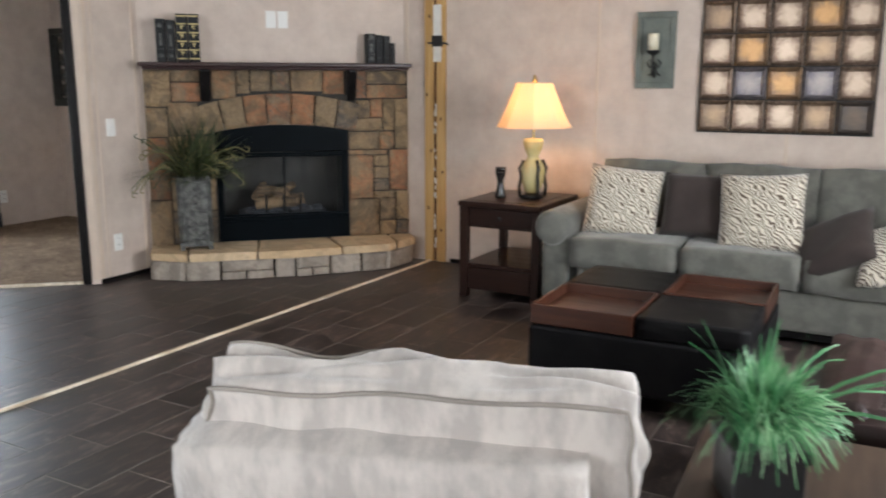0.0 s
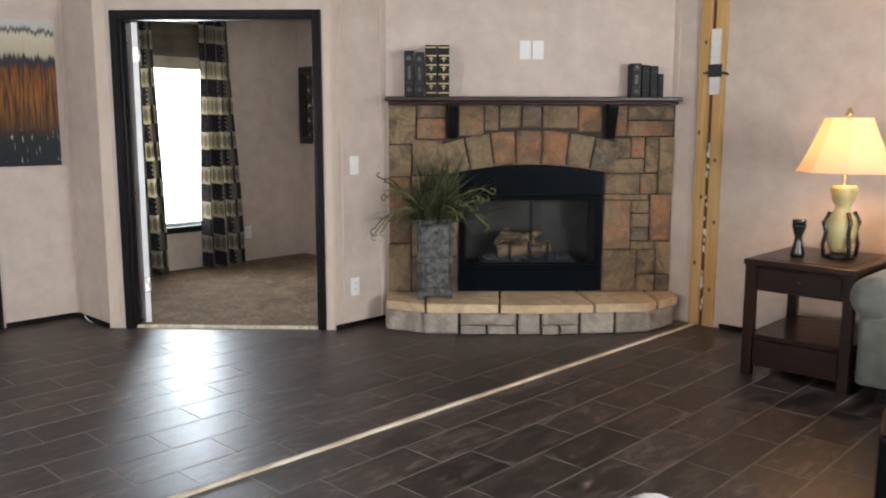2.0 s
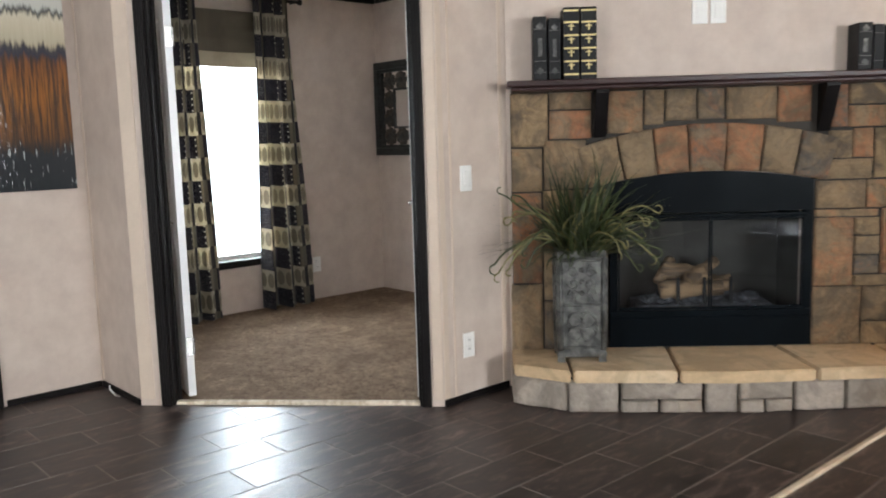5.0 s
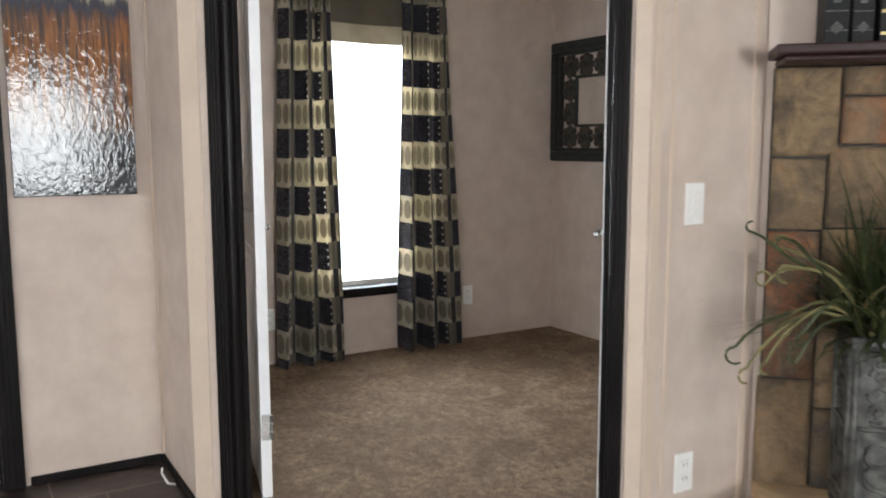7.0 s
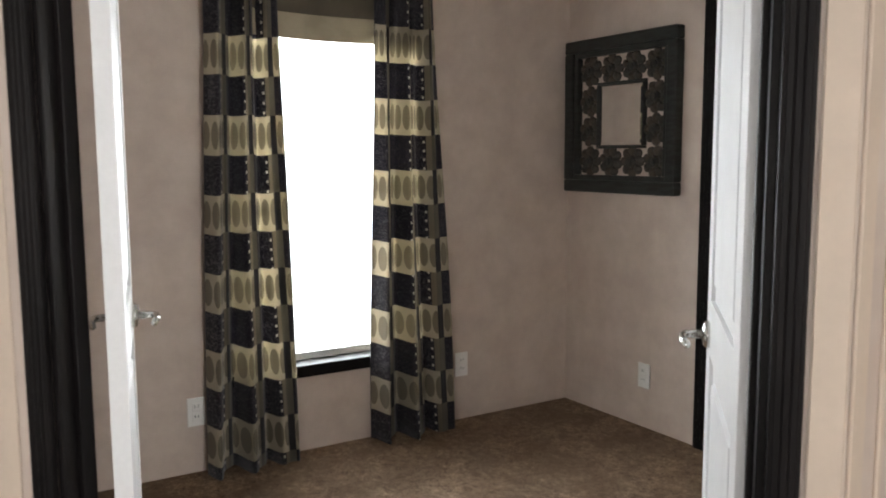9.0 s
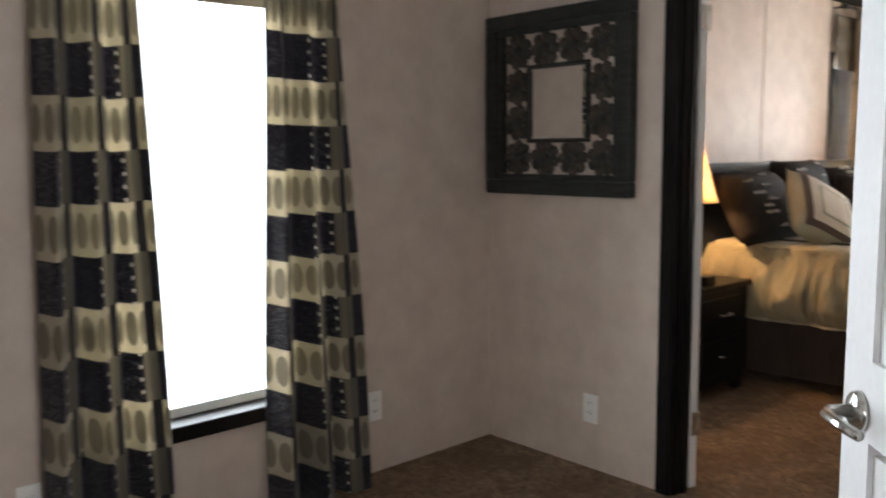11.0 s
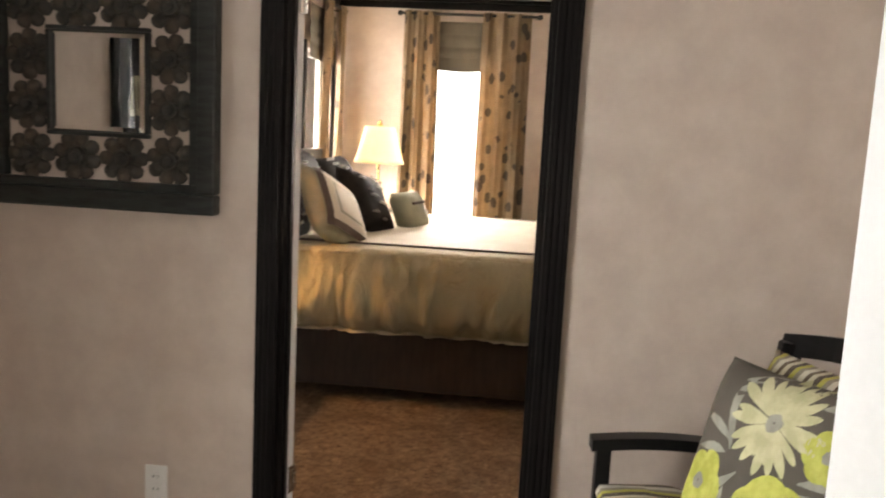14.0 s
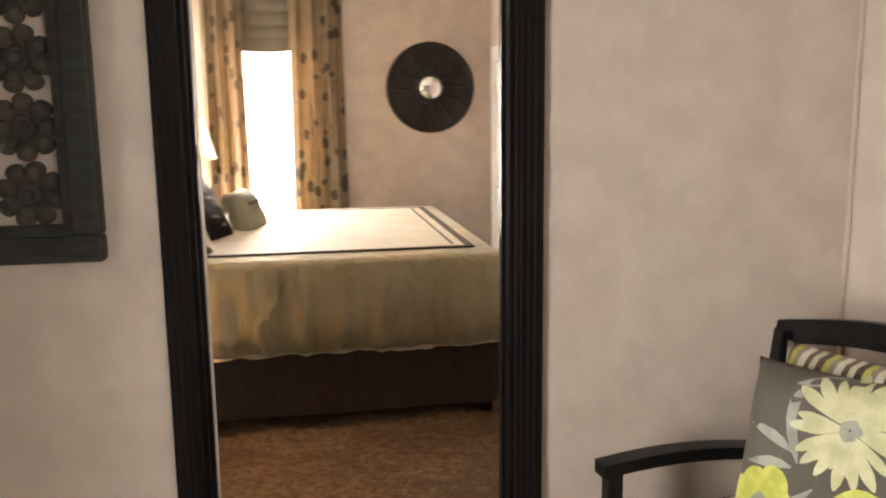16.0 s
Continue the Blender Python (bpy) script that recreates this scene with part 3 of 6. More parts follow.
def pillow(w, h, t, n=14, ears=0.05, seed=0.0):
    """A throw pillow in the xz plane, facing -y, with a UV map in its own half-widths."""
    b = bmesh.new()
    uv = b.loops.layers.uv.new("UVMap")
    grid = {}
    for s in (-1, 1):
        for i in range(n + 1):
            for k in range(n + 1):
                u, v = 2 * i / n - 1, 2 * k / n - 1
                edge = i in (0, n) or k in (0, n)
                if s == 1 and edge:
                    grid[s, i, k] = grid[-1, i, k]
                    continue
                full = max(0.0, (1 - u ** 4) * (1 - v ** 4)) ** 0.55
                pull = 1 - ears * (1 - (u * v) ** 2) * max(abs(u), abs(v)) ** 3
                wr = 0.012 * noise.noise(Vector((u * 2.1 + seed, v * 2.1, s * 3 + seed)))
                grid[s, i, k] = b.verts.new((u * w / 2 * pull, s * (t / 2 * full + wr * full), v * h / 2 * pull))
    for s in (-1, 1):
        for i in range(n):
            for k in range(n):
                idx = [(i, k), (i + 1, k), (i + 1, k + 1), (i, k + 1)]
                f = b.faces.new([grid[s, *q] for q in (idx if s < 0 else idx[::-1])])
                for lp, q in zip(f.loops, idx if s < 0 else idx[::-1]):
                    lp[uv].uv = (q[0] / n, q[1] / n)
    return b


def drape(w_top, w_bot, h, folds, deep=0.035, seed=1, n=72, rows=22, spread=0.0, raised=0.0):
    """A hanging cloth sheet with thickness: x along the rod from 0, y out from the wall, z down from 0. UV in metres of cloth."""
    b = bmesh.new()
    uv = b.loops.layers.uv.new("UVMap")
    rng = random.Random(seed)
    ph = [rng.uniform(-0.5, 0.5) for _ in range(int(folds) + 3)]
    sheets = []
    for off in (0.0, 0.006):
        sheet = []
        for k in range(rows + 1):
            f = k / rows
            line = []
            for i in range(n + 1):
                a = i / n
                x = a * (w_top + (w_bot - w_top) * f ** 1.3) + spread * f
                fold = math.sin(2 * math.pi * folds * a + ph[int(a * folds)] * 0.25 + 0.5 * math.sin(f * 4 + seed))
                fold2 = 0.35 * math.sin(2 * math.pi * folds * 2.3 * a + seed + f * 2)
                line.append(b.verts.new((x, 0.05 + deep * (0.55 + 0.45 * f) * (fold + fold2) + off + 0.012 * math.sin(f * 5 + a * 4), -h * f + 0.008 * math.sin(a * 19 + seed) * f)))
            sheet.append(line)
        sheets.append(sheet)
    for q, sheet in enumerate(sheets):
        for k in range(rows):
            for i in range(n):
                f = b.faces.new((sheet[k][i], sheet[k][i + 1], sheet[k + 1][i + 1], sheet[k + 1][i]))
                for lp, (ii, kk) in zip(f.loops, ((i, k), (i + 1, k), (i + 1, k + 1), (i, k + 1))):
                    lp[uv].uv = ((ii / n * folds + 0.03) * 0.15 + 0.23 * seed, (1 - kk / rows) * h + 0.02 + raised)
    a, c = sheets
    for k in range(rows):
        b.faces.new((a[k][0], a[k + 1][0], c[k + 1][0], c[k][0])), b.faces.new((a[k][n], c[k][n], c[k + 1][n], a[k + 1][n]))
    for i in range(n):
        b.faces.new((a[rows][i], a[rows][i + 1], c[rows][i + 1], c[rows][i]))
    return b


def blades(count, height, spread, width, droop, seed, base=0.05, segs=6):
    """A tuft of arching blades that grow from z = 0."""
    b = bmesh.new()
    rng = random.Random(seed)
    for _ in range(count):
        ang, lean = rng.uniform(0, 2 * math.pi), rng.uniform(0.04, 1.0) ** 1.15
        d = Vector((math.cos(ang), math.sin(ang), 0))
        side = Vector((-d.y, d.x, 0))
        root = d * rng.uniform(0, base)
        ln, wd, dr = height * rng.uniform(0.65, 1.1), width * rng.uniform(0.6, 1.2), droop * rng.uniform(0.5, 1.4)
        twist = rng.uniform(-0.5, 0.5)
        prev = None
        for k in range(segs + 1):
            f = k / segs
            p = root + d * (spread * lean * f ** 1.4) + side * (twist * 0.05 * f * f) + Vector((0, 0, ln * (f - dr * lean * f * f * f)))
            wv = side * (wd * (1 - f ** 2.2) + 0.0006) + Vector((0, 0, wd * 0.3))
            now = (b.verts.new(p - wv), b.verts.new(p + wv))
            if prev:
                b.faces.new((prev[0], prev[1], now[1], now[0]))
            prev = now
    return b


def tangle(count, length, width, seed, base=0.07, curl=1.0, segs=9):
    """A bush of blades that lean out at random and bend or curl as they go. Grows from z = 0."""
    b = bmesh.new()
    rng = random.Random(seed)
    for _ in range(count):
        ang = rng.uniform(0, 2 * math.pi)
        tilt = rng.uniform(0.05, 1.4)
        d = Vector((math.cos(ang) * math.sin(tilt), math.sin(ang) * math.sin(tilt), math.cos(tilt)))
        p = Vector((rng.uniform(-base, base), rng.uniform(-base, base), 0))
        ln, wd = length * rng.uniform(0.45, 1.1), width * rng.uniform(0.6, 1.3)
        bend = Vector((rng.gauss(0, 0.5), rng.gauss(0, 0.5), -rng.uniform(0.1, 1.2) * curl))
        prev = None
        for k in range(segs + 1):
            f = k / segs
            side = d.cross(Vector((0.3, 0.2, 1))).normalized()
            wv = side * (wd * (1 - f ** 2.4) + 0.0005)
            now = (b.verts.new(p - wv), b.verts.new(p + wv))
            if prev:
                b.faces.new((prev[0], prev[1], now[1], now[0]))
            prev = now
            d = (d + bend * (1.5 * f / segs)).normalized()
            p = p + d * (ln / segs)
    return b


# ---- setting ----
CEIL = 2.44


def wall(name, a, b, thick, label, openings=(), z1=CEIL, z0=-0.02):
    """A wall whose room face runs from a to b; its body lies to the left of that line. Openings: (from, to, low, high) along it."""
    ax, ay = a
    ln = math.hypot(b[0] - ax, b[1] - ay)
    bm, x = bmesh.new(), 0.0
    for s0, s1, o0, o1 in sorted(openings):
        if s0 > x:
            box((x, 0, z0), (s0, thick, z1), bm=bm)
        if o0 > z0 + 0.03:
            box((s0, 0, z0), (s1, thick, o0), bm=bm)
        if o1 < z1:
            box((s0, 0, o1), (s1, thick, z1), bm=bm)
        x = s1
    if x < ln:
        box((x, 0, z0), (ln, thick, z1), bm=bm)
    bmesh.ops.remove_doubles(bm, verts=bm.verts[:], dist=1e-5)
    m = pose(ax, ay, 0, 0, 0, math.degrees(math.atan2(b[1] - ay, b[0] - ax)))
    return tagged(link(name, bm, "wall", m=m), label, "wall", kind="structure"), m


DA, DB = (-6.08, 2.865), (-4.97, 3.86)
FA, FB = (-4.96, 4.31), (-3.602, 5.668)
w_pic, m_pic = wall("wall_west_living", (-6.57, -3.8), (-6.57, 2.865), 0.09, "beige mottled vinyl wall with a hung canvas", [(5.32, 6.105, 0, 2.0)])
w_jog, m_jog = wall("wall_jog", (-7.70, 2.865), (-6.08, 2.865), 0.085, "short beige mottled vinyl return wall")
w_dia, m_dia = wall("wall_double_door", DA, DB, 0.085, "angled beige wall with double doors", [(0.155, 1.39, 0, 1.985)])
w_fside, m_fside = wall("wall_fireplace_side", (-4.97, 3.86), (-4.97, 5.66), 0.06, "beige wall with light switch beside the fireplace")
w_fire, m_fire = wall("wall_fireplace", FA, FB, 0.06, "angled beige wall above the stone fireplace", [(0.5, 1.43, 0.22, 1.0)])
w_end, m_end = wall("wall_north", (-7.70, 5.66), (1.05, 5.66), 0.09, "beige mottled vinyl wall with a bedroom doorway", [(0.957, 1.745, 0, 2.0)])
w_west, m_west = wall("wall_west", (-7.70, 2.865), (-7.70, 10.05), 0.14, "beige exterior wall with curtained windows", [(0.965, 1.905, 0.40, 2.06), (6.335, 7.085, 0.45, 1.95)])
w_back, m_back = wall("wall_bedroom_back", (-7.84, 10.05), (-4.89, 10.05), 0.14, "beige bedroom wall with a curtained window", [(0.83, 1.51, 0.45, 1.95)])
w_bedr, m_bedr = wall("wall_bedroom_right", (-4.98, 10.05), (-4.98, 5.75), 0.09, "beige bedroom wall")
w_east, m_east = wall("wall_east", (1.05, 5.75), (1.05, -3.8), 0.14, "beige exterior wall with windows", [(1.95, 3.45, 0.65, 2.05), (6.5, 8.2, 0.65, 2.05)])
# unseen closing wall; its window opening is added to let light in
w_south, m_south = wall("wall_south", (1.05, -3.8), (-6.66, -3.8), 0.14, "unseen beige closing wall with an added window", [(2.05, 4.45, 0.7, 2.1)])

tagged(link("ceiling", box((-7.84, -3.94, CEIL), (1.19, 10.19, CEIL + 0.1)), "ceiling"), "white textured flat ceiling", "ceiling", kind="structure")
carpet = bmesh.new()
prism([(-7.70, 2.95), (-6.12, 2.95), (-6.107, 2.895), (-4.997, 3.89), (-5.03, 3.925), (-5.03, 5.66), (-7.70, 5.66)], -0.015, 0.012, carpet)
prism([(-7.70, 5.662), (-4.98, 5.662), (-4.98, 10.05), (-7.70, 10.05)], -0.015, 0.0118, carpet)
tagged(link("carpet_floor", carpet, "carpet"), "tan cut-pile wall-to-wall carpet", "carpet", kind="structure")
tagged(link("ground", box((-80, -80, -0.9), (80, 80, -0.7)), "soil"), "dry bare ground outside", "ground", kind="structure")


def skirting(name, m, s0, s1):
    bm = box((s0, -0.011, 0.0), (s1, 0, 0.032), 0.003, 1)
    tagged(link(name, bm, "dark", m=m), "thin espresso base trim along the floor", "baseboard", kind="structure")


for m, s0, s1 in ((m_pic, 6.19, 6.655), (m_jog, 1.14, 1.62), (m_fside, 0.0, 0.44), (m_end, 4.50, 8.7), (m_pic, 0, 5.24)):
    skirting("baseboard", m, s0, s1)


def crown(m, s0, s1):
    bm = bmesh.new()
    box((s0, -0.05, CEIL - 0.03), (s1, 0, CEIL), 0.006, 1, bm)
    box((s0, -0.026, CEIL - 0.085), (s1, 0, CEIL - 0.0302), 0.008, 2, bm)
    tagged(link("trim", bm, "dark", m=m), "espresso crown moulding below the ceiling", "trim", kind="structure")


crown(m_west, 0.09, 2.795), crown(m_west, 2.89, 7.18), crown(m_back, 0.17, 2.85), crown(m_end, 0.05, 2.66)


def batten_or_lit_strip(m, s0, s1, z1=CEIL, d=0.006, z0=0.033):
    tagged(link("trim", box((s0, -d, z0), (s1, 0, z1), 0.002, 1), "batten_or_lit_strip", m=m), "beige strip, a seam batten or brighter-lit wall beside the double doors", "trim", kind="structure")


batten_or_lit_strip(m_fside, 0.002, 0.035), batten_or_lit_strip(m_fside, 0.07, 0.082), batten_or_lit_strip(m_fside, 0.40, 0.425)
# not battens: paler strips paint the brighter-lit wall either side of the double doors
batten_or_lit_strip(m_dia, 1.44, 1.488), batten_or_lit_strip(m_dia, 0.002, 0.075, d=0.005)
batten_or_lit_strip(m_end, 5.62, 5.64), batten_or_lit_strip(m_end, 6.85, 6.87), batten_or_lit_strip(m_end, 2.655, 2.668), batten_or_lit_strip(m_west, 5.3, 5.312), batten_or_lit_strip(m_jog, 1.135, 1.15)
batten_or_lit_strip(m_end, 4.10, 4.135, z0=0.21)


def casing(m, s0, s1, top, thick, name="door_casing", w=0.068, wl=0.068):
    """Espresso casing on the room face, lining through the wall, casing on the far face."""
    ob = thing(name, m, "espresso-stained ribbed door casing", "door frame", kind="structure")
    for sgn, y0 in ((-1, 0.0), (1, thick)):
        for x0, x1 in ((s0 - wl, s0 + 0.004), (s1 - 0.004, s1 + w)):
            bm = bmesh.new()
            ya, yb = (y0 - 0.018, y0) if sgn < 0 else (y0, y0 + 0.018)
            box((x0, ya, 0.0), (x1, yb, top + w), 0.004, 2, bm)
            for k in range(3):
                cx = x0 + (x1 - x0) * (0.25 + 0.25 * k)
                yr = ya - 0.002 if sgn < 0 else yb - 0.004
                box((cx - 0.006, yr, 0.0), (cx + 0.006, yr + 0.006, top + w - 0.004), 0.002, 1, bm)
            part("side_casing", bm, "dark", ob)
        ya, yb = (y0 - 0.017, y0) if sgn < 0 else (y0, y0 + 0.017)
        part("head_casing", box((s0 + 0.0045, ya, top - 0.004), (s1 - 0.0045, yb, top + w), 0.004), "dark", ob)
    for x0, x1 in ((s0, s0 + 0.016), (s1 - 0.016, s1)):
        bm = box((x0, 0.0005, 0.0), (x1, thick - 0.0005, top), 0.002, 1)
        mid = thick * 0.45
        box((x0 if x0 == s0 else x0 - 0.01, mid, 0.0), (x1 + 0.01 if x0 == s0 else x1, mid + 0.03, top), 0.002, 1, bm)
        part("jamb", bm, "dark", ob)
    part("head_jamb", box((s0 + 0.017, 0.001, top - 0.016), (s1 - 0.017, thick - 0.001, top), 0.002, 1), "dark", ob)
    return ob


casing(m_dia, 0.155, 1.39, 1.985, 0.085, w=0.042, wl=0.045)
casing(m_end, 0.957, 1.745, 2.0, 0.09, wl=0.06)
casing(m_pic, 5.32, 6.105, 2.0, 0.09)
tagged(link("threshold", box((0.172, 0.012, -0.004), (1.373, 0.05, 0.016), 0.004), "strip", m=m_dia), "raw wood threshold strip between tile and carpet", "threshold", kind="structure")


def lever(parent, x, z, y, out, turn=1):
    """A satin lever set: rose, neck and lever."""
    h = new("door_handle")
    h.parent, h.matrix_basis = parent, pose(x, y, z, 90 if out < 0 else -90, 0, 0)
    h["label"] = "satin nickel lever handle"
    part("rose", lathe([(0.031, 0), (0.031, 0.006), (0.026, 0.012), (0.012, 0.014)], 20), "nickel", h, smooth=True)
    pts = [(0, 0, 0.01), (0, 0, 0.045), (turn * 0.015, 0, 0.056), (turn * 0.06, 0, 0.058), (turn * 0.115, 0, 0.052)]
    part("lever", tube(pts, 0.0105, 10, taper=0.008), "nickel", h, smooth=True)


def door_leaf(name, m, w, h, label, turn):
    """A white moulded leaf that runs along +x from its hinge, with two recessed panels a side."""
    ob = thing(name, m, label, "door", kind="structure")
    t, st = 0.035, 0.09
    bm = bmesh.new()
    for lo, hi in (((0, 0), (st, h)), ((w - st, 0), (w, h)), ((st, 0), (w - st, 0.2)), ((st, 0.86), (w - st, 1.0)), ((st, h - 0.12), (w - st, h))):
        box((lo[0], -t / 2, lo[1] + 0.018), (hi[0], t / 2, hi[1]), bm=bm)
    part("stile_and_rail", bm, "white", ob)
    for z0, z1 in ((0.2, 0.86), (1.0, h - 0.12)):
        pm = box((st, -t / 2 + 0.009, z0), (w - st, t / 2 - 0.009, z1))
        box((st + 0.035, -t / 2 + 0.002, z0 + 0.035), (w - st - 0.035, t / 2 - 0.002, z1 - 0.035), 0.006, 1, pm)
        part("panel", pm, "white", ob)
    for z in (0.27, h - 0.2):
        hb = box((-0.004, -0.014, z - 0.045), (0.0015, 0.014, z + 0.045))
        for k in (-1, 0, 1):
            merge(hb, moved(lathe([(0.0065, -0.013), (0.0065, 0.013)], 10), Matrix.Translation((-0.004, -t / 2 - 0.003, z + 0.03 * k))))
        part("hinge", hb, "nickel", ob)
    lever(ob, w - 0.06, 0.918, -t / 2, -1, -1)
    lever(ob, w - 0.06, 0.918, t / 2, 1, -1)
    return ob


def on_wall(m, s, d, z=0.0):
    """A world point at s along a wall, d out from its room face."""
    return m @ Vector((s, -d, z))


hl, hr = on_wall(m_dia, 0.222, -0.098), on_wall(m_dia, 1.37, -0.098)
door_leaf("door_1", pose(hl.x, hl.y, 0.0, 0, 0, 167.5), 0.60, 1.965, "white moulded door leaf standing open into the den", -1)
door_leaf("door_2", pose(hr.x, hr.y, 0.0, 0, 0, 134.7), 0.655, 1.965, "white moulded door leaf open beside a chair", 1)
door_leaf("door_3", pose(-6.72, 5.772, 0.0, 0, 0, 168), 0.72, 1.985, "white moulded bedroom door swung wide open", 1)
door_leaf("door_4", pose(-6.61, 1.545, 0.0, 0, 0, 90), 0.75, 1.975, "white closed hall door in an espresso casing", 1)
door_leaf("door_5", pose(-5.003, 9.90, 0.0, 0, 0, -90), 0.66, 1.90, "white closet door on the bedroom wall", 1)


def window_unit(name, m, s0, s1, z0, z1, thick, label, sill=True):
    ob = thing(name, m, label, "window", kind="structure")
    f = 0.035
    for lo, hi in (((s0, z0), (s0 + f, z1)), ((s1 - f, z0), (s1, z1)), ((s0 + f, z0), (s1 - f, z0 + f)), ((s0 + f, z1 - f), (s1 - f, z1))):
        part("window_frame", box((lo[0], thick * 0.62, lo[1]), (hi[0], thick * 0.92, hi[1]), 0.004, 1), "plate", ob)
    for a, b in ((z0 + f, z1 - f),):
        pane = part("pane", box((s0 + f, thick * 0.75, a), (s1 - f, thick * 0.75 + 0.004, b)), "window_glass", ob)
        pane.visible_shadow = False
    if sill:
        part("window_sill", box((s0 - 0.05, -0.03, z0 - 0.05), (s1 + 0.05, thick * 0.6, z0 + 0.004), 0.006), "dark", ob, "espresso window sill")
        for x0, x1 in ((s0 - 0.05, s0 + 0.002), (s1 - 0.002, s1 + 0.05)):
            part("window_trim", box((x0, -0.016, z0 + 0.005), (x1, 0.0, z1 + 0.05), 0.003, 1), "dark", ob)
    return ob


window_unit("window_1", m_west, 0.965, 1.905, 0.40, 2.06, 0.14, "tall bright den window with espresso sill")
window_unit("window_2", m_west, 6.335, 7.085, 0.45, 1.95, 0.14, "bright bedroom side window")
window_unit("window_3", m_back, 0.83, 1.51, 0.45, 1.95, 0.14, "bright bedroom back window")
window_unit("window_4", m_east, 1.95, 3.45, 0.65, 2.05, 0.14, "unseen living room window")
# window_5 and window_6 are unseen, added as openings for the living room's light
window_unit("window_5", m_east, 6.5, 8.2, 0.65, 2.05, 0.14, "unseen living room window")
window_unit("window_6", m_south, 2.05, 4.45, 0.7, 2.1, 0.14, "unseen wide window added to light the living room")


def plate(m, s, z, kind, name="outlet_plate"):
    """A white cover plate on a wall: a rocker switch or a double socket."""
    lab = {"switch": "white rocker switch plate on the wall", "outlet": "white double outlet plate on the wall"}[kind]
    ob = thing("light_switch" if kind == "switch" else "outlet", m @ pose(s, 0, z), lab, "light switch" if kind == "switch" else "outlet")
    part("cover_plate", box((-0.037, -0.007, -0.06), (0.037, 0, 0.06), 0.003), "plate", ob)
    if kind == "switch":
        part("rocker", box((-0.017, -0.011, -0.034), (0.017, -0.006, 0.034), 0.003), "plate", ob)
    else:
        for dz in (-0.021, 0.021):
            rec = part("socket", box((-0.017, -0.0095, dz - 0.0165), (0.017, -0.006, dz + 0.0165), 0.004), "plate", ob)
            sl = bmesh.new()
            for dx in (-0.007, 0.007):
                box((dx - 0.0012, -0.0101, dz - 0.002), (dx + 0.0012, -0.0093, dz + 0.009), bm=sl)
            part("slot", sl, "slot", rec)


plate(m_fside, 0.172, 1.065, "switch"), plate(m_fside, 0.165, 0.268, "outlet")
plate(m_west, 2.125, 0.29, "outlet"), plate(m_end, 0.58, 0.265, "outlet"), plate(m_west, 0.82, 0.27, "outlet")
plate(m_fire, 0.92, 1.815, "switch"), plate(m_fire, 1.005, 1.815, "switch"), plate(m_end, 5.72, 0.32, "outlet")


# ---- fireplace ----
def split_face(corner, depth, seed, back=0.0, n=9, jig=0.006):
    """A split-face stone: corner(u, v) gives its outline; knocked edges, a chipped front towards -y, sides down to the mortar."""
    b = bmesh.new()
    rng = random.Random(seed)
    off = Vector((rng.uniform(0, 90), rng.uniform(0, 90), rng.uniform(0, 90)))
    lean_u, lean_v = rng.uniform(-0.006, 0.006), rng.uniform(-0.006, 0.006)
    steps = [0.0, 0.035] + [0.035 + 0.93 * i / (n - 2) for i in range(1, n - 2)] + [0.965, 1.0]
    front = []
    for k, v in enumerate(steps):
        row = []
        for i, u in enumerate(steps):
            x, z = corner(u, v)
            q = Vector((x, 0, z)) * 9 + off
            chip = noise.noise(q) + 0.5 * noise.noise(q * 2.3) + 0.25 * noise.noise(q * 5.1)
            rim = 0.010 + 0.005 * noise.noise(q * 3) if i in (0, n) or k in (0, n) else 0
            slip = jig * 0.5
            row.append(b.verts.new((x + slip * noise.noise(q * 1.7 + Vector((7, 0, 0))), -(depth + jig * 1.15 * chip + lean_u * (u - 0.5) + lean_v * (v - 0.5) - rim), z + slip * noise.noise(q * 1.7 + Vector((0, 5, 0))))))
        front.append(row)
    for k in range(n):
        for i in range(n):
            b.faces.new((front[k][i], front[k][i + 1], front[k + 1][i + 1], front[k + 1][i]))
    ring = [front[0][i] for i in range(n + 1)] + [front[k][n] for k in range(1, n + 1)] + [front[n][i] for i in range(n - 1, -1, -1)] + [front[k][0] for k in range(n - 1, 0, -1)]
    rear = [b.verts.new((v.co.x, -back, v.co.z)) for v in ring]
    for i in range(len(ring)):
        j = (i + 1) % len(ring)
        b.faces.new((ring[i], rear[i], rear[j], ring[j]))
    return b


def rough_stone(s0, z0, s1, z1, depth, seed, back=0.0, jig=0.006):
    s0, s1, z0, z1 = s0 - 0.0012, s1 + 0.0012, z0 - 0.0012, z1 + 0.0012
    return split_face(lambda u, v: (s0 + (s1 - s0) * u, z0 + (z1 - z0) * v), depth, seed, back, jig=jig)


FIRE = m_fire
fireplace = thing("fireplace", FIRE, "corner fireplace of mixed ledge stone with an arched black insert", "fireplace")
core = bmesh.new()
for lo, hi in (((0.018, 0.02), (0.485, 1.455)), ((1.455, 0.02), (1.925, 1.455)), ((0.485, 1.07), (1.455, 1.455)), ((0.485, 0.02), (1.455, 0.205))):
    box((lo[0], -0.034, lo[1]), (hi[0], -0.0005, hi[1]), bm=core)
part("mortar_bed", core, "mortar", fireplace)
LEFT = [(0.02, 1.20, 0.195, 1.452), (0.205, 1.375, 0.40, 1.452), (0.205, 1.235, 0.40, 1.365), (0.02, 0.985, 0.165, 1.19), (0.175, 0.995, 0.375, 1.225), (0.02, 0.535, 0.16, 0.975), (0.17, 0.70, 0.475, 0.985), (0.17, 0.45, 0.475, 0.69), (0.01, 0.20, 0.16, 0.525), (0.17, 0.20, 0.475, 0.44)]
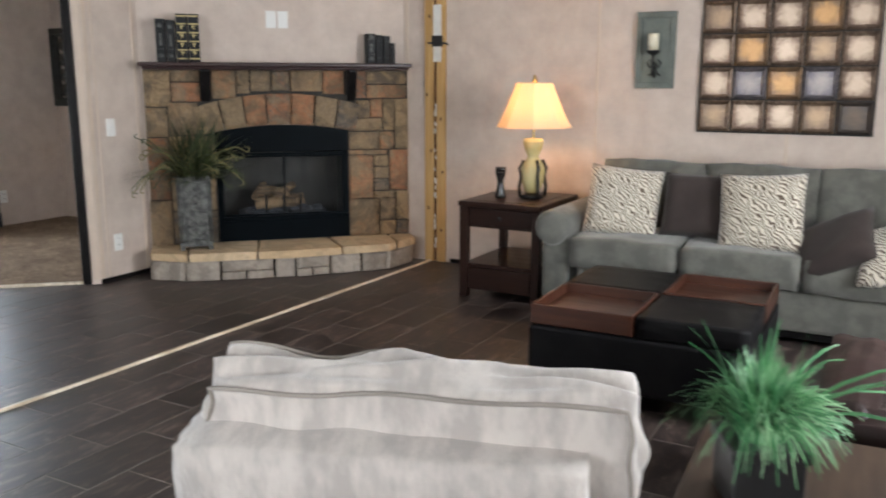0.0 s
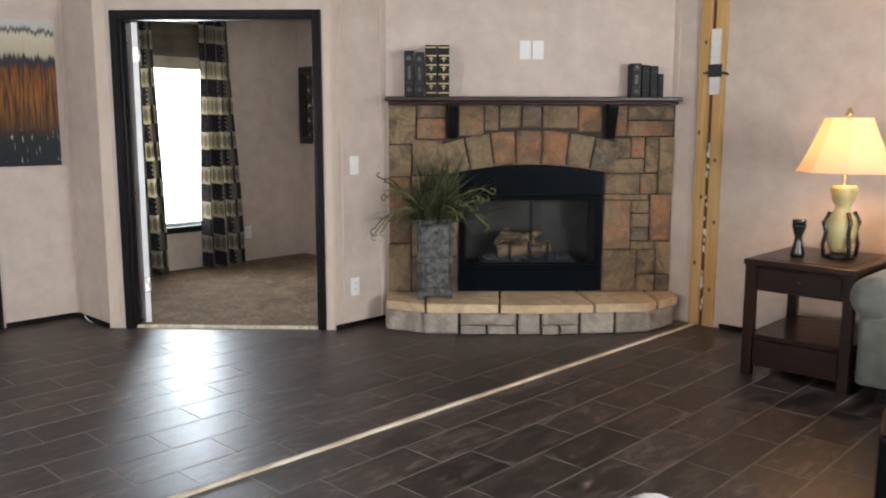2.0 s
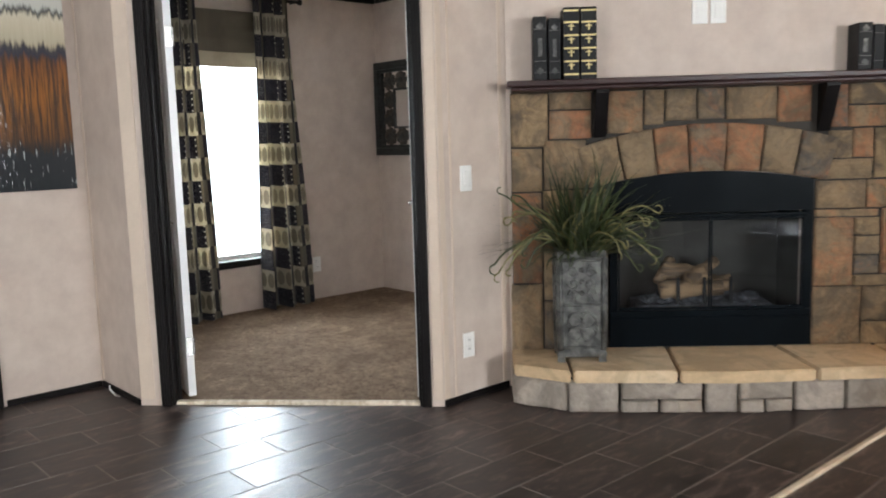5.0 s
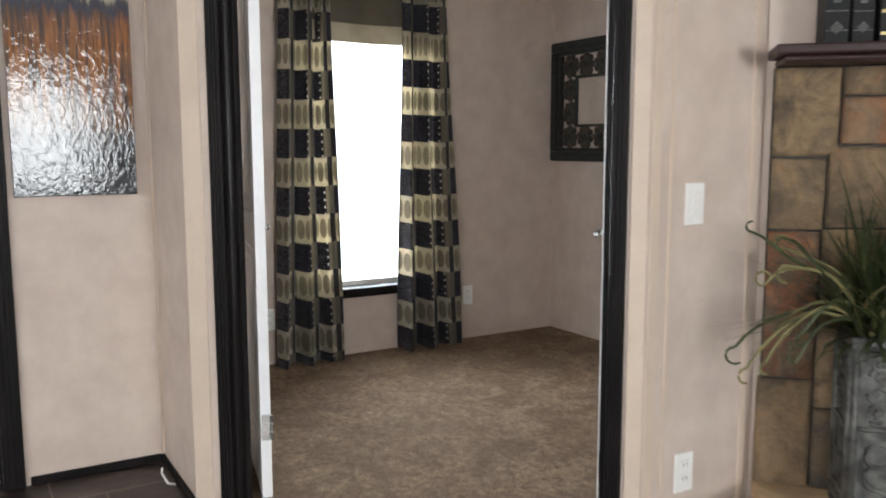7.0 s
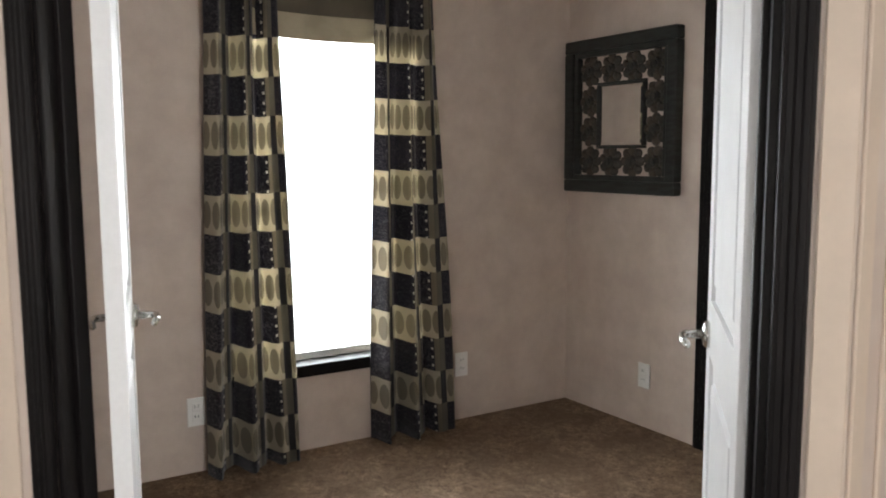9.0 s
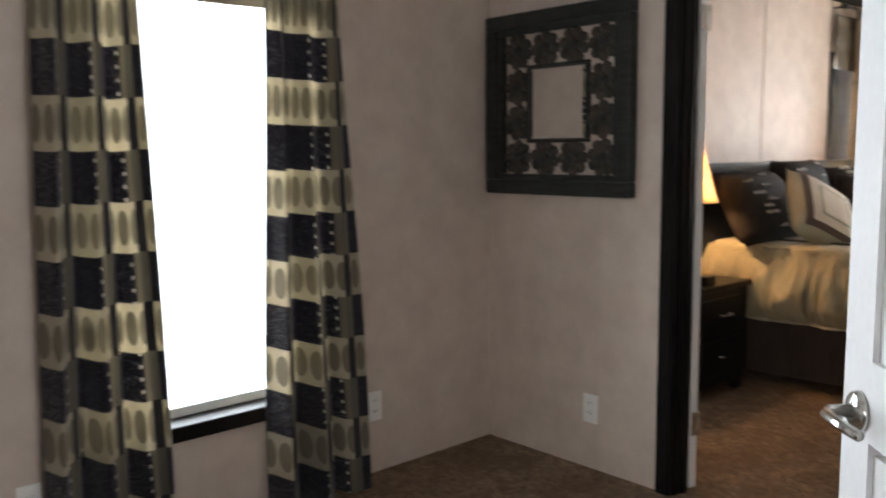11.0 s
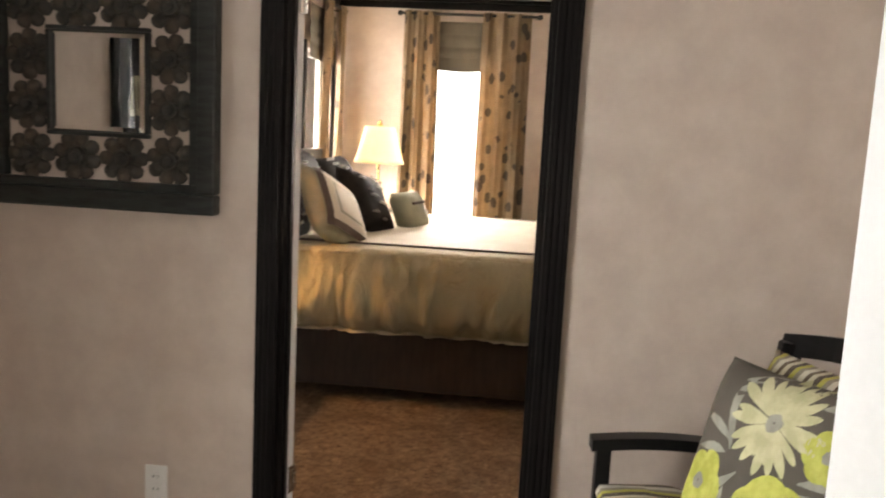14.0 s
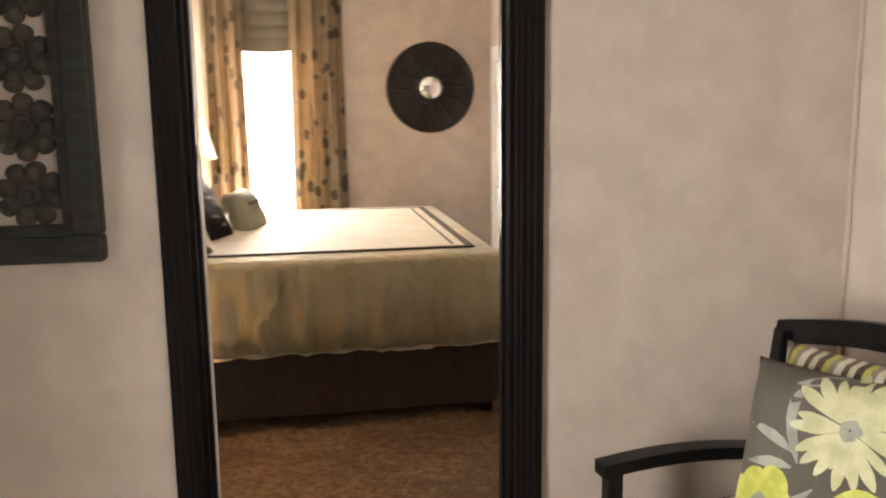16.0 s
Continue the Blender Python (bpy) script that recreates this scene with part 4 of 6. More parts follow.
OVER = [(0.48, 1.255, 0.645, 1.452), (0.655, 1.29, 0.745, 1.452), (0.755, 1.305, 0.895, 1.452), (0.905, 1.31, 1.03, 1.452), (1.04, 1.305, 1.27, 1.452), (1.28, 1.285, 1.435, 1.452), (1.53, 1.255, 1.6, 1.452)]
RIGHT = [(1.61, 1.36, 1.91, 1.452), (1.61, 1.255, 1.91, 1.35), (1.52, 1.11, 1.625, 1.235), (1.635, 1.11, 1.725, 1.245), (1.735, 1.01, 1.815, 1.245), (1.825, 0.87, 1.92, 1.245), (1.475, 1.01, 1.725, 1.10), (1.47, 0.87, 1.695, 1.0), (1.705, 0.87, 1.815, 1.0), (1.465, 0.83, 1.76, 0.86)]
RIGHT2 = [(1.465, 0.495, 1.645, 0.82), (1.655, 0.74, 1.77, 0.82), (1.655, 0.645, 1.77, 0.73), (1.655, 0.55, 1.77, 0.635), (1.78, 0.55, 1.92, 0.86), (1.655, 0.495, 1.82, 0.54), (1.465, 0.205, 1.69, 0.485), (1.70, 0.32, 1.82, 0.485), (1.83, 0.32, 1.925, 0.54), (1.70, 0.205, 1.82, 0.31), (1.83, 0.205, 1.925, 0.31)]
for k, q in enumerate(LEFT + OVER + RIGHT + RIGHT2):
    part("stone", rough_stone(*q, 0.052 + 0.012 * ((k * 7) % 5) / 5, 100 + k), "stone", fireplace, smooth=True)


def arch_z(s, low):
    """Height of the shallow arch over the insert, or of its outer edge."""
    f = (s - 0.97) / 0.5
    return (1.062 - 0.05 * f * f) if low else (1.30 - 0.075 * f * f)


CUTS = [0.385, 0.56, 0.715, 0.865, 1.03, 1.195, 1.355, 1.51]
for k in range(7):
    a, c = CUTS[k] + 0.004, CUTS[k + 1] - 0.004
    fan = lambda s: s + (s - 0.95) * 0.10

    def wedge(u, v, a=a, c=c):
        x = a + (c - a) * u
        low, high = arch_z(x, True) + 0.002, arch_z(x, False) - 0.012
        return x + (fan(x) - x) * v, low + (high - low) * v

    part("arch_stone", split_face(wedge, 0.068 + 0.012 * ((k * 5) % 4) / 4, 300 + k, 0.01), "stone", fireplace, smooth=True)

# black insert with glass doors
insert = new("insert")
insert.parent = fireplace
insert["label"] = "black metal fireplace insert with glass doors"
top = bmesh.new()
cols = [0.487 + (1.453 - 0.487) * i / 20 for i in range(21)]
for sx0, sx1 in zip(cols, cols[1:]):
    v = [(sx0, 0.865), (sx1, 0.865), (sx1, arch_z(sx1, True) - 0.002), (sx0, arch_z(sx0, True) - 0.002)]
    f0, f1 = [top.verts.new((x, -0.05, z)) for x, z in v], [top.verts.new((x, -0.005, z)) for x, z in v]
    top.faces.new(f0), top.faces.new(f1[::-1]), top.faces.new((f0[2], f0[3], f1[3], f1[2])), top.faces.new((f0[0], f0[1], f1[1], f1[0]))
bmesh.ops.remove_doubles(top, verts=top.verts[:], dist=1e-5)
part("top_panel", top, "black_metal", insert)
part("bottom_panel", box((0.487, -0.055, 0.206), (1.453, -0.005, 0.385), 0.004), "black_metal", insert)
part("side_panel", box((0.487, -0.05, 0.3855), (0.525, -0.005, 0.8645), 0.003), "black_metal", insert)
part("side_panel", box((1.415, -0.05, 0.3855), (1.453, -0.005, 0.8645), 0.003), "black_metal", insert)
part("louvre", box((0.50, -0.064, 0.345), (1.44, -0.0555, 0.358), 0.003, 1), "black_metal", insert)
part("hood_lip", box((0.50, -0.066, 0.842), (1.44, -0.051, 0.858), 0.004), "black_metal", insert)
for a, c in ((0.527, 0.968), (0.972, 1.413)):
    dr = bmesh.new()
    box((a, -0.058, 0.39), (c, -0.046, 0.404), 0.002, 1, dr), box((a, -0.058, 0.826), (c, -0.046, 0.84), 0.002, 1, dr)
    box((a, -0.0575, 0.405), (a + 0.007, -0.0465, 0.825), bm=dr), box((c - 0.007, -0.0575, 0.405), (c, -0.0465, 0.825), bm=dr)
    door = part("glass_door", dr, "black_metal", insert)
    pn = part("pane", box((a + 0.0075, -0.053, 0.405), (c - 0.0075, -0.05, 0.825)), "fire_glass", door)
    pn.visible_shadow = False
fb = bmesh.new()
box((0.50, 0.36, 0.23), (1.43, 0.38, 1.0), bm=fb), box((0.48, 0.0, 0.23), (0.50, 0.36, 1.0), bm=fb), box((1.43, 0.0, 0.23), (1.45, 0.36, 1.0), bm=fb)
box((0.48, 0.0, 0.21), (1.45, 0.38, 0.2295), bm=fb), box((0.48, 0.0, 1.0005), (1.45, 0.38, 1.02), bm=fb)
part("firebox", fb, "firebrick", fireplace)
eb = bmesh.new()
rng = random.Random(5)
for k in range(60):
    x, y, r = rng.uniform(0.68, 1.26), rng.uniform(0.06, 0.26), rng.uniform(0.018, 0.04)
    bmesh.ops.create_icosphere(eb, subdivisions=1, radius=r, matrix=Matrix.Translation((x, y, 0.40 + rng.uniform(-0.01, 0.02))) @ Matrix.Diagonal((1, 1, 0.6, 1)))
box((0.64, 0.04, 0.23), (1.30, 0.28, 0.395), bm=eb)
part("ember_bed", eb, "ember", fireplace)
for k, (p, q, r) in enumerate((((0.76, 0.10, 0.455), (1.07, 0.09, 0.475), 0.047), ((0.80, 0.20, 0.47), (1.14, 0.18, 0.48), 0.05), ((0.78, 0.16, 0.56), (1.02, 0.14, 0.525), 0.042), ((0.90, 0.07, 0.52), (1.06, 0.20, 0.585), 0.034), ((0.76, 0.13, 0.50), (0.84, 0.21, 0.60), 0.03))):
    p, q = Vector(p), Vector(q)
    part("log", tube([p.lerp(q, f / 6) + Vector((0, 0, 0.006 * math.sin(f * 2 + k))) for f in range(7)], r, 12, taper=r * 0.85), "log", fireplace, smooth=True)
for x in (0.84, 0.97, 1.10):
    part("grate_bar", tube([(x, 0.045, 0.40), (x, 0.045, 0.51), (x, 0.05, 0.53)], 0.009, 8), "iron", fireplace)

# mantel and brackets
mantel = thing("mantel_shelf", FIRE @ pose(0, 0, -0.0145), "dark cherry mantel shelf on two curved brackets", "mantel")
mb2 = box((0.0, -0.20, 1.492), (1.925, -0.0005, 1.52), 0.006)
box((0.02, -0.18, 1.472), (1.905, -0.0005, 1.4915), 0.008, 2, mb2)
part("shelf", mb2, "mantel", mantel)
for sc in (0.44, 1.485):
    cb = bmesh.new()
    prof = [(0.064, 1.4715), (0.168, 1.4715)] + [(0.064 + 0.104 * (1 - f) ** 1.5 + 0.018 * math.sin(math.pi * f), 1.455 - 0.205 * f) for f in [i / 14 for i in range(15)]]
    a, c = [cb.verts.new((sc - 0.030, -d, z)) for d, z in prof], [cb.verts.new((sc + 0.030, -d, z)) for d, z in prof]
    cb.faces.new(a), cb.faces.new(c[::-1])
    for i in range(len(prof)):
        j = (i + 1) % len(prof)
        cb.faces.new((a[i], a[j], c[j], c[i]))
    part("bracket", cb, "dark", mantel, "dark curved bracket")

# hearth: faced core and five sandstone caps
hearth = thing("hearth", FIRE, "raised curved hearth of split stone with sandstone caps", "hearth")
LINE = [(0.0, 0.0), (0.0, -0.29), (0.24, -0.43), (0.97, -0.465), (1.68, -0.42), (1.93, -0.20), (1.93, 0.0)]
inset = lambda s, d: (0.97 + (s - 0.97) * 0.955, d * 0.90)
part("core", prism([inset(s, d) for s, d in LINE], 0.0, 0.143), "mortar", hearth)


def edge_d(s):
    for (s0, d0), (s1, d1) in zip(LINE[1:5], LINE[2:6]):
        if s0 <= s <= s1:
            return d0 + (d1 - d0) * (s - s0) / (s1 - s0)
    return LINE[-2][1]


FACES = [(0.0, 0.235, 0), (0.245, 0.47, 0), (0.48, 0.84, 1), (0.85, 0.99, 0), (1.0, 1.24, 1), (1.25, 1.47, 0), (1.48, 1.67, 0), (1.68, 1.925, 0)]
for k, (a, c, split) in enumerate(FACES):
    da, dc = edge_d(a + 0.001) + 0.016, edge_d(c - 0.001) + 0.016
    ang = math.degrees(math.atan2(dc - da, c - a))
    ln = math.hypot(c - a, dc - da)
    cut = 0.055 + 0.03 * (k % 2)
    rows = [(0.004, 0.140)] if not split else [(0.004, cut), (cut + 0.008, 0.140)]
    for r, (z0, z1) in enumerate(rows):
        halves = [(0.0, ln)] if r != 0 or not split else [(0.0, ln * 0.46), (ln * 0.46 + 0.008, ln)]
        for h0, h1 in halves:
            part("stone", rough_stone(h0 + 0.004, z0, h1 - 0.004, z1, 0.012, 500 + k * 9 + r, back=-0.04, jig=0.006), "base_stone", hearth, smooth=True, m=pose(a, da, 0, 0, 0, ang))
    if a == 0.0:
        part("stone", rough_stone(0.0, 0.004, 0.26, 0.140, 0.010, 700, back=-0.04), "base_stone", hearth, m=pose(0.012, -0.02, 0, 0, 0, -90))
BOUND = [0.0, 0.26, 0.77, 1.29, 1.76, 1.945]
for k in range(5):
    a, c = BOUND[k] + 0.006, BOUND[k + 1] - 0.006
    skew = 0.05 * math.sin(k * 2.1)
    outline = [(a, -0.002), (c, -0.002), (c - (skew if k < 4 else 0), edge_d(c) - 0.022)]
    for (s, d) in LINE[5:1:-1]:
        if a + 0.03 < s < c - 0.03:
            outline.append((s, d - 0.022))
    outline.append((a - (0.05 * math.sin((k - 1) * 2.1) if k else 0.0), edge_d(a) - 0.022))
    cap = prism(outline, 0.145, 0.199 + 0.002 * (k % 2), r=0.007)
    part("cap_stone", cap, "cap", hearth, smooth=False)

# books on the mantel
def book(s, w, h, d, style, lean=0.0):
    ob = thing("book", FIRE @ pose(s, -0.02, 1.506, 0, lean, 0), {"gold": "thick black book with gold bands on the mantel", "plain": "black cloth book standing on the mantel", "small": "small black book standing on the mantel"}[style], "book", "books on the mantel")
    part("cover", box((0, -d, 0), (w, 0, h), 0.003), "book_black", ob)
    part("page_block", box((0.004, -d + 0.008, h - 0.001), (w - 0.004, -0.006, h + 0.0015)), "paper", ob)
    bands = (0.06, 0.24, 0.42, 0.6, 0.78, 0.94) if style == "gold" else (0.12, 0.3, 0.8) if style == "plain" else (0.2, 0.8)
    for f in bands:
        part("band", box((0.002, -d - 0.0015, h * f), (w - 0.002, -d + 0.003, h * f + (0.008 if style == "gold" else 0.0025))), "gold" if style == "gold" else "pewter", ob, "gold foil band" if style == "gold" else "dull stamped band")
    if style == "gold":
        for f in (0.14, 0.32, 0.5, 0.68):
            em = box((w * 0.45, -d - 0.0015, h * f), (w * 0.55, -d + 0.002, h * f + 0.03))
            box((w * 0.3, -d - 0.0013, h * f + 0.017), (w * 0.7, -d + 0.002, h * f + 0.022), bm=em)
            part("emblem", em, "gold", ob)
    elif style == "plain":
        part("title_bar", box((w * 0.35, -d - 0.001, h * 0.38), (w * 0.65, -d + 0.002, h * 0.66)), "pewter", ob)
        for f in (0.08, 0.78):
            part("emblem", moved(box((-w * 0.2, -0.001, -w * 0.2), (w * 0.2, 0.003, w * 0.2)), Matrix.Translation((w * 0.5, -d, h * f + 0.02)) @ Matrix.Rotation(radians(45), 4, "Y")), "pewter", ob)
    return ob


for s, w, h, d, style in ((0.125, 0.062, 0.29, 0.13, "plain"), (0.195, 0.055, 0.28, 0.13, "plain"), (0.262, 0.073, 0.325, 0.14, "gold"), (0.342, 0.073, 0.325, 0.14, "gold"), (1.60, 0.062, 0.215, 0.12, "plain"), (1.668, 0.048, 0.205, 0.12, "small"), (1.722, 0.05, 0.20, 0.12, "small"), (1.778, 0.034, 0.15, 0.11, "small")):
    book(s, w, h, d, style)

# tall planter with curling grasses on the hearth
planter = thing("tall_planter", FIRE @ pose(0.322, -0.205, 0.2005, 0, 0, 0) @ Matrix.Diagonal((1.0, 1.0, 0.99, 1)), "tall embossed pewter planter with arching grasses on the hearth", "planter")
body = bmesh.new()
w0, w1, h = 0.104, 0.125, 0.53
lowv = [(-w0, -w0 * 0.9), (w0, -w0 * 0.9), (w0, w0 * 0.9), (-w0, w0 * 0.9)]
sections = [(0.025, 1.10), (0.05, 1.10), (0.06, 1.0), (0.495, 1.04), (0.502, 1.09), (0.53, 1.09), (0.53, 0.99), (0.50, 0.95)]
rings = [[body.verts.new((x * k, y * k, z)) for x, y in lowv] for z, k in sections]
for a, c in zip(rings, rings[1:]):
    for i in range(4):
        body.faces.new((a[i], a[(i + 1) % 4], c[(i + 1) % 4], c[i]))
body.faces.new(rings[0][::-1]), body.faces.new(rings[-1])
bmesh.ops.bevel(body, geom=body.edges[:], offset=0.004, segments=1, affect="EDGES")
part("pot", body, "pewter", planter)
for sx in (-1, 1):
    for sy in (-1, 1):
        part("foot", box((sx * 0.095 - 0.018, sy * 0.085 - 0.014, 0), (sx * 0.095 + 0.018, sy * 0.085 + 0.014, 0.026), 0.003), "pewter", planter)
for rot, half, off in ((0, 0.104, 0.094), (-90, 0.094, 0.104), (90, 0.094, 0.104)):
    orn = bmesh.new()
    front = lambda z: -off * (1 + 0.04 * (z - 0.06) / 0.435) - 0.001
    for g in (-1, 1):
        tube([(g * (half - 0.008), front(0.06) - 0.001, 0.06), (g * (half - 0.008) * 1.03, front(0.495) - 0.001, 0.495)], 0.011, 6, orn)
    for z in (0.072, 0.275, 0.485):
        tube([(-half + 0.01, front(z), z), (half - 0.01, front(z), z)], 0.008, 6, orn)
    for g in (-1, 1):
        for h2 in (-1, 1):
            cz = 0.17 + 0.032 * h2
            ring = [(g * 0.032 + 0.034 * math.cos(q * 0.52), front(cz), cz + 0.034 * math.sin(q * 0.52)) for q in range(13)]
            tube(ring, 0.0055, 5, orn)
    tube([(0.072 * math.cos(q * 0.42), front(0.17), 0.17 + 0.075 * math.sin(q * 0.42)) for q in range(16)], 0.005, 5, orn)
    rng = random.Random(rot + 200)
    for g in (-1, 1):
        for zc, rr, turns in ((0.325, 0.024, 1), (0.375, 0.03, -1), (0.425, 0.026, 1), (0.455, 0.018, -1), (0.30, 0.016, -1)):
            sp = [(g * (0.040 + rr * (1 - f / 15) * math.cos(turns * f * 0.62)), front(zc), zc + rr * (1 - f / 15) * math.sin(turns * f * 0.62)) for f in range(14)]
            tube(sp, 0.005, 5, orn)
    for zc in (0.17, 0.33, 0.385, 0.44):
        merge(orn, moved(lathe([(0.012, 0), (0.010, 0.006), (0.003, 0.009)], 8), Matrix.Translation((0, front(zc) + 0.002, zc)) @ Matrix.Rotation(radians(90), 4, "X")))
    part("relief_panel", moved(orn, Matrix.Rotation(radians(rot), 4, "Z")), "pewter", planter, "embossed scroll relief", smooth=True)
for nm, cnt, mt, sd, ln, wd, curl in (("blade_tuft", 230, "grass_dark", 11, 0.50, 0.0068, 1.1), ("tan_tuft", 80, "grass_tan", 12, 0.48, 0.0050, 1.1), ("fine_tuft", 190, "grass_dark", 13, 0.40, 0.0052, 1.3)):
    part(nm, moved(tangle(cnt, ln, wd, sd, 0.085, curl), Matrix.Translation((0, 0, 0.49))), mt, planter)
rng = random.Random(21)
for k in range(26):
    ang = rng.choice((rng.uniform(165, 250), rng.uniform(290, 380)))
    a = radians(ang)
    d = Vector((math.cos(a), math.sin(a), 0))
    reach, rise, fall = rng.uniform(0.28, 0.43), rng.uniform(0.18, 0.42), rng.uniform(0.08, 0.30)
    pts = [d * reach * f + Vector((0, 0, 0.51 + rise * f - fall * f * f * f)) + Vector((0.012 * math.sin(f * 11 + k), 0, 0.010 * math.cos(f * 9 + k))) * f for f in [i / 12 for i in range(13)]]
    end, r, turn = pts[-1], rng.uniform(0.014, 0.026), rng.choice((-1, 1))
    pts += [end + d * r * math.sin(q) + Vector((0, 0, r * turn * (1 - math.cos(q)))) for q in [0.55 * i for i in range(1, rng.randint(6, 10))]]
    part("curl", tube(pts, 0.0062, 6, taper=0.0034), ("grass_dark", "grass_tan")[k % 2], planter)

# marriage-line studs and floor strip
studs = thing("stud_post", pose(-3.322, 5.657, 0), "bare pine studs of an unfinished seam with white wrap", "wall studs", kind="structure")
part("stud", box((-0.092, -0.022, 0.0), (-0.017, 0.0, CEIL), 0.003, 1), "pine", studs)
part("stud", box((0.008, -0.018, 0.0), (0.085, 0.0, CEIL), 0.003, 1), "pine", studs)
part("seam_gap", box((-0.0165, -0.006, 0.0), (0.0075, 0.0, CEIL)), "knot", studs, "dark gap with torn foam")
foam = bmesh.new()
rng = random.Random(8)
for k in range(26):
    z = rng.uniform(0.05, 1.2)
    bmesh.ops.create_icosphere(foam, subdivisions=1, radius=rng.uniform(0.006, 0.012), matrix=Matrix.Translation((rng.uniform(-0.012, 0.004), -0.010, z)) @ Matrix.Diagonal((0.8, 0.8, 2.4, 1)))
part("foam", foam, "wrap", studs)
part("wrap", box((-0.012, -0.034, 1.52), (0.055, -0.0225, 1.93), 0.004), "wrap", studs, "white plastic wrap")
tp = box((-0.022, -0.037, 1.63), (0.066, -0.0215, 1.71), 0.003)
tube([(0.06, -0.034, 1.655), (0.11, -0.055, 1.65), (0.125, -0.05, 1.64)], 0.008, 6, tp)
tube([(-0.02, -0.034, 1.66), (-0.05, -0.045, 1.655)], 0.007, 6, tp)
part("tape", tp, "tape", studs, "black tape band")
for k, (x, z) in enumerate(((-0.06, 0.42), (-0.035, 0.86), (0.05, 0.25), (0.045, 1.1), (-0.07, 1.28), (0.06, 0.7), (-0.05, 1.85))):
    y = -0.0222 if x < 0 else -0.0182
    part("knot", moved(lathe([(0.011, 0), (0.009, 0.001)], 10), Matrix.Translation((x, y, z)) @ Matrix.Rotation(radians(90), 4, "X") @ Matrix.Diagonal((0.8, 1.4, 1, 1))), "knot", studs)
sb = bmesh.new()
rng = random.Random(4)
px_, prev = -3.365, None
for k in range(96):
    y = -3.7 + (5.64 + 3.7) * k / 95
    x = -3.365 - 0.022 * (5.64 - y) + 0.006 * noise.noise(Vector((y * 1.4, 0, 0)))
    wd = 0.012 + 0.005 * noise.noise(Vector((y * 3.1, 5, 0)))
    now = [sb.verts.new(p) for p in ((x - wd, y, 0.0), (x - wd * 0.8, y, 0.011), (x + wd * 0.8, y, 0.012), (x + wd, y, 0.0))]
    if prev:
        for i in range(3):
            sb.faces.new((prev[i], prev[i + 1], now[i + 1], now[i]))
    prev = now
tagged(link("seam_strip", sb, "strip"), "rough pale wood strip along the floor seam", "floor strip", kind="structure")


# ---- living room things ----
def end_table():
    ob = thing("end_table", pose(-2.385, 5.11, 0), "cherry end table with drawer and lower shelf", "end table")
    w, d, h = 0.285, 0.335, 0.63
    tp = box((-w, -d, h - 0.035), (w, d, h), 0.008)
    part("tabletop", tp, "cherry", ob)
    part("inlay", box((-w + 0.06, -d + 0.06, h + 0.0005), (w - 0.06, d - 0.06, h + 0.003), 0.001, 1), "cherry", ob)
    part("apron", box((-w + 0.04, -d + 0.045, h - 0.17), (w - 0.04, d - 0.04, h - 0.0355)), "cherry", ob)
    for x in (-w + 0.035, w - 0.035):
        for y in (-d + 0.035, d - 0.035):
            part("leg", box((x - 0.027, y - 0.027, 0), (x + 0.027, y + 0.027, h - 0.036), 0.005), "cherry", ob)
    dr = part("drawer", box((-w + 0.075, -d + 0.033, h - 0.155), (w - 0.075, -d + 0.044, h - 0.05), 0.004), "cherry", ob)
    part("knob", moved(lathe([(0.005, 0), (0.013, 0.012), (0.012, 0.02), (0.004, 0.024)], 12), Matrix.Translation((0, -d + 0.033, h - 0.10)) @ Matrix.Rotation(radians(90), 4, "X")), "iron", dr)
    part("shelf", box((-w + 0.03, -d + 0.03, 0.20), (w - 0.03, d - 0.03, 0.225), 0.004), "cherry", ob)
    part("lower_drawer", box((-w + 0.066, -d + 0.02, 0.055), (w - 0.066, d - 0.03, 0.199), 0.004), "cherry", ob)
    return ob


end_table()


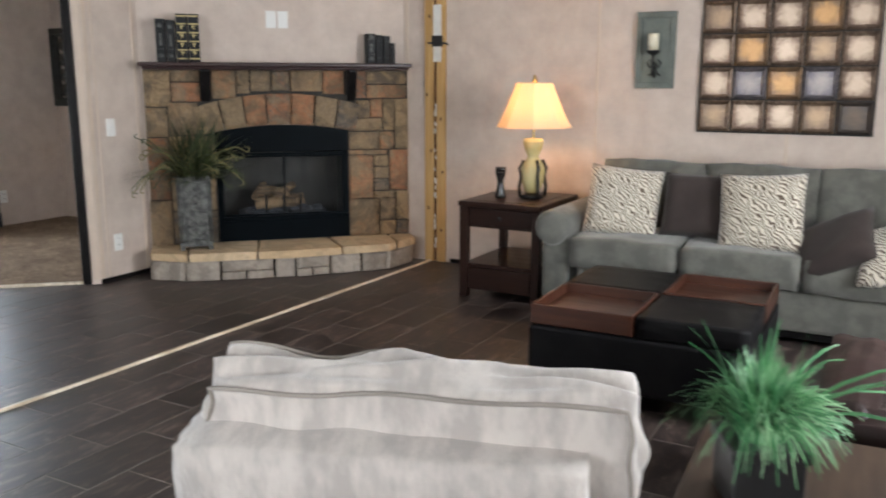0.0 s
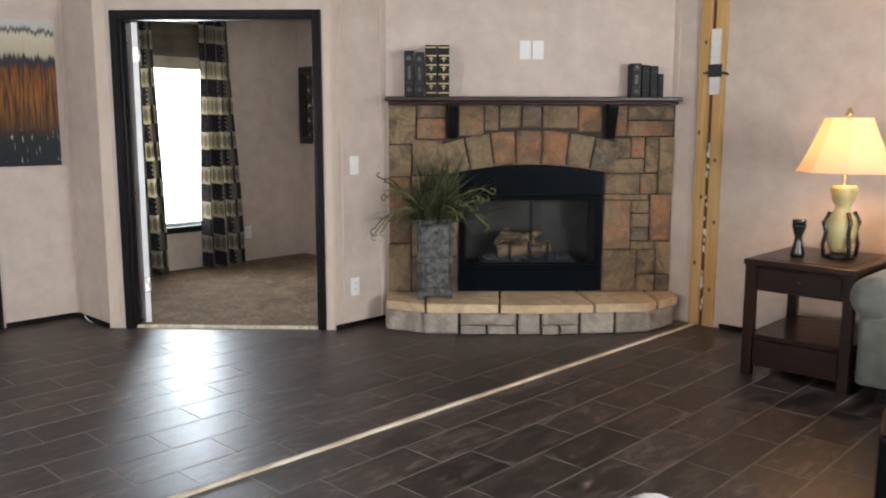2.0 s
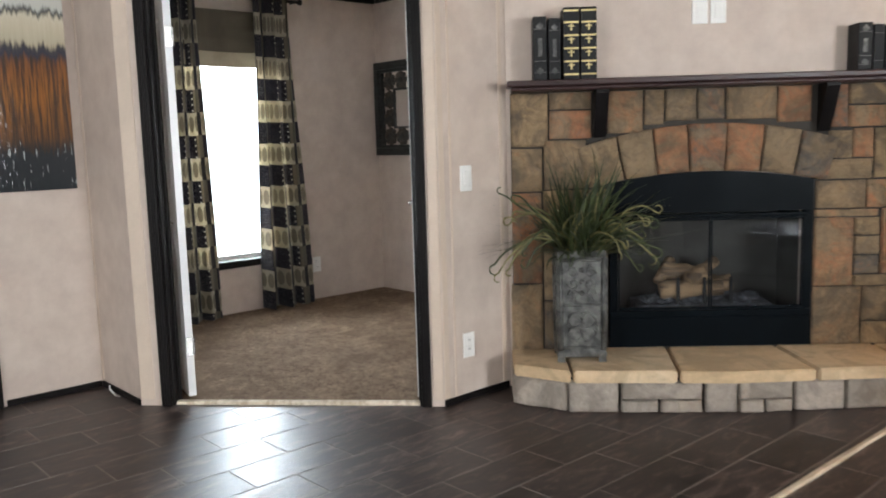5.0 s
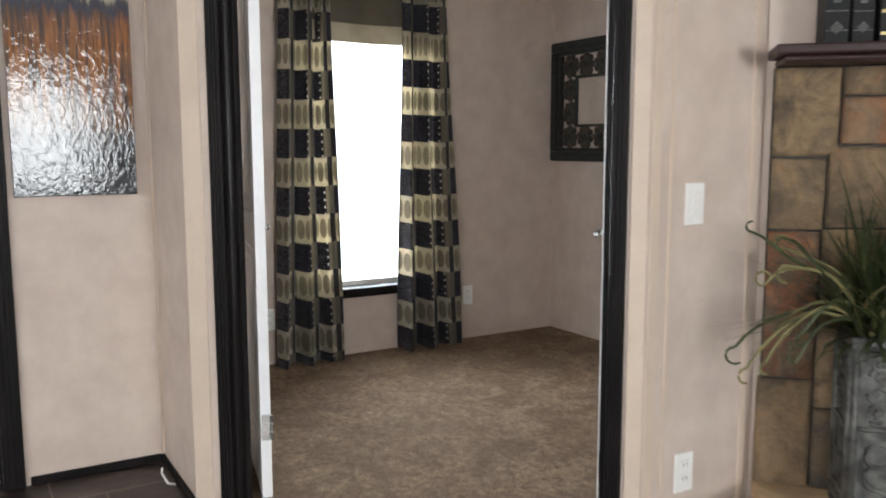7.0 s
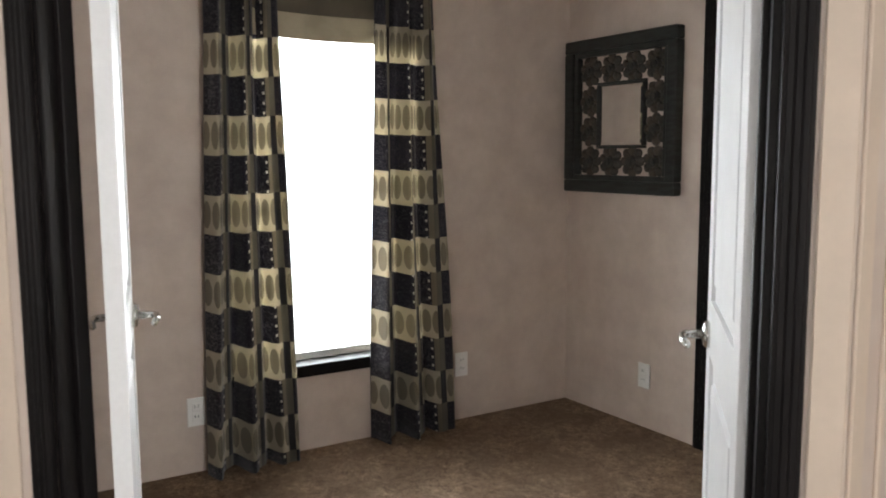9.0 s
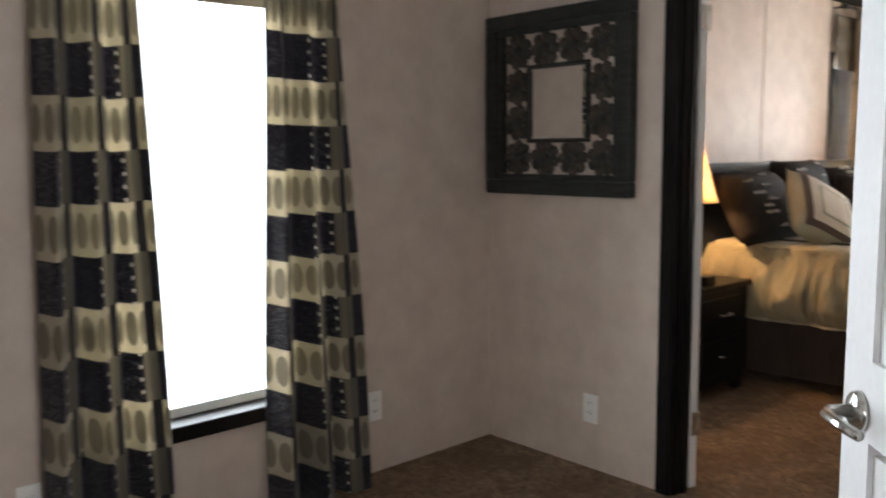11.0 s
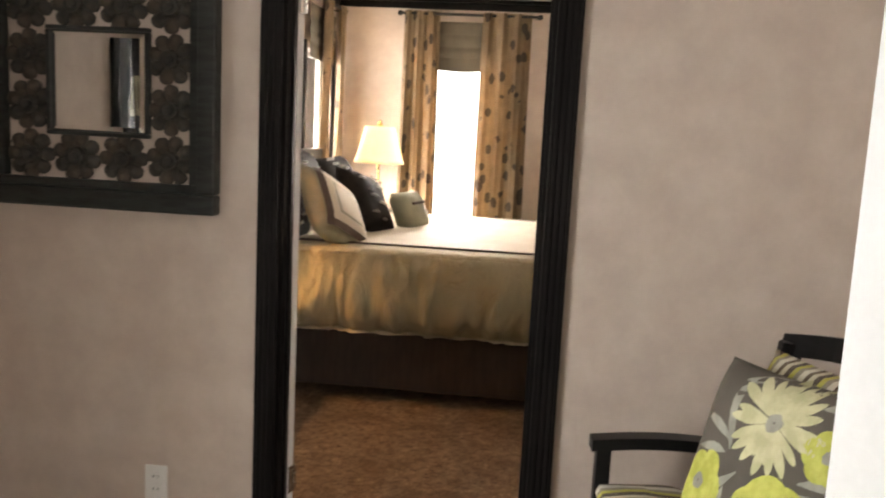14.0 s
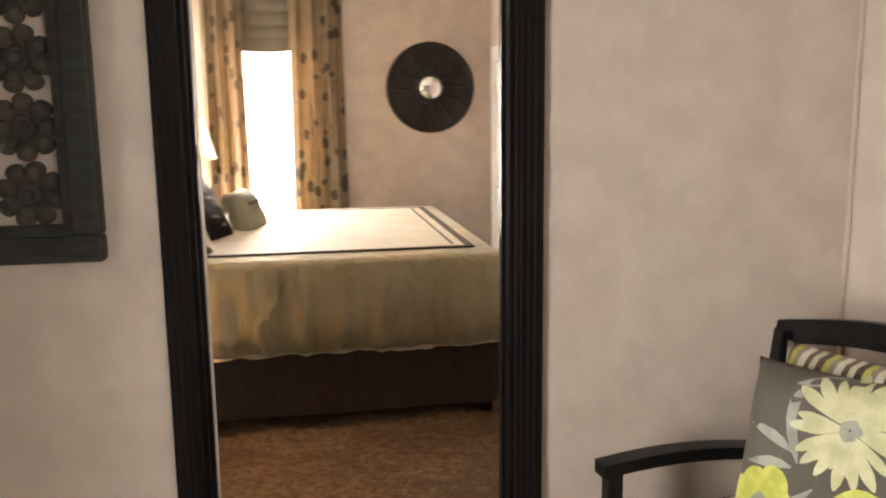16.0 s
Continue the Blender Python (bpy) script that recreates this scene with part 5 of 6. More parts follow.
def table_lamp(name, at, base_mat, shade_m, label, z0, z1, r0, r1, sides=24, ornate=True):
    """Lamp: foot, body, neck, shade and finial. z0, z1: the shade's bottom and top above the foot."""
    ob = thing(name, pose(*at), label, "table lamp")
    neck = z0 + 0.02
    if ornate:
        part("foot", lathe([(0.075, 0), (0.078, 0.012), (0.055, 0.022), (0.045, 0.035)], 24), "black_enamel", ob, smooth=True)
        part("body", lathe([(0.045, 0.033), (0.058, 0.06), (0.074, 0.12), (0.08, 0.17), (0.07, 0.215), (0.044, 0.25), (0.035, 0.27), (0.055, 0.31), (0.068, 0.36), (0.06, 0.385)], 24), base_mat, ob, smooth=True)
        for k in range(4):
            a = math.pi / 4 + k * math.pi / 2
            c, s = math.cos(a), math.sin(a)
            part("strap", tube([(c * r, s * r, z) for r, z in ((0.085, 0.005), (0.094, 0.07), (0.080, 0.14), (0.096, 0.19), (0.066, 0.245))], 0.011, 8), "black_enamel", ob, smooth=True)
    else:
        part("foot", lathe([(0.08, 0), (0.08, 0.012), (0.03, 0.03), (0.018, 0.05)], 24), base_mat, ob, smooth=True)
        part("body", lathe([(0.018, 0.048), (0.05, 0.10), (0.058, 0.15), (0.03, 0.21), (0.018, 0.24), (0.034, 0.28), (0.016, 0.33), (0.03, 0.37), (0.014, 0.4)], 24), base_mat, ob, smooth=True)
    part("neck", tube([(0, 0, 0.37), (0, 0, neck + 0.02)], 0.009, 8), "brass", ob)
    part("collar", lathe([(0.02, neck - 0.03), (0.045, neck - 0.022), (0.02, neck - 0.01)], 16), "brass", ob, smooth=True)
    sb2 = bmesh.new()
    prof = [(r0 + (r1 - r0) * (f ** 0.82), z0 + (z1 - z0) * f) for f in [i / 8 for i in range(9)]]
    rings2 = []
    for grow in (0.0, 0.003):
        rings2.append([[sb2.verts.new(((r - grow) * math.cos(2 * math.pi * i / sides + math.pi / sides), (r - grow) * math.sin(2 * math.pi * i / sides + math.pi / sides), z)) for i in range(sides)] for r, z in prof])
    for rr in rings2:
        for a, c in zip(rr, rr[1:]):
            for i in range(sides):
                sb2.faces.new((a[i], a[(i + 1) % sides], c[(i + 1) % sides], c[i]))
    for e in (0, -1):
        for i in range(sides):
            sb2.faces.new((rings2[0][e][i], rings2[0][e][(i + 1) % sides], rings2[1][e][(i + 1) % sides], rings2[1][e][i]))
    part("shade", sb2, shade_m, ob, smooth=sides > 12)
    part("harp", tube([(0, 0, neck), (0.05, 0, neck + 0.06), (0.055, 0, (z0 + z1) / 2), (0.0, 0, z1 - 0.005)], 0.0025, 6), "brass", ob)
    part("finial", lathe([(0.006, z1 - 0.01), (0.016, z1 + 0.008), (0.018, z1 + 0.022), (0.008, z1 + 0.034), (0.012, z1 + 0.042), (0.003, z1 + 0.052)], 14), "brass", ob, smooth=True)
    return ob


table_lamp("table_lamp", (-2.305, 5.13, 0.633), "ivory_enamel", "shade", "lit ivory urn lamp with cream shade on the end table", 0.455, 0.735, 0.245, 0.115, 8)
vase = thing("candle_holder", pose(-2.475, 5.00, 0.633), "small black and ivory animal-print candle holder", "candle holder")
part("body", lathe([(0.034, 0), (0.036, 0.02), (0.022, 0.08), (0.02, 0.11), (0.036, 0.165), (0.037, 0.175)], 18), "black_enamel", vase, smooth=True)
part("rim", lathe([(0.034, 0.174), (0.036, 0.2), (0.03, 0.202)], 18), "black_enamel", vase, smooth=True)


def sofa():
    ob = thing("sofa", pose(-0.92, 5.15, 0), "grey microfibre three-seat sofa with rolled arms", "sofa")
    w, d = 1.08, 0.46
    part("base", box((-w + 0.16, -d + 0.02, 0.075), (w - 0.16, d - 0.02, 0.30), 0.025), "sofa", ob)
    # black rail that stands in for the shadow beneath the sofa
    part("underframe", box((-w + 0.06, -d + 0.05, 0.03), (w - 0.06, d - 0.06, 0.0745), 0.01), "black_wood", ob, "black rail put under the sofa as its shadow")
    part("back", box((-w + 0.14, 0.22, 0.30), (w - 0.14, 0.46, 0.80), 0.06, 4), "sofa", ob, smooth=True)
    for x in (-1, 1):
        ar = box((x * (w - 0.02) - 0.085, -d + 0.03, 0.08), (x * (w - 0.02) + 0.085, d - 0.04, 0.50), 0.03, 3)
        merge(ar, moved(lathe([(0.06, -0.45), (0.095, -0.445), (0.108, -0.42), (0.108, 0.40), (0.09, 0.42)], 24), Matrix.Translation((x * w, -0.01, 0.52)) @ Matrix.Rotation(radians(-90), 4, "X")))
        part("arm", ar, "sofa", ob, smooth=True)
    cw = (2 * w - 0.24) / 3
    for k in range(3):
        cx = -w + 0.12 + cw * (k + 0.5)
        part("seat_cushion", moved(cushion(cw - 0.008, 0.70, 0.185, 0.18, 0.10), Matrix.Translation((cx, -0.12, 0.385))), "sofa", ob, smooth=True)
        part("back_cushion", moved(cushion(cw + 0.01, 0.46, 0.24, 0.35, 0.16), Matrix.Translation((cx, 0.20, 0.655)) @ Matrix.Rotation(radians(78), 4, "X")), "sofa", ob, smooth=True)
    for x in (-w + 0.06, w - 0.06):
        for y in (-d + 0.1, d - 0.12):
            part("foot", box((x - 0.03, y - 0.03, 0), (x + 0.03, y + 0.03, 0.0795), 0.005), "black_wood", ob)
    return ob


sofa()


def throw_pillow(name, at, rx, rz, w, h, t, material, label, ry=0, group="", seed=0.0, category="pillow"):
    ob = thing(name, pose(*at, rx, ry, rz), label, category, group)
    part("cover", pillow(w, h, t, seed=seed), material, ob, smooth=True)
    return ob


throw_pillow("throw_pillow", (-1.65, 4.98, 0.665), -14, 10, 0.44, 0.43, 0.15, "zebra", "cream zebra-print throw pillow on the sofa", 5, "sofa pillows", 1)
throw_pillow("throw_pillow", (-1.22, 5.02, 0.67), -16, 0, 0.40, 0.38, 0.15, "brown_pillow", "chocolate brown throw pillow on the sofa", 0, "sofa pillows", 2)
throw_pillow("throw_pillow", (-0.85, 4.90, 0.67), -14, -4, 0.46, 0.44, 0.15, "zebra", "cream zebra-print throw pillow on the sofa", -4, "sofa pillows", 3)
throw_pillow("throw_pillow", (-0.46, 4.80, 0.545), -48, -14, 0.42, 0.36, 0.15, "brown_pillow", "chocolate brown throw pillow lying tilted on the sofa", -28, "sofa pillows", 4)
throw_pillow("throw_pillow", (-0.13, 4.74, 0.545), -58, -6, 0.46, 0.42, 0.15, "zebra", "cream zebra-print throw pillow slumped on the sofa", -14, "sofa pillows", 5)


def ottoman():
    ob = thing("storage_ottoman", pose(-1.11, 3.83, 0, 0, 0, 1), "black leather storage ottoman with two wooden trays", "ottoman")
    w = 0.465
    part("body", box((-w, -w, 0.085), (w, w, 0.335), 0.018, 3), "leather", ob)
    for x in (-1, 1):
        for y in (-1, 1):
            part("foot", box((x * (w - 0.06) - 0.035, y * (w - 0.06) - 0.035, 0), (x * (w - 0.06) + 0.035, y * (w - 0.06) + 0.035, 0.0845), 0.006), "black_wood", ob)
    for cx, cy in ((0.232, -0.232), (-0.232, 0.232)):
        part("lid", moved(cushion(0.452, 0.452, 0.085, 0.06, 0.04, wrinkle=0.001), Matrix.Translation((cx, cy, 0.381))), "leather", ob, smooth=True)
    for cx, cy in ((-0.232, -0.232), (0.232, 0.232)):
        tr = new("tray")
        tr.parent, tr.matrix_basis = ob, pose(cx, cy, 0.336)
        tr["label"] = "reddish wooden serving tray"
        part("bottom", box((-0.212, -0.212, 0.035), (0.212, 0.212, 0.047)), "tray", tr)
        part("underside", box((-0.2, -0.2, 0.0005), (0.2, 0.2, 0.0345)), "leather", tr)
        for x0, y0, x1, y1 in ((-0.226, -0.226, 0.226, -0.2125), (-0.226, 0.2125, 0.226, 0.226), (-0.226, -0.212, -0.2125, 0.212), (0.2125, -0.212, 0.226, 0.212)):
            part("side", box((x0, y0, 0.004), (x1, y1, 0.092), 0.004), "tray", tr)
    return ob


ottoman()


def armchair():
    """Seen from behind: loose back pillow over a padded back, arms to both sides, piped seams. Faces +y."""
    ob = thing("armchair", pose(-1.12, 1.60, 0, 0, 0, 19), "silver-grey chenille armchair with piped back cushion", "armchair")
    part("base", box((-0.38, -0.20, 0.08), (0.38, 0.50, 0.32), 0.03, 3), "chair", ob, smooth=True)
    part("back_frame", moved(cushion(0.80, 0.20, 0.60, 0.03, 0.05, wrinkle=0.003), Matrix.Translation((0.01, -0.215, 0.405)) @ Matrix.Rotation(radians(6), 4, "X")), "chair", ob, smooth=True)
    form = (0.86, 0.17, 0.38, 0.08, 0.17, 0.007)
    tilt = Matrix.Translation((0.065, -0.165, 0.617)) @ Matrix.Rotation(radians(-1.0), 4, "Y") @ Matrix.Rotation(radians(8), 4, "X")

    def sag(q):
        top = max(0, min(1, q.z / 0.12))
        q.z += top * (0.007 * math.cos(q.x * 17 + 0.6) - 0.035 * max(0, q.x - 0.2))
        return q

    bp = cushion(*form[:5], n=34, wrinkle=form[5])
    for v in bp.verts:
        seam = max(0, abs(v.co.y) / 0.085 - 0.2) * max(0, v.co.z / 0.18 - 0.1)
        gather = noise.noise(Vector((v.co.x * 34, v.co.y * 5 + v.co.z * 4, 3.1))) + 0.6 * noise.noise(Vector((v.co.x * 16, v.co.y * 3, 8.2)))
        v.co = sag(v.co + v.co.normalized() * 0.0032 * gather * (1 - abs(seam - 0.55)))
    part("back_cushion", moved(bp, tilt), "chair", ob, smooth=True)
    for cy in (-1, 1):
        pts = [tilt @ (sag(stuffed(Vector((-1, cy, k / 6)), *form)) * 1.010) for k in range(-5, 6)]
        pts += [tilt @ (sag(stuffed(Vector((k / 24, cy, 1)), *form)) * 1.010) for k in range(-24, 25)]
        pts += [tilt @ (sag(stuffed(Vector((1, cy, -k / 6)), *form)) * 1.010) for k in range(-5, 6)]
        part("piping", tube(pts, 0.0048, 8), "piping", ob, smooth=True)
    part("seat_cushion", moved(cushion(0.58, 0.62, 0.17, 0.15, 0.10), Matrix.Translation((0, 0.20, 0.40))), "chair", ob, smooth=True)
    for x in (-1, 1):
        ar = box((x * 0.36 + 0.035 - 0.07, -0.13, 0.08), (x * 0.36 + 0.035 + 0.07, 0.50, 0.48), 0.05, 4)
        merge(ar, moved(lathe([(0.05, -0.38), (0.085, -0.37), (0.09, 0.36), (0.06, 0.375)], 20), Matrix.Translation((x * 0.37 + 0.035, 0.22, 0.47)) @ Matrix.Rotation(radians(-90), 4, "X")))
        part("arm", ar, "chair", ob, smooth=True)
        for y in (-0.20, 0.44):
            part("foot", box((x * 0.36 - 0.03, y - 0.03, 0), (x * 0.36 + 0.03, y + 0.03, 0.0795), 0.005), "black_wood", ob)
    return ob


armchair()

side = thing("side_table", pose(-0.235, 1.98, 0, 0, 0, 3), "low walnut side table beside the armchair", "side table")
part("tabletop", box((-0.33, -0.42, 0.47), (0.42, 0.30, 0.50), 0.008), "side_wood", side)
for x in (-0.28, 0.37):
    for y in (-0.36, 0.25):
        part("leg", box((x - 0.025, y - 0.025, 0), (x + 0.025, y + 0.025, 0.4695), 0.004), "side_wood", side)
part("apron", box((-0.26, -0.34, 0.40), (0.35, 0.23, 0.4695), 0.003), "side_wood", side)
pot = thing("potted_grass", pose(-0.40, 1.87, 0.5005, 0, 0, 27), "bright green artificial grass in a black square pot", "potted plant")
pb = box((-0.075, -0.075, 0), (0.075, 0.075, 0.13), 0.006)
box((-0.083, -0.083, 0.11), (0.083, 0.083, 0.14), 0.005, 2, pb)
part("pot", pb, "black_pot", pot)
for nm, cnt, mt, sd, hh, sp in (("blade_tuft", 420, "grass_green", 31, 0.19, 0.15), ("pale_tuft", 460, "grass_pale", 32, 0.20, 0.16)):
    part(nm, moved(blades(cnt, hh, sp, 0.0027, 0.85, sd), Matrix.Translation((0, 0, 0.13))), mt, pot)
part("long_blades", moved(blades(26, 0.27, 0.40, 0.005, 0.7, 33), Matrix.Translation((0, 0, 0.13))), "grass_green", pot)

club = thing("leather_chair", pose(0.10, 2.80, 0) @ Matrix.Diagonal((1, 1, 0.9, 1)), "dark brown leather club chair with rolled back", "armchair")
part("base", box((-0.40, -0.38, 0.06), (0.40, 0.40, 0.32), 0.03, 3), "brown_leather", club)
part("back", moved(cushion(0.84, 0.22, 0.50, 0.05, 0.10), Matrix.Translation((0, -0.30, 0.31))), "brown_leather", club, smooth=True)
part("seat_cushion", moved(cushion(0.56, 0.60, 0.16, 0.15, 0.1), Matrix.Translation((0, 0.08, 0.39))), "brown_leather", club, smooth=True)
for x in (-1, 1):
    part("arm", moved(cushion(0.17, 0.76, 0.50, 0.06, 0.1), Matrix.Translation((x * 0.36, 0.02, 0.33))), "brown_leather", club, smooth=True)
    for y in (-0.32, 0.34):
        part("foot", box((x * 0.34 - 0.03, y - 0.03, 0), (x * 0.34 + 0.03, y + 0.03, 0.0595), 0.005), "black_wood", club)

# candle sconce
sc = thing("candle_sconce", pose(-1.675, 5.659, 1.578), "verdigris iron wall sconce with ivory candle", "wall sconce")
bm = box((-0.12, -0.016, -0.235), (0.12, 0, 0.235), 0.003)
part("back_plate", bm, "sconce", sc)
for x0, z0, x1, z1 in ((-0.128, -0.243, 0.128, -0.205), (-0.128, 0.205, 0.128, 0.243), (-0.128, -0.2045, -0.092, 0.2045), (0.092, -0.2045, 0.128, 0.2045)):
    part("rim", box((x0, -0.030, z0), (x1, -0.0165, z1), 0.004), "sconce", sc)
br = tube([(0, -0.016, -0.16), (0, -0.05, -0.17), (0, -0.085, -0.12), (0, -0.085, -0.02)], 0.008, 8)
for g in (-1, 1):
    tube([(0, -0.05, -0.08), (g * 0.03, -0.05, -0.11), (g * 0.045, -0.05, -0.08), (g * 0.025, -0.05, -0.06)], 0.006, 6, br)
    tube([(0, -0.03, -0.10), (g * 0.02, -0.03, -0.15), (g * 0.04, -0.03, -0.16)], 0.006, 6, br)
part("bracket", br, "iron", sc)
part("cup", moved(lathe([(0.012, -0.03), (0.038, -0.012), (0.045, 0.0), (0.04, 0.003)], 18), Matrix.Translation((0, -0.085, -0.005))), "iron", sc, smooth=True)
part("candle", moved(lathe([(0.033, 0), (0.034, 0.10), (0.028, 0.104), (0.006, 0.10)], 20), Matrix.Translation((0, -0.085, 0.0))), "wax", sc, smooth=True)

# wall art of pressed tiles
ART = [("pearl_ring", (0.34, 0.255, 0.19), (0.15, 0.10, 0.072), True), ("bronze_plate", (0.33, 0.22, 0.135), (0.12, 0.08, 0.055), False), ("gold_ring", (0.31, 0.17, 0.07), (0.17, 0.105, 0.06), True), ("slate_plate", (0.24, 0.20, 0.185), (0.10, 0.09, 0.10), False), ("dark_plate", (0.10, 0.07, 0.05), (0.05, 0.04, 0.035), False)]
for nm, c1, c2, rg in ART:
    M[nm] = grid_art_mat(nm, c1, c2, rg)
art = thing("tile_wall_art", pose(-1.385, 5.659, 1.065), "grid wall art of bronze, gold and pearl square tiles", "wall art")
pick = [1, 0, 0, 1, 4, 0, 3, 2, 3, 0, 0, 2, 0, 1, 0, 1, 0, 0, 2, 0, 0, 1, 0, 2, 0, 0, 0, 2, 0, 1, 2, 1, 0, 0, 1]
cell = 0.202
part("back_board", box((-0.004, -0.0055, -0.004), (5 * cell + 0.008, 0, 5 * cell)), "iron", art)
for k in range(6):
    part("upright_bar", box((k * cell - 0.002, -0.02, -0.004), (k * cell + 0.006, -0.006, 5 * cell)), "iron", art)
    part("cross_bar", box((0.0081, -0.0195, k * cell - 0.004), (5 * cell, -0.0065, k * cell + 0.008)), "iron", art)
for r in range(5):
    for c in range(5):
        b = bmesh.new()
        h = cell * 0.485
        pts = [(1.0, -0.008), (1.0, -0.022), (0.86, -0.03), (0.7, -0.024)]
        rg = [[b.verts.new((sx * h * k, y, sz * h * k)) for sx, sz in ((-1, -1), (1, -1), (1, 1), (-1, 1))] for k, y in pts]
        for a1, c1 in zip(rg, rg[1:]):
            for i in range(4):
                b.faces.new((a1[i], a1[(i + 1) % 4], c1[(i + 1) % 4], c1[i]))
        b.faces.new(rg[-1])
        part("tile", b, ART[pick[r * 5 + c]][0], art, m=pose(c * cell + cell / 2 + 0.002, 0, r * cell + cell / 2 + 0.002))

# abstract canvas
cv = thing("abstract_canvas", pose(-6.569, 2.392, 1.055, 0, 0, 90), "glossy rust-orange and blue-black abstract canvas on the wall", "painting")
part("painted_face", box((0, -0.040, 0), (0.41, -0.0355, 0.93), 0.002), "canvas", cv)
for x0, z0, x1, z1 in ((0.002, 0.002, 0.408, 0.03), (0.002, 0.90, 0.408, 0.928), (0.002, 0.0305, 0.03, 0.8995), (0.38, 0.0305, 0.408, 0.8995)):
    part("stretcher_bar", box((x0, -0.035, z0), (x1, -0.001, z1)), "black_wood", cv)

# small white wire by the corner
wire = thing("loose_wire", pose(-6.30, 2.845, 0), "short white wire end sticking up from the floor", "wire")
part("strand", tube([(0, 0, 0.002), (0.02, -0.03, 0.02), (-0.01, -0.045, 0.05), (-0.02, -0.04, 0.065)], 0.004, 6), "wrap", wire)

# ---- den things ----
def curtain_set(name, m, spans, z_top, z_bot, material, label, rod, shade=None, folds=3, deep=0.035, raised=(0, 0)):
    """Rod with finials, hanging panels and a gathered shade, on a wall pose m."""
    for k, (a0, a1, b0, b1) in enumerate(spans):
        ob = thing("curtain", m @ pose(a0, -0.035, z_top, 0, 0, 0) @ Matrix.Diagonal((1, -1, 1, 1)), label, "curtain", "curtains")
        part("cloth", drape(a1 - a0, b1 - b0, z_top - z_bot, folds, deep, seed=3 + k * 5, spread=b0 - a0, raised=raised[k]), material, ob, smooth=True)
    rd = thing("curtain_rod", m @ pose(0, -0.085, z_top - 0.02), "dark metal curtain rod with finials", "curtain rod")
    part("rod", tube([(rod[0], 0, 0), (rod[1], 0, 0)], 0.011, 10), "iron", rd)
    for x in rod:
        b = bmesh.new()
        bmesh.ops.create_uvsphere(b, u_segments=12, v_segments=8, radius=0.022, matrix=Matrix.Translation((x, 0, 0)))
        part("finial", b, "iron", rd, smooth=True)
    for x in (rod[0] + 0.03, rod[1] - 0.03):
        part("bracket", tube([(x, 0.0, 0), (x, 0.086, 0)], 0.007, 8), "iron", rd)
    if shade:
        s0, s1, z0, z1, body, hem = shade
        sh = thing("roman_shade", m @ pose(0, -0.022, 0), "gathered olive-brown roman shade at the window's top", "window shade")
        b = bmesh.new()
        n = 6
        zs = [z1 - (z1 - z0 - 0.09) * i / (n * 4) for i in range(n * 4 + 1)]
        rows2 = [[b.verts.new((s0 + (s1 - s0) * j / 10, -0.012 - 0.012 * abs(math.sin(i * math.pi / 8)) - q, z - 0.012 * math.sin(math.pi * j / 10) * (i / (n * 4)))) for j in range(11)] for q in (0, 0.004) for i, z in enumerate(zs)]
        for g in range(2):
            for i in range(n * 4):
                for j in range(10):
                    r0, r1 = rows2[g * (n * 4 + 1) + i], rows2[g * (n * 4 + 1) + i + 1]
                    b.faces.new((r0[j], r0[j + 1], r1[j + 1], r1[j]))
        part("folds", b, body, sh, smooth=True)
        hb = bmesh.new()
        hv = [[hb.verts.new((s0 + (s1 - s0) * j / 10, -0.020 - q, z - 0.014 * math.sin(math.pi * j / 10))) for j in range(11)] for q in (0, 0.003) for z in (z0 + 0.105, z0)]
        for g in (0, 2):
            for j in range(10):
                hb.faces.new((hv[g][j], hv[g][j + 1], hv[g + 1][j + 1], hv[g + 1][j]))
        part("hem", hb, hem, sh, "shade hem, paler in the den for daylight behind it")


curtain_set("den", m_west, [(0.895, 1.18, 0.84, 1.235), (1.615, 1.925, 1.60, 2.005)], 2.315, 0.02, "curtain", "black, tan and cream checked curtain panel hanging to the floor", (0.82, 2.03), (1.0, 1.88, 1.815, 2.20, "roman", "roman_backlit"), 2.5, 0.05, (0.085, 0.0))


def rosette(r):
    """An eight-petalled carved flower in one surface."""
    b = bmesh.new()
    n = 64
    prof = [(0.06, -0.030), (0.14, -0.031), (0.18, -0.022), (0.28, -0.021), (0.33, -0.028), (0.40, -0.012), (0.62, -0.026), (0.82, -0.022), (1.0, -0.010), (1.0, 0.0)]
    rings = []
    for f, y in prof:
        ring = []
        for i in range(n):
            a = 2 * math.pi * i / n
            lobe = abs(math.cos(4 * a))
            rr = r * f * (1 if f < 0.38 else 0.74 + 0.26 * lobe ** 0.5)
            yy = y if f < 0.38 or f == 1.0 else y * (0.35 + 0.65 * lobe ** 0.5)
            ring.append(b.verts.new((rr * math.cos(a), yy, rr * math.sin(a))))
        rings.append(ring)
    for p, q in zip(rings, rings[1:]):
        for i in range(n):
            b.faces.new((p[i], p[(i + 1) % n], q[(i + 1) % n], q[i]))
    b.faces.new(rings[0])
    return b


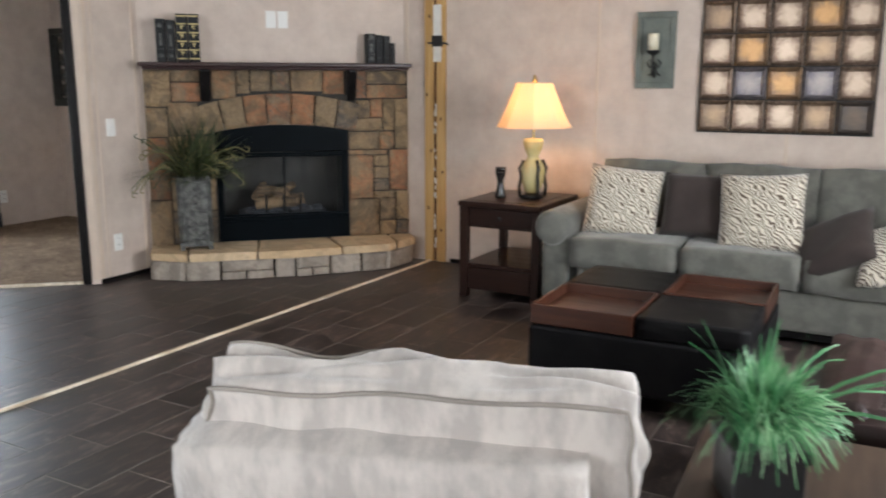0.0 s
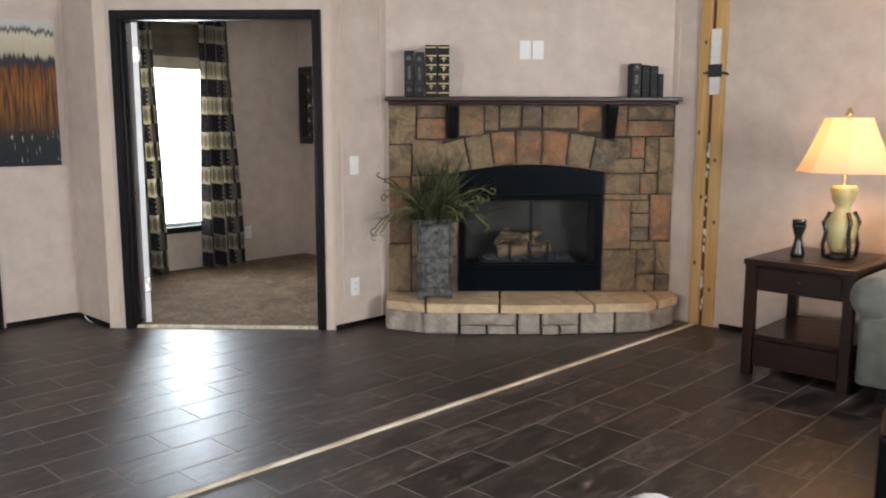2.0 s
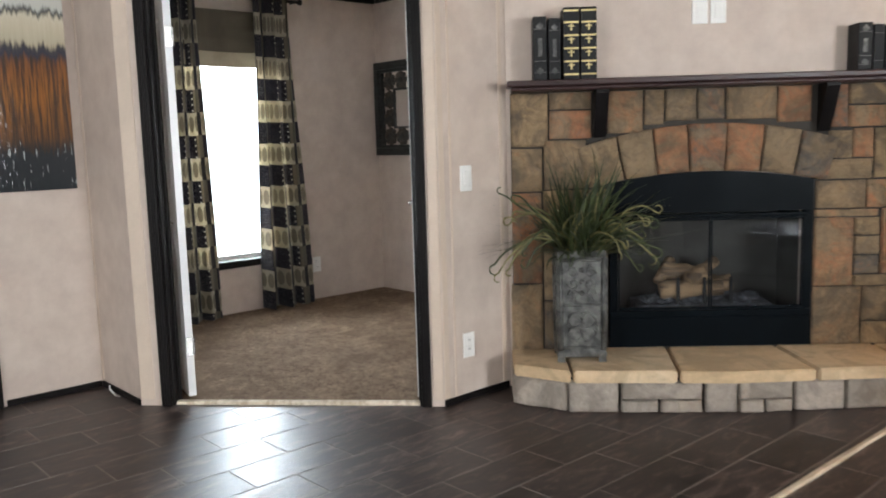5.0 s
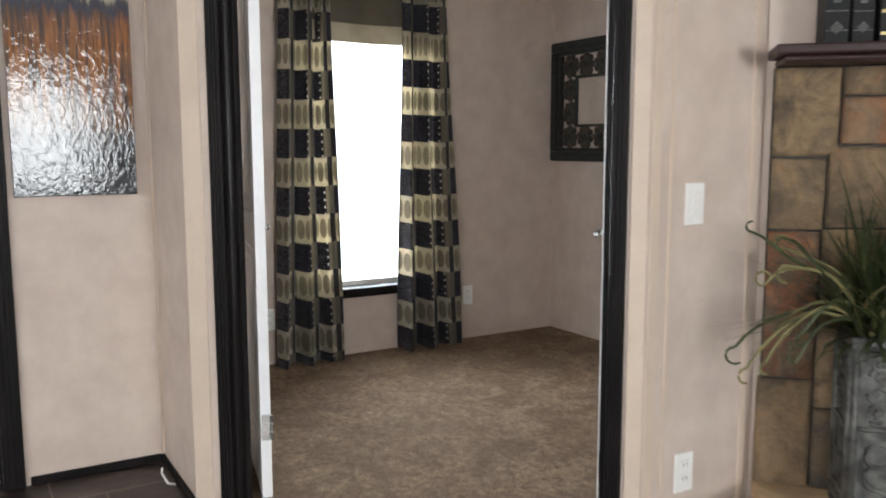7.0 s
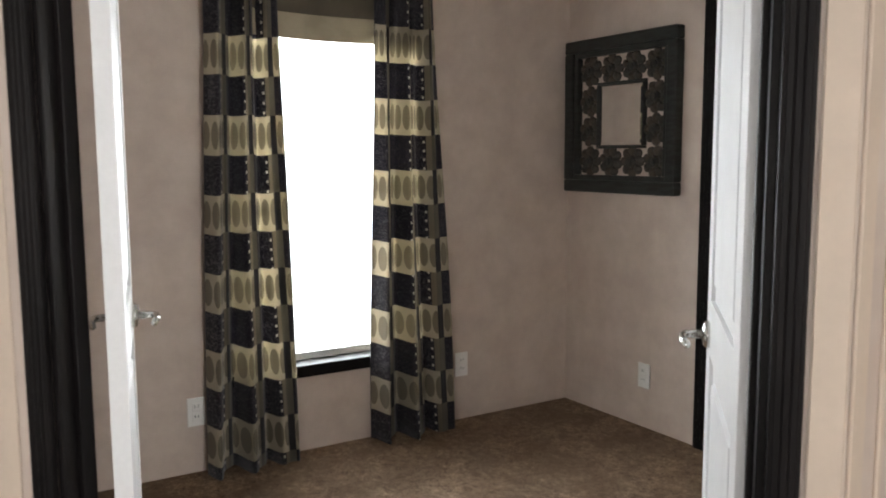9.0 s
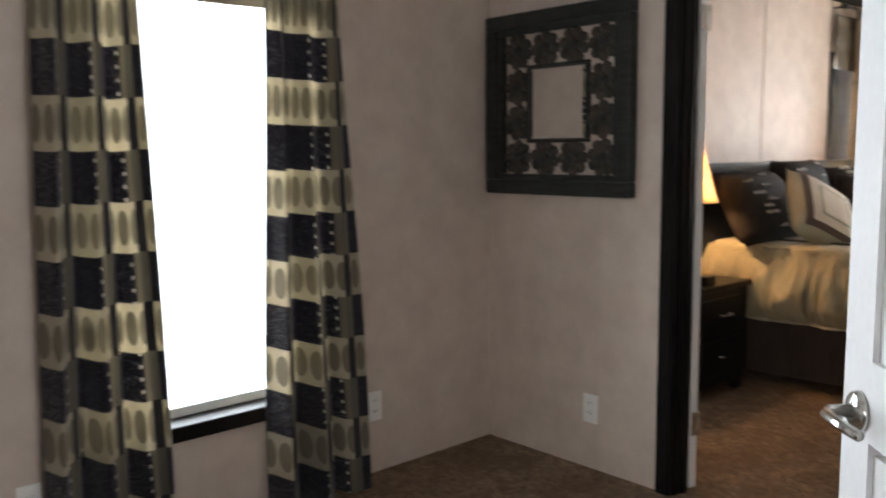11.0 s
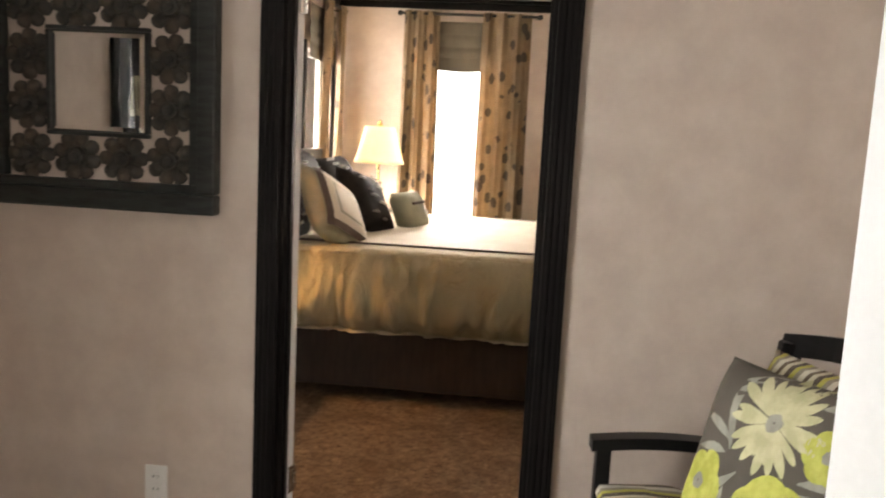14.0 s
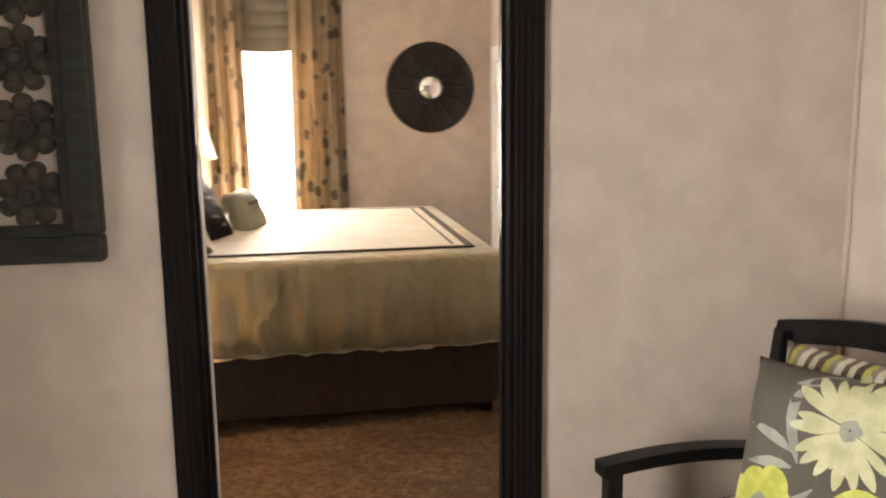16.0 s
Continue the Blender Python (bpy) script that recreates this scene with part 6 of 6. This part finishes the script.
mir = thing("framed_mirror", m_end @ pose(0.405, -0.001, 1.505), "square mirror in a dark carved rosette frame", "mirror")
H2 = 0.375
for x0, z0, x1, z1 in ((-H2, -H2, H2, -H2 + 0.06), (-H2, H2 - 0.06, H2, H2), (-H2, -H2 + 0.0605, -H2 + 0.06, H2 - 0.0605), (H2 - 0.06, -H2 + 0.0605, H2, H2 - 0.0605)):
    part("frame_rail", box((x0, -0.052, z0), (x1, 0, z1), 0.008), "frame_wood", mir)
for x0, z0, x1, z1 in ((-0.315, -0.315, 0.315, -0.29), (-0.315, 0.29, 0.315, 0.315), (-0.315, -0.2895, -0.29, 0.2895), (0.29, -0.2895, 0.315, 0.2895)):
    part("inner_rail", box((x0, -0.038, z0), (x1, -0.002, z1), 0.004), "frame_wood", mir)
for x0, z0, x1, z1 in ((-0.16, -0.16, 0.16, -0.148), (-0.16, 0.148, 0.16, 0.16), (-0.16, -0.1475, -0.148, 0.1475), (0.148, -0.1475, 0.16, 0.1475)):
    part("glass_rim", box((x0, -0.028, z0), (x1, -0.002, z1), 0.003), "frame_wood", mir)
gl = bmesh.new()
o = [gl.verts.new((sx * 0.148, -0.014, sz * 0.148)) for sx, sz in ((-1, -1), (1, -1), (1, 1), (-1, 1))]
i_ = [gl.verts.new((sx * 0.130, -0.018, sz * 0.130)) for sx, sz in ((-1, -1), (1, -1), (1, 1), (-1, 1))]
rr_ = [gl.verts.new((v.co.x, -0.003, v.co.z)) for v in o]
gl.faces.new(i_), gl.faces.new(rr_[::-1])
for k in range(4):
    gl.faces.new((o[k], o[(k + 1) % 4], i_[(k + 1) % 4], i_[k])), gl.faces.new((rr_[k], rr_[(k + 1) % 4], o[(k + 1) % 4], o[k]))
part("bevelled_glass", gl, "mirror", mir, "bevelled mirror glass")
ros = None
for r in range(4):
    for c in range(4):
        if r in (1, 2) and c in (1, 2):
            continue
        x, z = -0.222 + 0.148 * c, -0.222 + 0.148 * r
        if ros is None:
            ros = part("rosette", rosette(0.0755), "rosette", mir, m=pose(x, -0.002, z))
        else:
            q = new("rosette", ros.data)
            q.parent, q.matrix_basis = mir, pose(x, -0.002, z, 0, 15 * ((r + c) % 2), 0)


def den_chair():
    """Black-framed armchair: faces +y locally; curved top rail, arms on posts, striped seat."""
    ob = thing("armchair", pose(-5.435, 5.20, 0.012, 0, 0, 95), "black wood-framed armchair with striped seat beside the door", "armchair")
    w = 0.30
    for x in (-w, w):
        part("front_leg", box((x - 0.02, 0.28, 0), (x + 0.02, 0.32, 0.575), 0.004), "black_wood", ob)
        part("back_leg", moved(box((x - 0.02, -0.03, 0), (x + 0.02, 0.025, 0.90), 0.005), Matrix.Translation((0, -0.06, 0)) @ Matrix.Rotation(radians(7), 4, "X")), "black_wood", ob)
        ab = bmesh.new()
        n = 10
        prev = None
        for k in range(n + 1):
            f = k / n
            y, z = 0.335 - 0.47 * f, 0.578 + 0.022 * math.sin(math.pi * (f * 0.9 + 0.1))
            ring = [ab.verts.new((x + dx, y, z + dz)) for dx, dz in ((-0.026, -0.016), (0.026, -0.016), (0.026, 0.016), (-0.026, 0.016))]
            if prev:
                for i in range(4):
                    ab.faces.new((prev[i], prev[(i + 1) % 4], ring[(i + 1) % 4], ring[i]))
            else:
                ab.faces.new(ring[::-1])
            prev = ring
        ab.faces.new(prev)
        part("arm", ab, "black_wood", ob)
        part("side_rail", box((x - 0.016, -0.06, 0.34), (x + 0.016, 0.279, 0.40), 0.004), "black_wood", ob)
    tr = bmesh.new()
    prev = None
    for k in range(13):
        f = k / 12
        x, yb = -w - 0.025 + (2 * w + 0.05) * f, -0.165 - 0.10 * math.sin(math.pi * f)
        zt = 0.912 + 0.045 * math.sin(math.pi * f)
        ring = [tr.verts.new(p) for p in ((x, yb + 0.016, zt - 0.062), (x, yb + 0.004, zt), (x, yb - 0.02, zt), (x, yb - 0.008, zt - 0.062))]
        if prev:
            for i in range(4):
                tr.faces.new((prev[i], prev[(i + 1) % 4], ring[(i + 1) % 4], ring[i]))
        else:
            tr.faces.new(ring[::-1])
        prev = ring
    tr.faces.new(prev)
    part("top_rail", tr, "black_wood", ob)
    part("back_panel", moved(box((-w + 0.021, -0.02, 0.36), (w - 0.021, 0.012, 0.84), 0.008), Matrix.Translation((0, -0.065, 0)) @ Matrix.Rotation(radians(7), 4, "X")), "taupe_flower", ob, "upholstered back panel")
    for y in (-0.07, 0.285):
        part("cross_rail", box((-w + 0.021, y - 0.012, 0.34), (w - 0.021, y + 0.012, 0.40), 0.004), "black_wood", ob)
    st = cushion(0.57, 0.40, 0.10, 0.25, 0.08)
    uv = st.loops.layers.uv.new("UVMap")
    for f in st.faces:
        for lp in f.loops:
            lp[uv].uv = (lp.vert.co.y / 0.40 + 0.5, lp.vert.co.x / 0.57 + 0.5)
    part("seat", moved(st, Matrix.Translation((0, 0.115, 0.43))), "seat_stripes", ob, "striped seat cushion", smooth=True)
    return ob


den_chair()


def petal_flower(cx, cz, r, count, grow, wide, seed):
    """Petals of a printed flower laid on a pillow's face; grow(x, z) is that face."""
    b = bmesh.new()
    rng = random.Random(seed)
    prof = ((0.12, 0.10), (0.26, 0.45), (0.42, 0.72), (0.58, 0.92), (0.74, 1.0), (0.88, 0.74), (0.97, 0.36), (1.0, 0.05))
    for k in range(count):
        a = 2 * math.pi * k / count + rng.uniform(-0.06, 0.06)
        rr = r * rng.uniform(0.85, 1.08)
        c, s = math.cos(a), math.sin(a)
        prev = None
        for x, wd in prof:
            row = []
            for y in (-wide * wd, -wide * wd * 0.4, wide * wd * 0.4, wide * wd):
                px2, pz2 = cx + rr * (x * c - y * s), cz + rr * (x * s + y * c)
                row.append(b.verts.new((px2, grow(px2, pz2), pz2)))
            if prev:
                for p in range(3):
                    b.faces.new((prev[p], prev[p + 1], row[p + 1], row[p]))
            prev = row
    return b


PW, PT = 0.47, 0.17


def face_y(x, z, lift=0.0016):
    """The front of the flower pillow at x, z, lifted a hair."""
    u, v = x / (PW / 2), z / (PW / 2)
    for _ in range(3):
        pull = 1 - 0.05 * (1 - (u * v) ** 2) * max(abs(u), abs(v)) ** 3
        u, v = max(-1, min(1, x / (PW / 2 * pull))), max(-1, min(1, z / (PW / 2 * pull)))
    full = max(0.0, (1 - u ** 4) * (1 - v ** 4)) ** 0.55
    wr = 0.012 * noise.noise(Vector((u * 2.1 + 7, v * 2.1, 4)))
    return -(PT / 2 * full + wr * full) - lift


def sprig(points, width, seed):
    """A printed stem with narrow leaves along it."""
    b = bmesh.new()
    for k, (x, z, ang, ln) in enumerate(points):
        c, sn = math.cos(radians(ang)), math.sin(radians(ang))
        vs = []
        for f, wd in ((0.0, 0.12), (0.25, 0.8), (0.5, 1.0), (0.75, 0.7), (1.0, 0.0)):
            bend = 0.18 * ln * f * f * (1 if k % 2 else -1)
            vs.append([(x + ln * f * c - (bend + sg * width * wd) * sn, z + ln * f * sn + (bend + sg * width * wd) * c) for sg in (-1, 1)])
        rows = [[b.verts.new((px2, face_y(px2, pz2, 0.0013), pz2)) for px2, pz2 in pair] for pair in vs]
        for p, q in zip(rows, rows[1:]):
            b.faces.new((p[0], p[1], q[1], q[0]))
    return b


fp = thing("flower_pillow", pose(-5.425, 5.065, 0.697, -20, -3, -60), "taupe pillow printed with cream and lime flowers on the chair", "pillow")
part("cover", pillow(PW, PW, PT, n=44, seed=7), "taupe_flower", fp, smooth=True)
part("cream_daisy", petal_flower(0.018, 0.118, 0.125, 19, face_y, 0.10, 1), "petal_cream", fp)
part("cream_daisy", petal_flower(0.018, 0.118, 0.098, 17, lambda x, z: face_y(x, z, 0.0024), 0.085, 15), "petal_cream", fp)
part("daisy_heart", petal_flower(0.018, 0.118, 0.022, 10, lambda x, z: face_y(x, z, 0.0034), 0.4, 2), "petal_grey", fp)
for bx, bz, br, cnt, sd in ((-0.140, -0.065, 0.085, 6, 3), (0.075, -0.095, 0.105, 7, 5), (0.165, 0.09, 0.06, 6, 12), (-0.08, -0.175, 0.055, 6, 16)):
    part("lime_bloom", petal_flower(bx, bz, br, cnt, face_y, 0.45, sd), "petal_lime", fp)
    part("bloom_heart", petal_flower(bx, bz, br * 0.26, 8, lambda x, z: face_y(x, z, 0.003), 0.4, sd + 20), "petal_grey", fp)
part("grey_sprig", sprig([(-0.07, 0.03, 118, 0.13), (-0.085, 0.05, 150, 0.12), (-0.10, 0.08, 95, 0.12), (-0.08, 0.02, 175, 0.11), (-0.03, -0.01, 230, 0.16), (-0.05, -0.05, 255, 0.12)], 0.012, 1), "petal_grey", fp, "pale grey printed leaves")
part("grey_sprig", sprig([(0.12, 0.02, 20, 0.10), (0.13, 0.0, -10, 0.09), (0.02, -0.10, 250, 0.10), (0.0, -0.12, 285, 0.09), (0.11, 0.18, 20, 0.08), (-0.11, 0.19, 10, 0.09)], 0.011, 2), "petal_grey", fp, "pale grey printed leaves")
throw_pillow("striped_pillow", (-5.30, 5.20, 0.795), -14, -66, 0.42, 0.24, 0.12, "stripes", "yellow, brown and cream striped lumbar pillow on the chair", 0, seed=9)

# ---- bedroom things ----
bed = thing("bed", pose(-6.56, 8.36, 0.012), "king bed with sage-gold comforter, cream coverlet and brown skirt", "bed")
hbm = box((-1.11, -1.06, 0.2), (-1.04, 1.06, 1.22), 0.012)
part("headboard", hbm, "black_wood", bed)
part("box_spring", box((-1.03, -0.95, 0.12), (0.98, 0.95, 0.42), 0.02), "skirt", bed)
part("mattress", box((-1.03, -0.96, 0.421), (0.99, 0.96, 0.72), 0.06, 3), "cream_bed", bed)
for x in (-0.98, 0.93):
    for y in (-0.9, 0.9):
        part("leg", box((x - 0.03, y - 0.03, 0), (x + 0.03, y + 0.03, 0.119)), "black_wood", bed)


def skirted(length, z0, z1, amp, waves, flare, seed, n=90, rows=8):
    """A cloth fall round the foot and both sides of the bed. Outline starts at the head."""
    b = bmesh.new()
    L, W, c = 1.0, 0.975, 0.10
    path = []
    for i in range(n + 1):
        f = i / n
        path.append((-1.03 + f * (L - c + 1.03), -W))
    for i in range(1, 9):
        a = -math.pi / 2 + math.pi / 2 * i / 8
        path.append((L - c + c * math.cos(a), -W + c + c * math.sin(a)))
    for i in range(1, n + 1):
        path.append((L, -W + c + (2 * W - 2 * c) * i / n))
    for i in range(1, 9):
        a = math.pi / 2 * i / 8
        path.append((L - c + c * math.cos(a), W - c + c * math.sin(a)))
    for i in range(1, n + 1):
        path.append((L - c - i / n * (L - c + 1.03), W))
    dist, prev, out = 0.0, path[0], []
    for i, p in enumerate(path):
        dist += math.hypot(p[0] - prev[0], p[1] - prev[1])
        prev = p
        q0, q1 = path[max(0, i - 1)], path[min(len(path) - 1, i + 1)]
        tx, ty = q1[0] - q0[0], q1[1] - q0[1]
        ln = math.hypot(tx, ty) or 1
        nx, ny = ty / ln, -tx / ln
        col = []
        for k in range(rows + 1):
            f = k / rows
            wv = math.sin(dist * waves + seed) + 0.6 * math.sin(dist * waves * 2.3 + 1.7 * seed) + 1.2 * noise.noise(Vector((dist * 2.5, f * 1.5, seed)))
            sl = dist + 0.16 * f * noise.noise(Vector((dist * 0.9, 4.4, seed)))
            ridge = 1 - 1.9 * abs(noise.noise(Vector((sl * 7.0, f * 0.8, seed)))) - 0.8 * abs(noise.noise(Vector((sl * 15.0, f * 1.6, seed + 5)))) if flare else 0
            o2 = flare * math.sin(f * math.pi * 0.5) + amp * (0.15 + f) * wv * (0.5 if flare else 1) + (0.035 * math.sin(f * math.pi) if flare else 0) + 0.06 * ridge * math.sin((0.12 + 0.88 * f) * math.pi * 0.72) - (0.05 * max(0, f - 0.8) * 5 if flare else 0)
            zz = z1 + (z0 - z1) * f + (0.018 * noise.noise(Vector((dist * 1.7, 9, seed))) * f if flare else 0)
            col.append(b.verts.new((p[0] + nx * o2, p[1] + ny * o2, zz)))
        out.append(col)
    for a, c2 in zip(out, out[1:]):
        for k in range(rows):
            b.faces.new((a[k], c2[k], c2[k + 1], a[k + 1]))
    return b


cf = skirted(0, 0.385, 0.765, 0.006, 13.0, 0.13, 2.0, n=170, rows=20)
bmesh.ops.solidify(cf, geom=cf.faces[:], thickness=0.02)
tpm = box((-1.03, -0.985, 0.70), (1.01, 0.985, 0.785), 0.045, 3)
merge(cf, tpm)
part("comforter", cf, "bedding", bed, "sage-gold draped comforter", smooth=True)
part("comforter_hem", skirted(0, 0.376, 0.390, 0.004, 7.0, 0.105, 2.0, n=130, rows=2), "cream_bed", bed)
part("bed_skirt", skirted(0, 0.06, 0.43, 0.006, 7.0, 0.0, 5.0), "skirt", bed, "dark brown pleated bed skirt", smooth=True)
part("cream_coverlet", box((-0.80, -0.80, 0.7855), (0.88, 0.80, 0.793), 0.002, 1), "cream_bed", bed, "cream coverlet panel")
bd = bmesh.new()
for x0, y0, x1, y1 in ((-0.80, -0.82, 0.90, -0.797), (-0.80, 0.797, 0.90, 0.82), (0.86, -0.796, 0.90, 0.796)):
    box((x0, y0, 0.786), (x1, y1, 0.7955), 0.002, 1, bd)
part("brown_border", bd, "brown_band", bed, "chocolate brown coverlet border")
bd = bmesh.new()
for x0, y0, x1, y1 in ((0.80, -0.74, 0.812, 0.74),):
    box((x0, y0, 0.7935), (x1, y1, 0.797), 0.001, 1, bd)
part("stitch_band", bd, "brown_band", bed)


def script_pillow(at, rx, rz, w, h, t, seed, label, ry=0):
    ob = throw_pillow("bed_pillow", at, rx, rz, w, h, t, "script", label, ry, "bed pillows", seed)
    rng = random.Random(int(seed * 10))
    ink = bmesh.new()
    for k in range(9):
        x, z, ln = rng.uniform(-w * 0.36, w * 0.2), -h * 0.36 + h * 0.72 * k / 8, rng.uniform(0.05, 0.13)
        for q in range(int(ln / 0.018)):
            xx = x + q * 0.018
            u, v = min(1, abs(xx) / (w / 2)), min(1, abs(z) / (h / 2))
            y = -(t / 2 * max(0.0, (1 - u ** 4) * (1 - v ** 4)) ** 0.55 + 0.012)
            box((xx, y - 0.001, z), (xx + 0.012, y + 0.008, z + rng.choice((0.008, 0.016))), bm=ink)
    tagged(part("script_print", ink, "script_ink", ob), "faint pale script print", kind="stuff")
    return ob


script_pillow((-7.36, 7.50, 0.985), -28, 88, 0.62, 0.44, 0.2, 1, "dark brown script-print pillow against the headboard")
script_pillow((-7.38, 8.12, 1.03), -22, 92, 0.62, 0.46, 0.2, 2, "dark brown script-print pillow against the headboard")
script_pillow((-7.33, 8.76, 1.0), -28, 84, 0.62, 0.44, 0.2, 3, "dark brown script-print pillow against the headboard")
bp = throw_pillow("bed_pillow", (-7.07, 7.63, 0.945), -36, 66, 0.46, 0.44, 0.16, "sage", "sage pillow with cream centre and brown border", 26, "bed pillows", 4)
for nm, k0, mt, lift in (("brown_panel", 0.86, "brown_band", 0.004), ("cream_panel", 0.70, "cream_bed", 0.007), ("sage_panel", 0.47, "sage", 0.010), ("cream_centre", 0.41, "cream_bed", 0.013)):
    b = bmesh.new()
    g = 8
    vs = [[None] * (g + 1) for _ in range(g + 1)]
    for i in range(g + 1):
        for k in range(g + 1):
            u, v = (2 * i / g - 1) * k0, (2 * k / g - 1) * k0
            vs[i][k] = b.verts.new((u * 0.23, -(0.085 * max(0.0, (1 - u ** 4) * (1 - v ** 4)) ** 0.55 + 0.006 + lift), v * 0.22))
    for i in range(g):
        for k in range(g):
            b.faces.new((vs[i][k], vs[i + 1][k], vs[i + 1][k + 1], vs[i][k + 1]))
    part(nm, b, mt, bp)
script_pillow((-7.0, 8.15, 0.955), -32, 76, 0.46, 0.42, 0.16, 5, "dark brown script-print square pillow on the bed", 12)
ns = throw_pillow("bed_pillow", (-6.79, 8.50, 0.89), -26, 76, 0.34, 0.27, 0.15, "sage", "small sage pillow with a button band", 0, "bed pillows", 6)
part("band", box((-0.085, -0.089, 0.02), (0.085, -0.066, 0.035), 0.003), "brown_band", ns)


def nightstand(x, y, label):
    ob = thing("nightstand", pose(x, y, 0.012), label, "nightstand", "nightstands")
    part("body", box((-0.24, -0.25, 0.06), (0.17, 0.25, 0.57), 0.006), "black_wood", ob)
    part("top", box((-0.25, -0.265, 0.5705), (0.19, 0.265, 0.60), 0.006), "black_wood", ob)
    for z in (0.12, 0.34):
        dr = part("drawer", box((0.1705, -0.225, z), (0.182, 0.225, z + 0.19), 0.004), "black_wood", ob)
        part("pull", moved(tube([(0, -0.05, 0), (0.02, -0.045, 0), (0.02, 0.045, 0), (0, 0.05, 0)], 0.005, 6), Matrix.Translation((0.182, 0, z + 0.1))), "nickel", dr)
    for x in (-0.2, 0.13):
        for yy in (-0.21, 0.21):
            part("foot", box((x - 0.025, yy - 0.025, 0), (x + 0.025, yy + 0.025, 0.0595)), "black_wood", ob)


nightstand(-7.445, 6.98, "black nightstand beside the bed near the door"), nightstand(-7.24, 9.66, "black nightstand beside the bed near the window")
table_lamp("table_lamp", (-7.50, 6.98, 0.613), "brass", "shade", "lit bedside lamp with a warm cream bell shade", 0.42, 0.70, 0.16, 0.08, 24, False)
table_lamp("table_lamp", (-7.22, 9.62, 0.613), "nickel", "white_shade", "lit bedside lamp with an ivory bell shade", 0.52, 0.80, 0.195, 0.115, 24, False)
ph = thing("small_box", pose(-7.33, 6.86, 0.613), "small dark box on the nightstand", "box")
part("block", box((-0.05, -0.04, 0), (0.05, 0.04, 0.05), 0.004), "black_wood", ph)

curtain_set("bed_back", m_back, [(0.72, 1.00, 0.70, 1.03), (1.34, 1.72, 1.32, 1.74)], 2.33, 0.03, "leafy", "gold curtain panel with brown leaves at the bedroom window", (0.68, 1.78), (0.96, 1.38, 1.885, 2.26, "roman", "roman"), 3, 0.03)
curtain_set("bed_side", m_west, [(6.50, 6.74, 6.50, 6.76), (6.95, 7.13, 6.95, 7.13)], 2.33, 0.03, "leafy", "gold curtain panel with brown leaves at the bedroom window", (6.3, 7.15), (6.3, 7.0, 1.885, 2.26, "roman", "roman"), 2, 0.035)

disc = thing("round_wall_ornament", m_back @ pose(2.375, -0.001, 1.61), "round dark carved wall ornament with mirror centre", "wall ornament")
part("plate", moved(lathe([(0.335, 0.0), (0.34, 0.012), (0.325, 0.028), (0.30, 0.02), (0.12, 0.024), (0.105, 0.034), (0.09, 0.026)], 48), Matrix.Rotation(radians(90), 4, "X")), "bronze", disc)
for k in range(12):
    a = k * math.pi / 6
    part("spoke", tube([(0.11 * math.cos(a), -0.026, 0.11 * math.sin(a)), (0.2 * math.cos(a + 0.08), -0.03, 0.2 * math.sin(a + 0.08)), (0.30 * math.cos(a), -0.026, 0.30 * math.sin(a))], 0.008, 6), "bronze", disc)
part("mirror_centre", moved(lathe([(0.09, 0.024), (0.08, 0.036), (0.05, 0.046), (0.015, 0.05)], 24), Matrix.Rotation(radians(90), 4, "X")), "mirror", disc, smooth=True)

# ---- floor tiles ----
floor = tagged(link("floor", box((-6.66, -3.94, -0.05), (1.19, 5.75, -0.0011)), "grout"), "dark wood-look tile floor with grey grout", "floor", kind="structure")
TW, TL, GAP = 0.225, 0.44, 0.006


def tile_box(bm, x0, y0, x1, y1):
    lo = [bm.verts.new(p) for p in ((x0, y0, -0.003), (x1, y0, -0.003), (x1, y1, -0.003), (x0, y1, -0.003))]
    c = 0.0008
    hi = [bm.verts.new(p) for p in ((x0 + c, y0 + c, 0), (x1 - c, y0 + c, 0), (x1 - c, y1 - c, 0), (x0 + c, y1 - c, 0))]
    bm.faces.new(hi)
    for i in range(4):
        bm.faces.new((lo[i], lo[(i + 1) % 4], hi[(i + 1) % 4], hi[i]))


one = bmesh.new()
tile_box(one, GAP / 2, GAP / 2, TW - GAP / 2, TL - GAP / 2)
tile_me = bpy.data.meshes.new("tile")
one.to_mesh(tile_me)
one.free()
tile_me.materials.append(M["tile"])
rest, made = bmesh.new(), 0
for i in range(-15, 20):
    x = -3.21 + i * TW
    off = (3.235 + 0.17 * i) % TL
    for k in range(-10, 14):
        y = off + k * TL
        x0, x1, y0, y1 = max(x, -6.60), min(x + TW, 1.08), max(y, -3.85), min(y + TL, 5.70)
        if x1 - x0 < 0.02 or y1 - y0 < 0.02:
            continue
        behind = (x + TW / 2 - DA[0]) * -0.667 + (y + TL / 2 - DA[1]) * 0.745 > 0.3 or (x + TW / 2 - FA[0]) * -0.7071 + (y + TL / 2 - FA[1]) * 0.7071 > 0.2
        if behind:
            continue
        whole = x >= -6.60 and x + TW <= 1.08 and y + TL <= 5.70 and y >= -3.85
        if whole and -5.9 < x < -0.9 and 1.15 < y and made < 300:
            t = new("tile", tile_me)
            t.parent, t.location = floor, (x, y, 0)
            made += 1
        else:
            tile_box(rest, x0 + GAP / 2, y0 + GAP / 2, x1 - GAP / 2, y1 - GAP / 2)
part("far_tiles", rest, "tile", floor)["kind"] = "stuff"
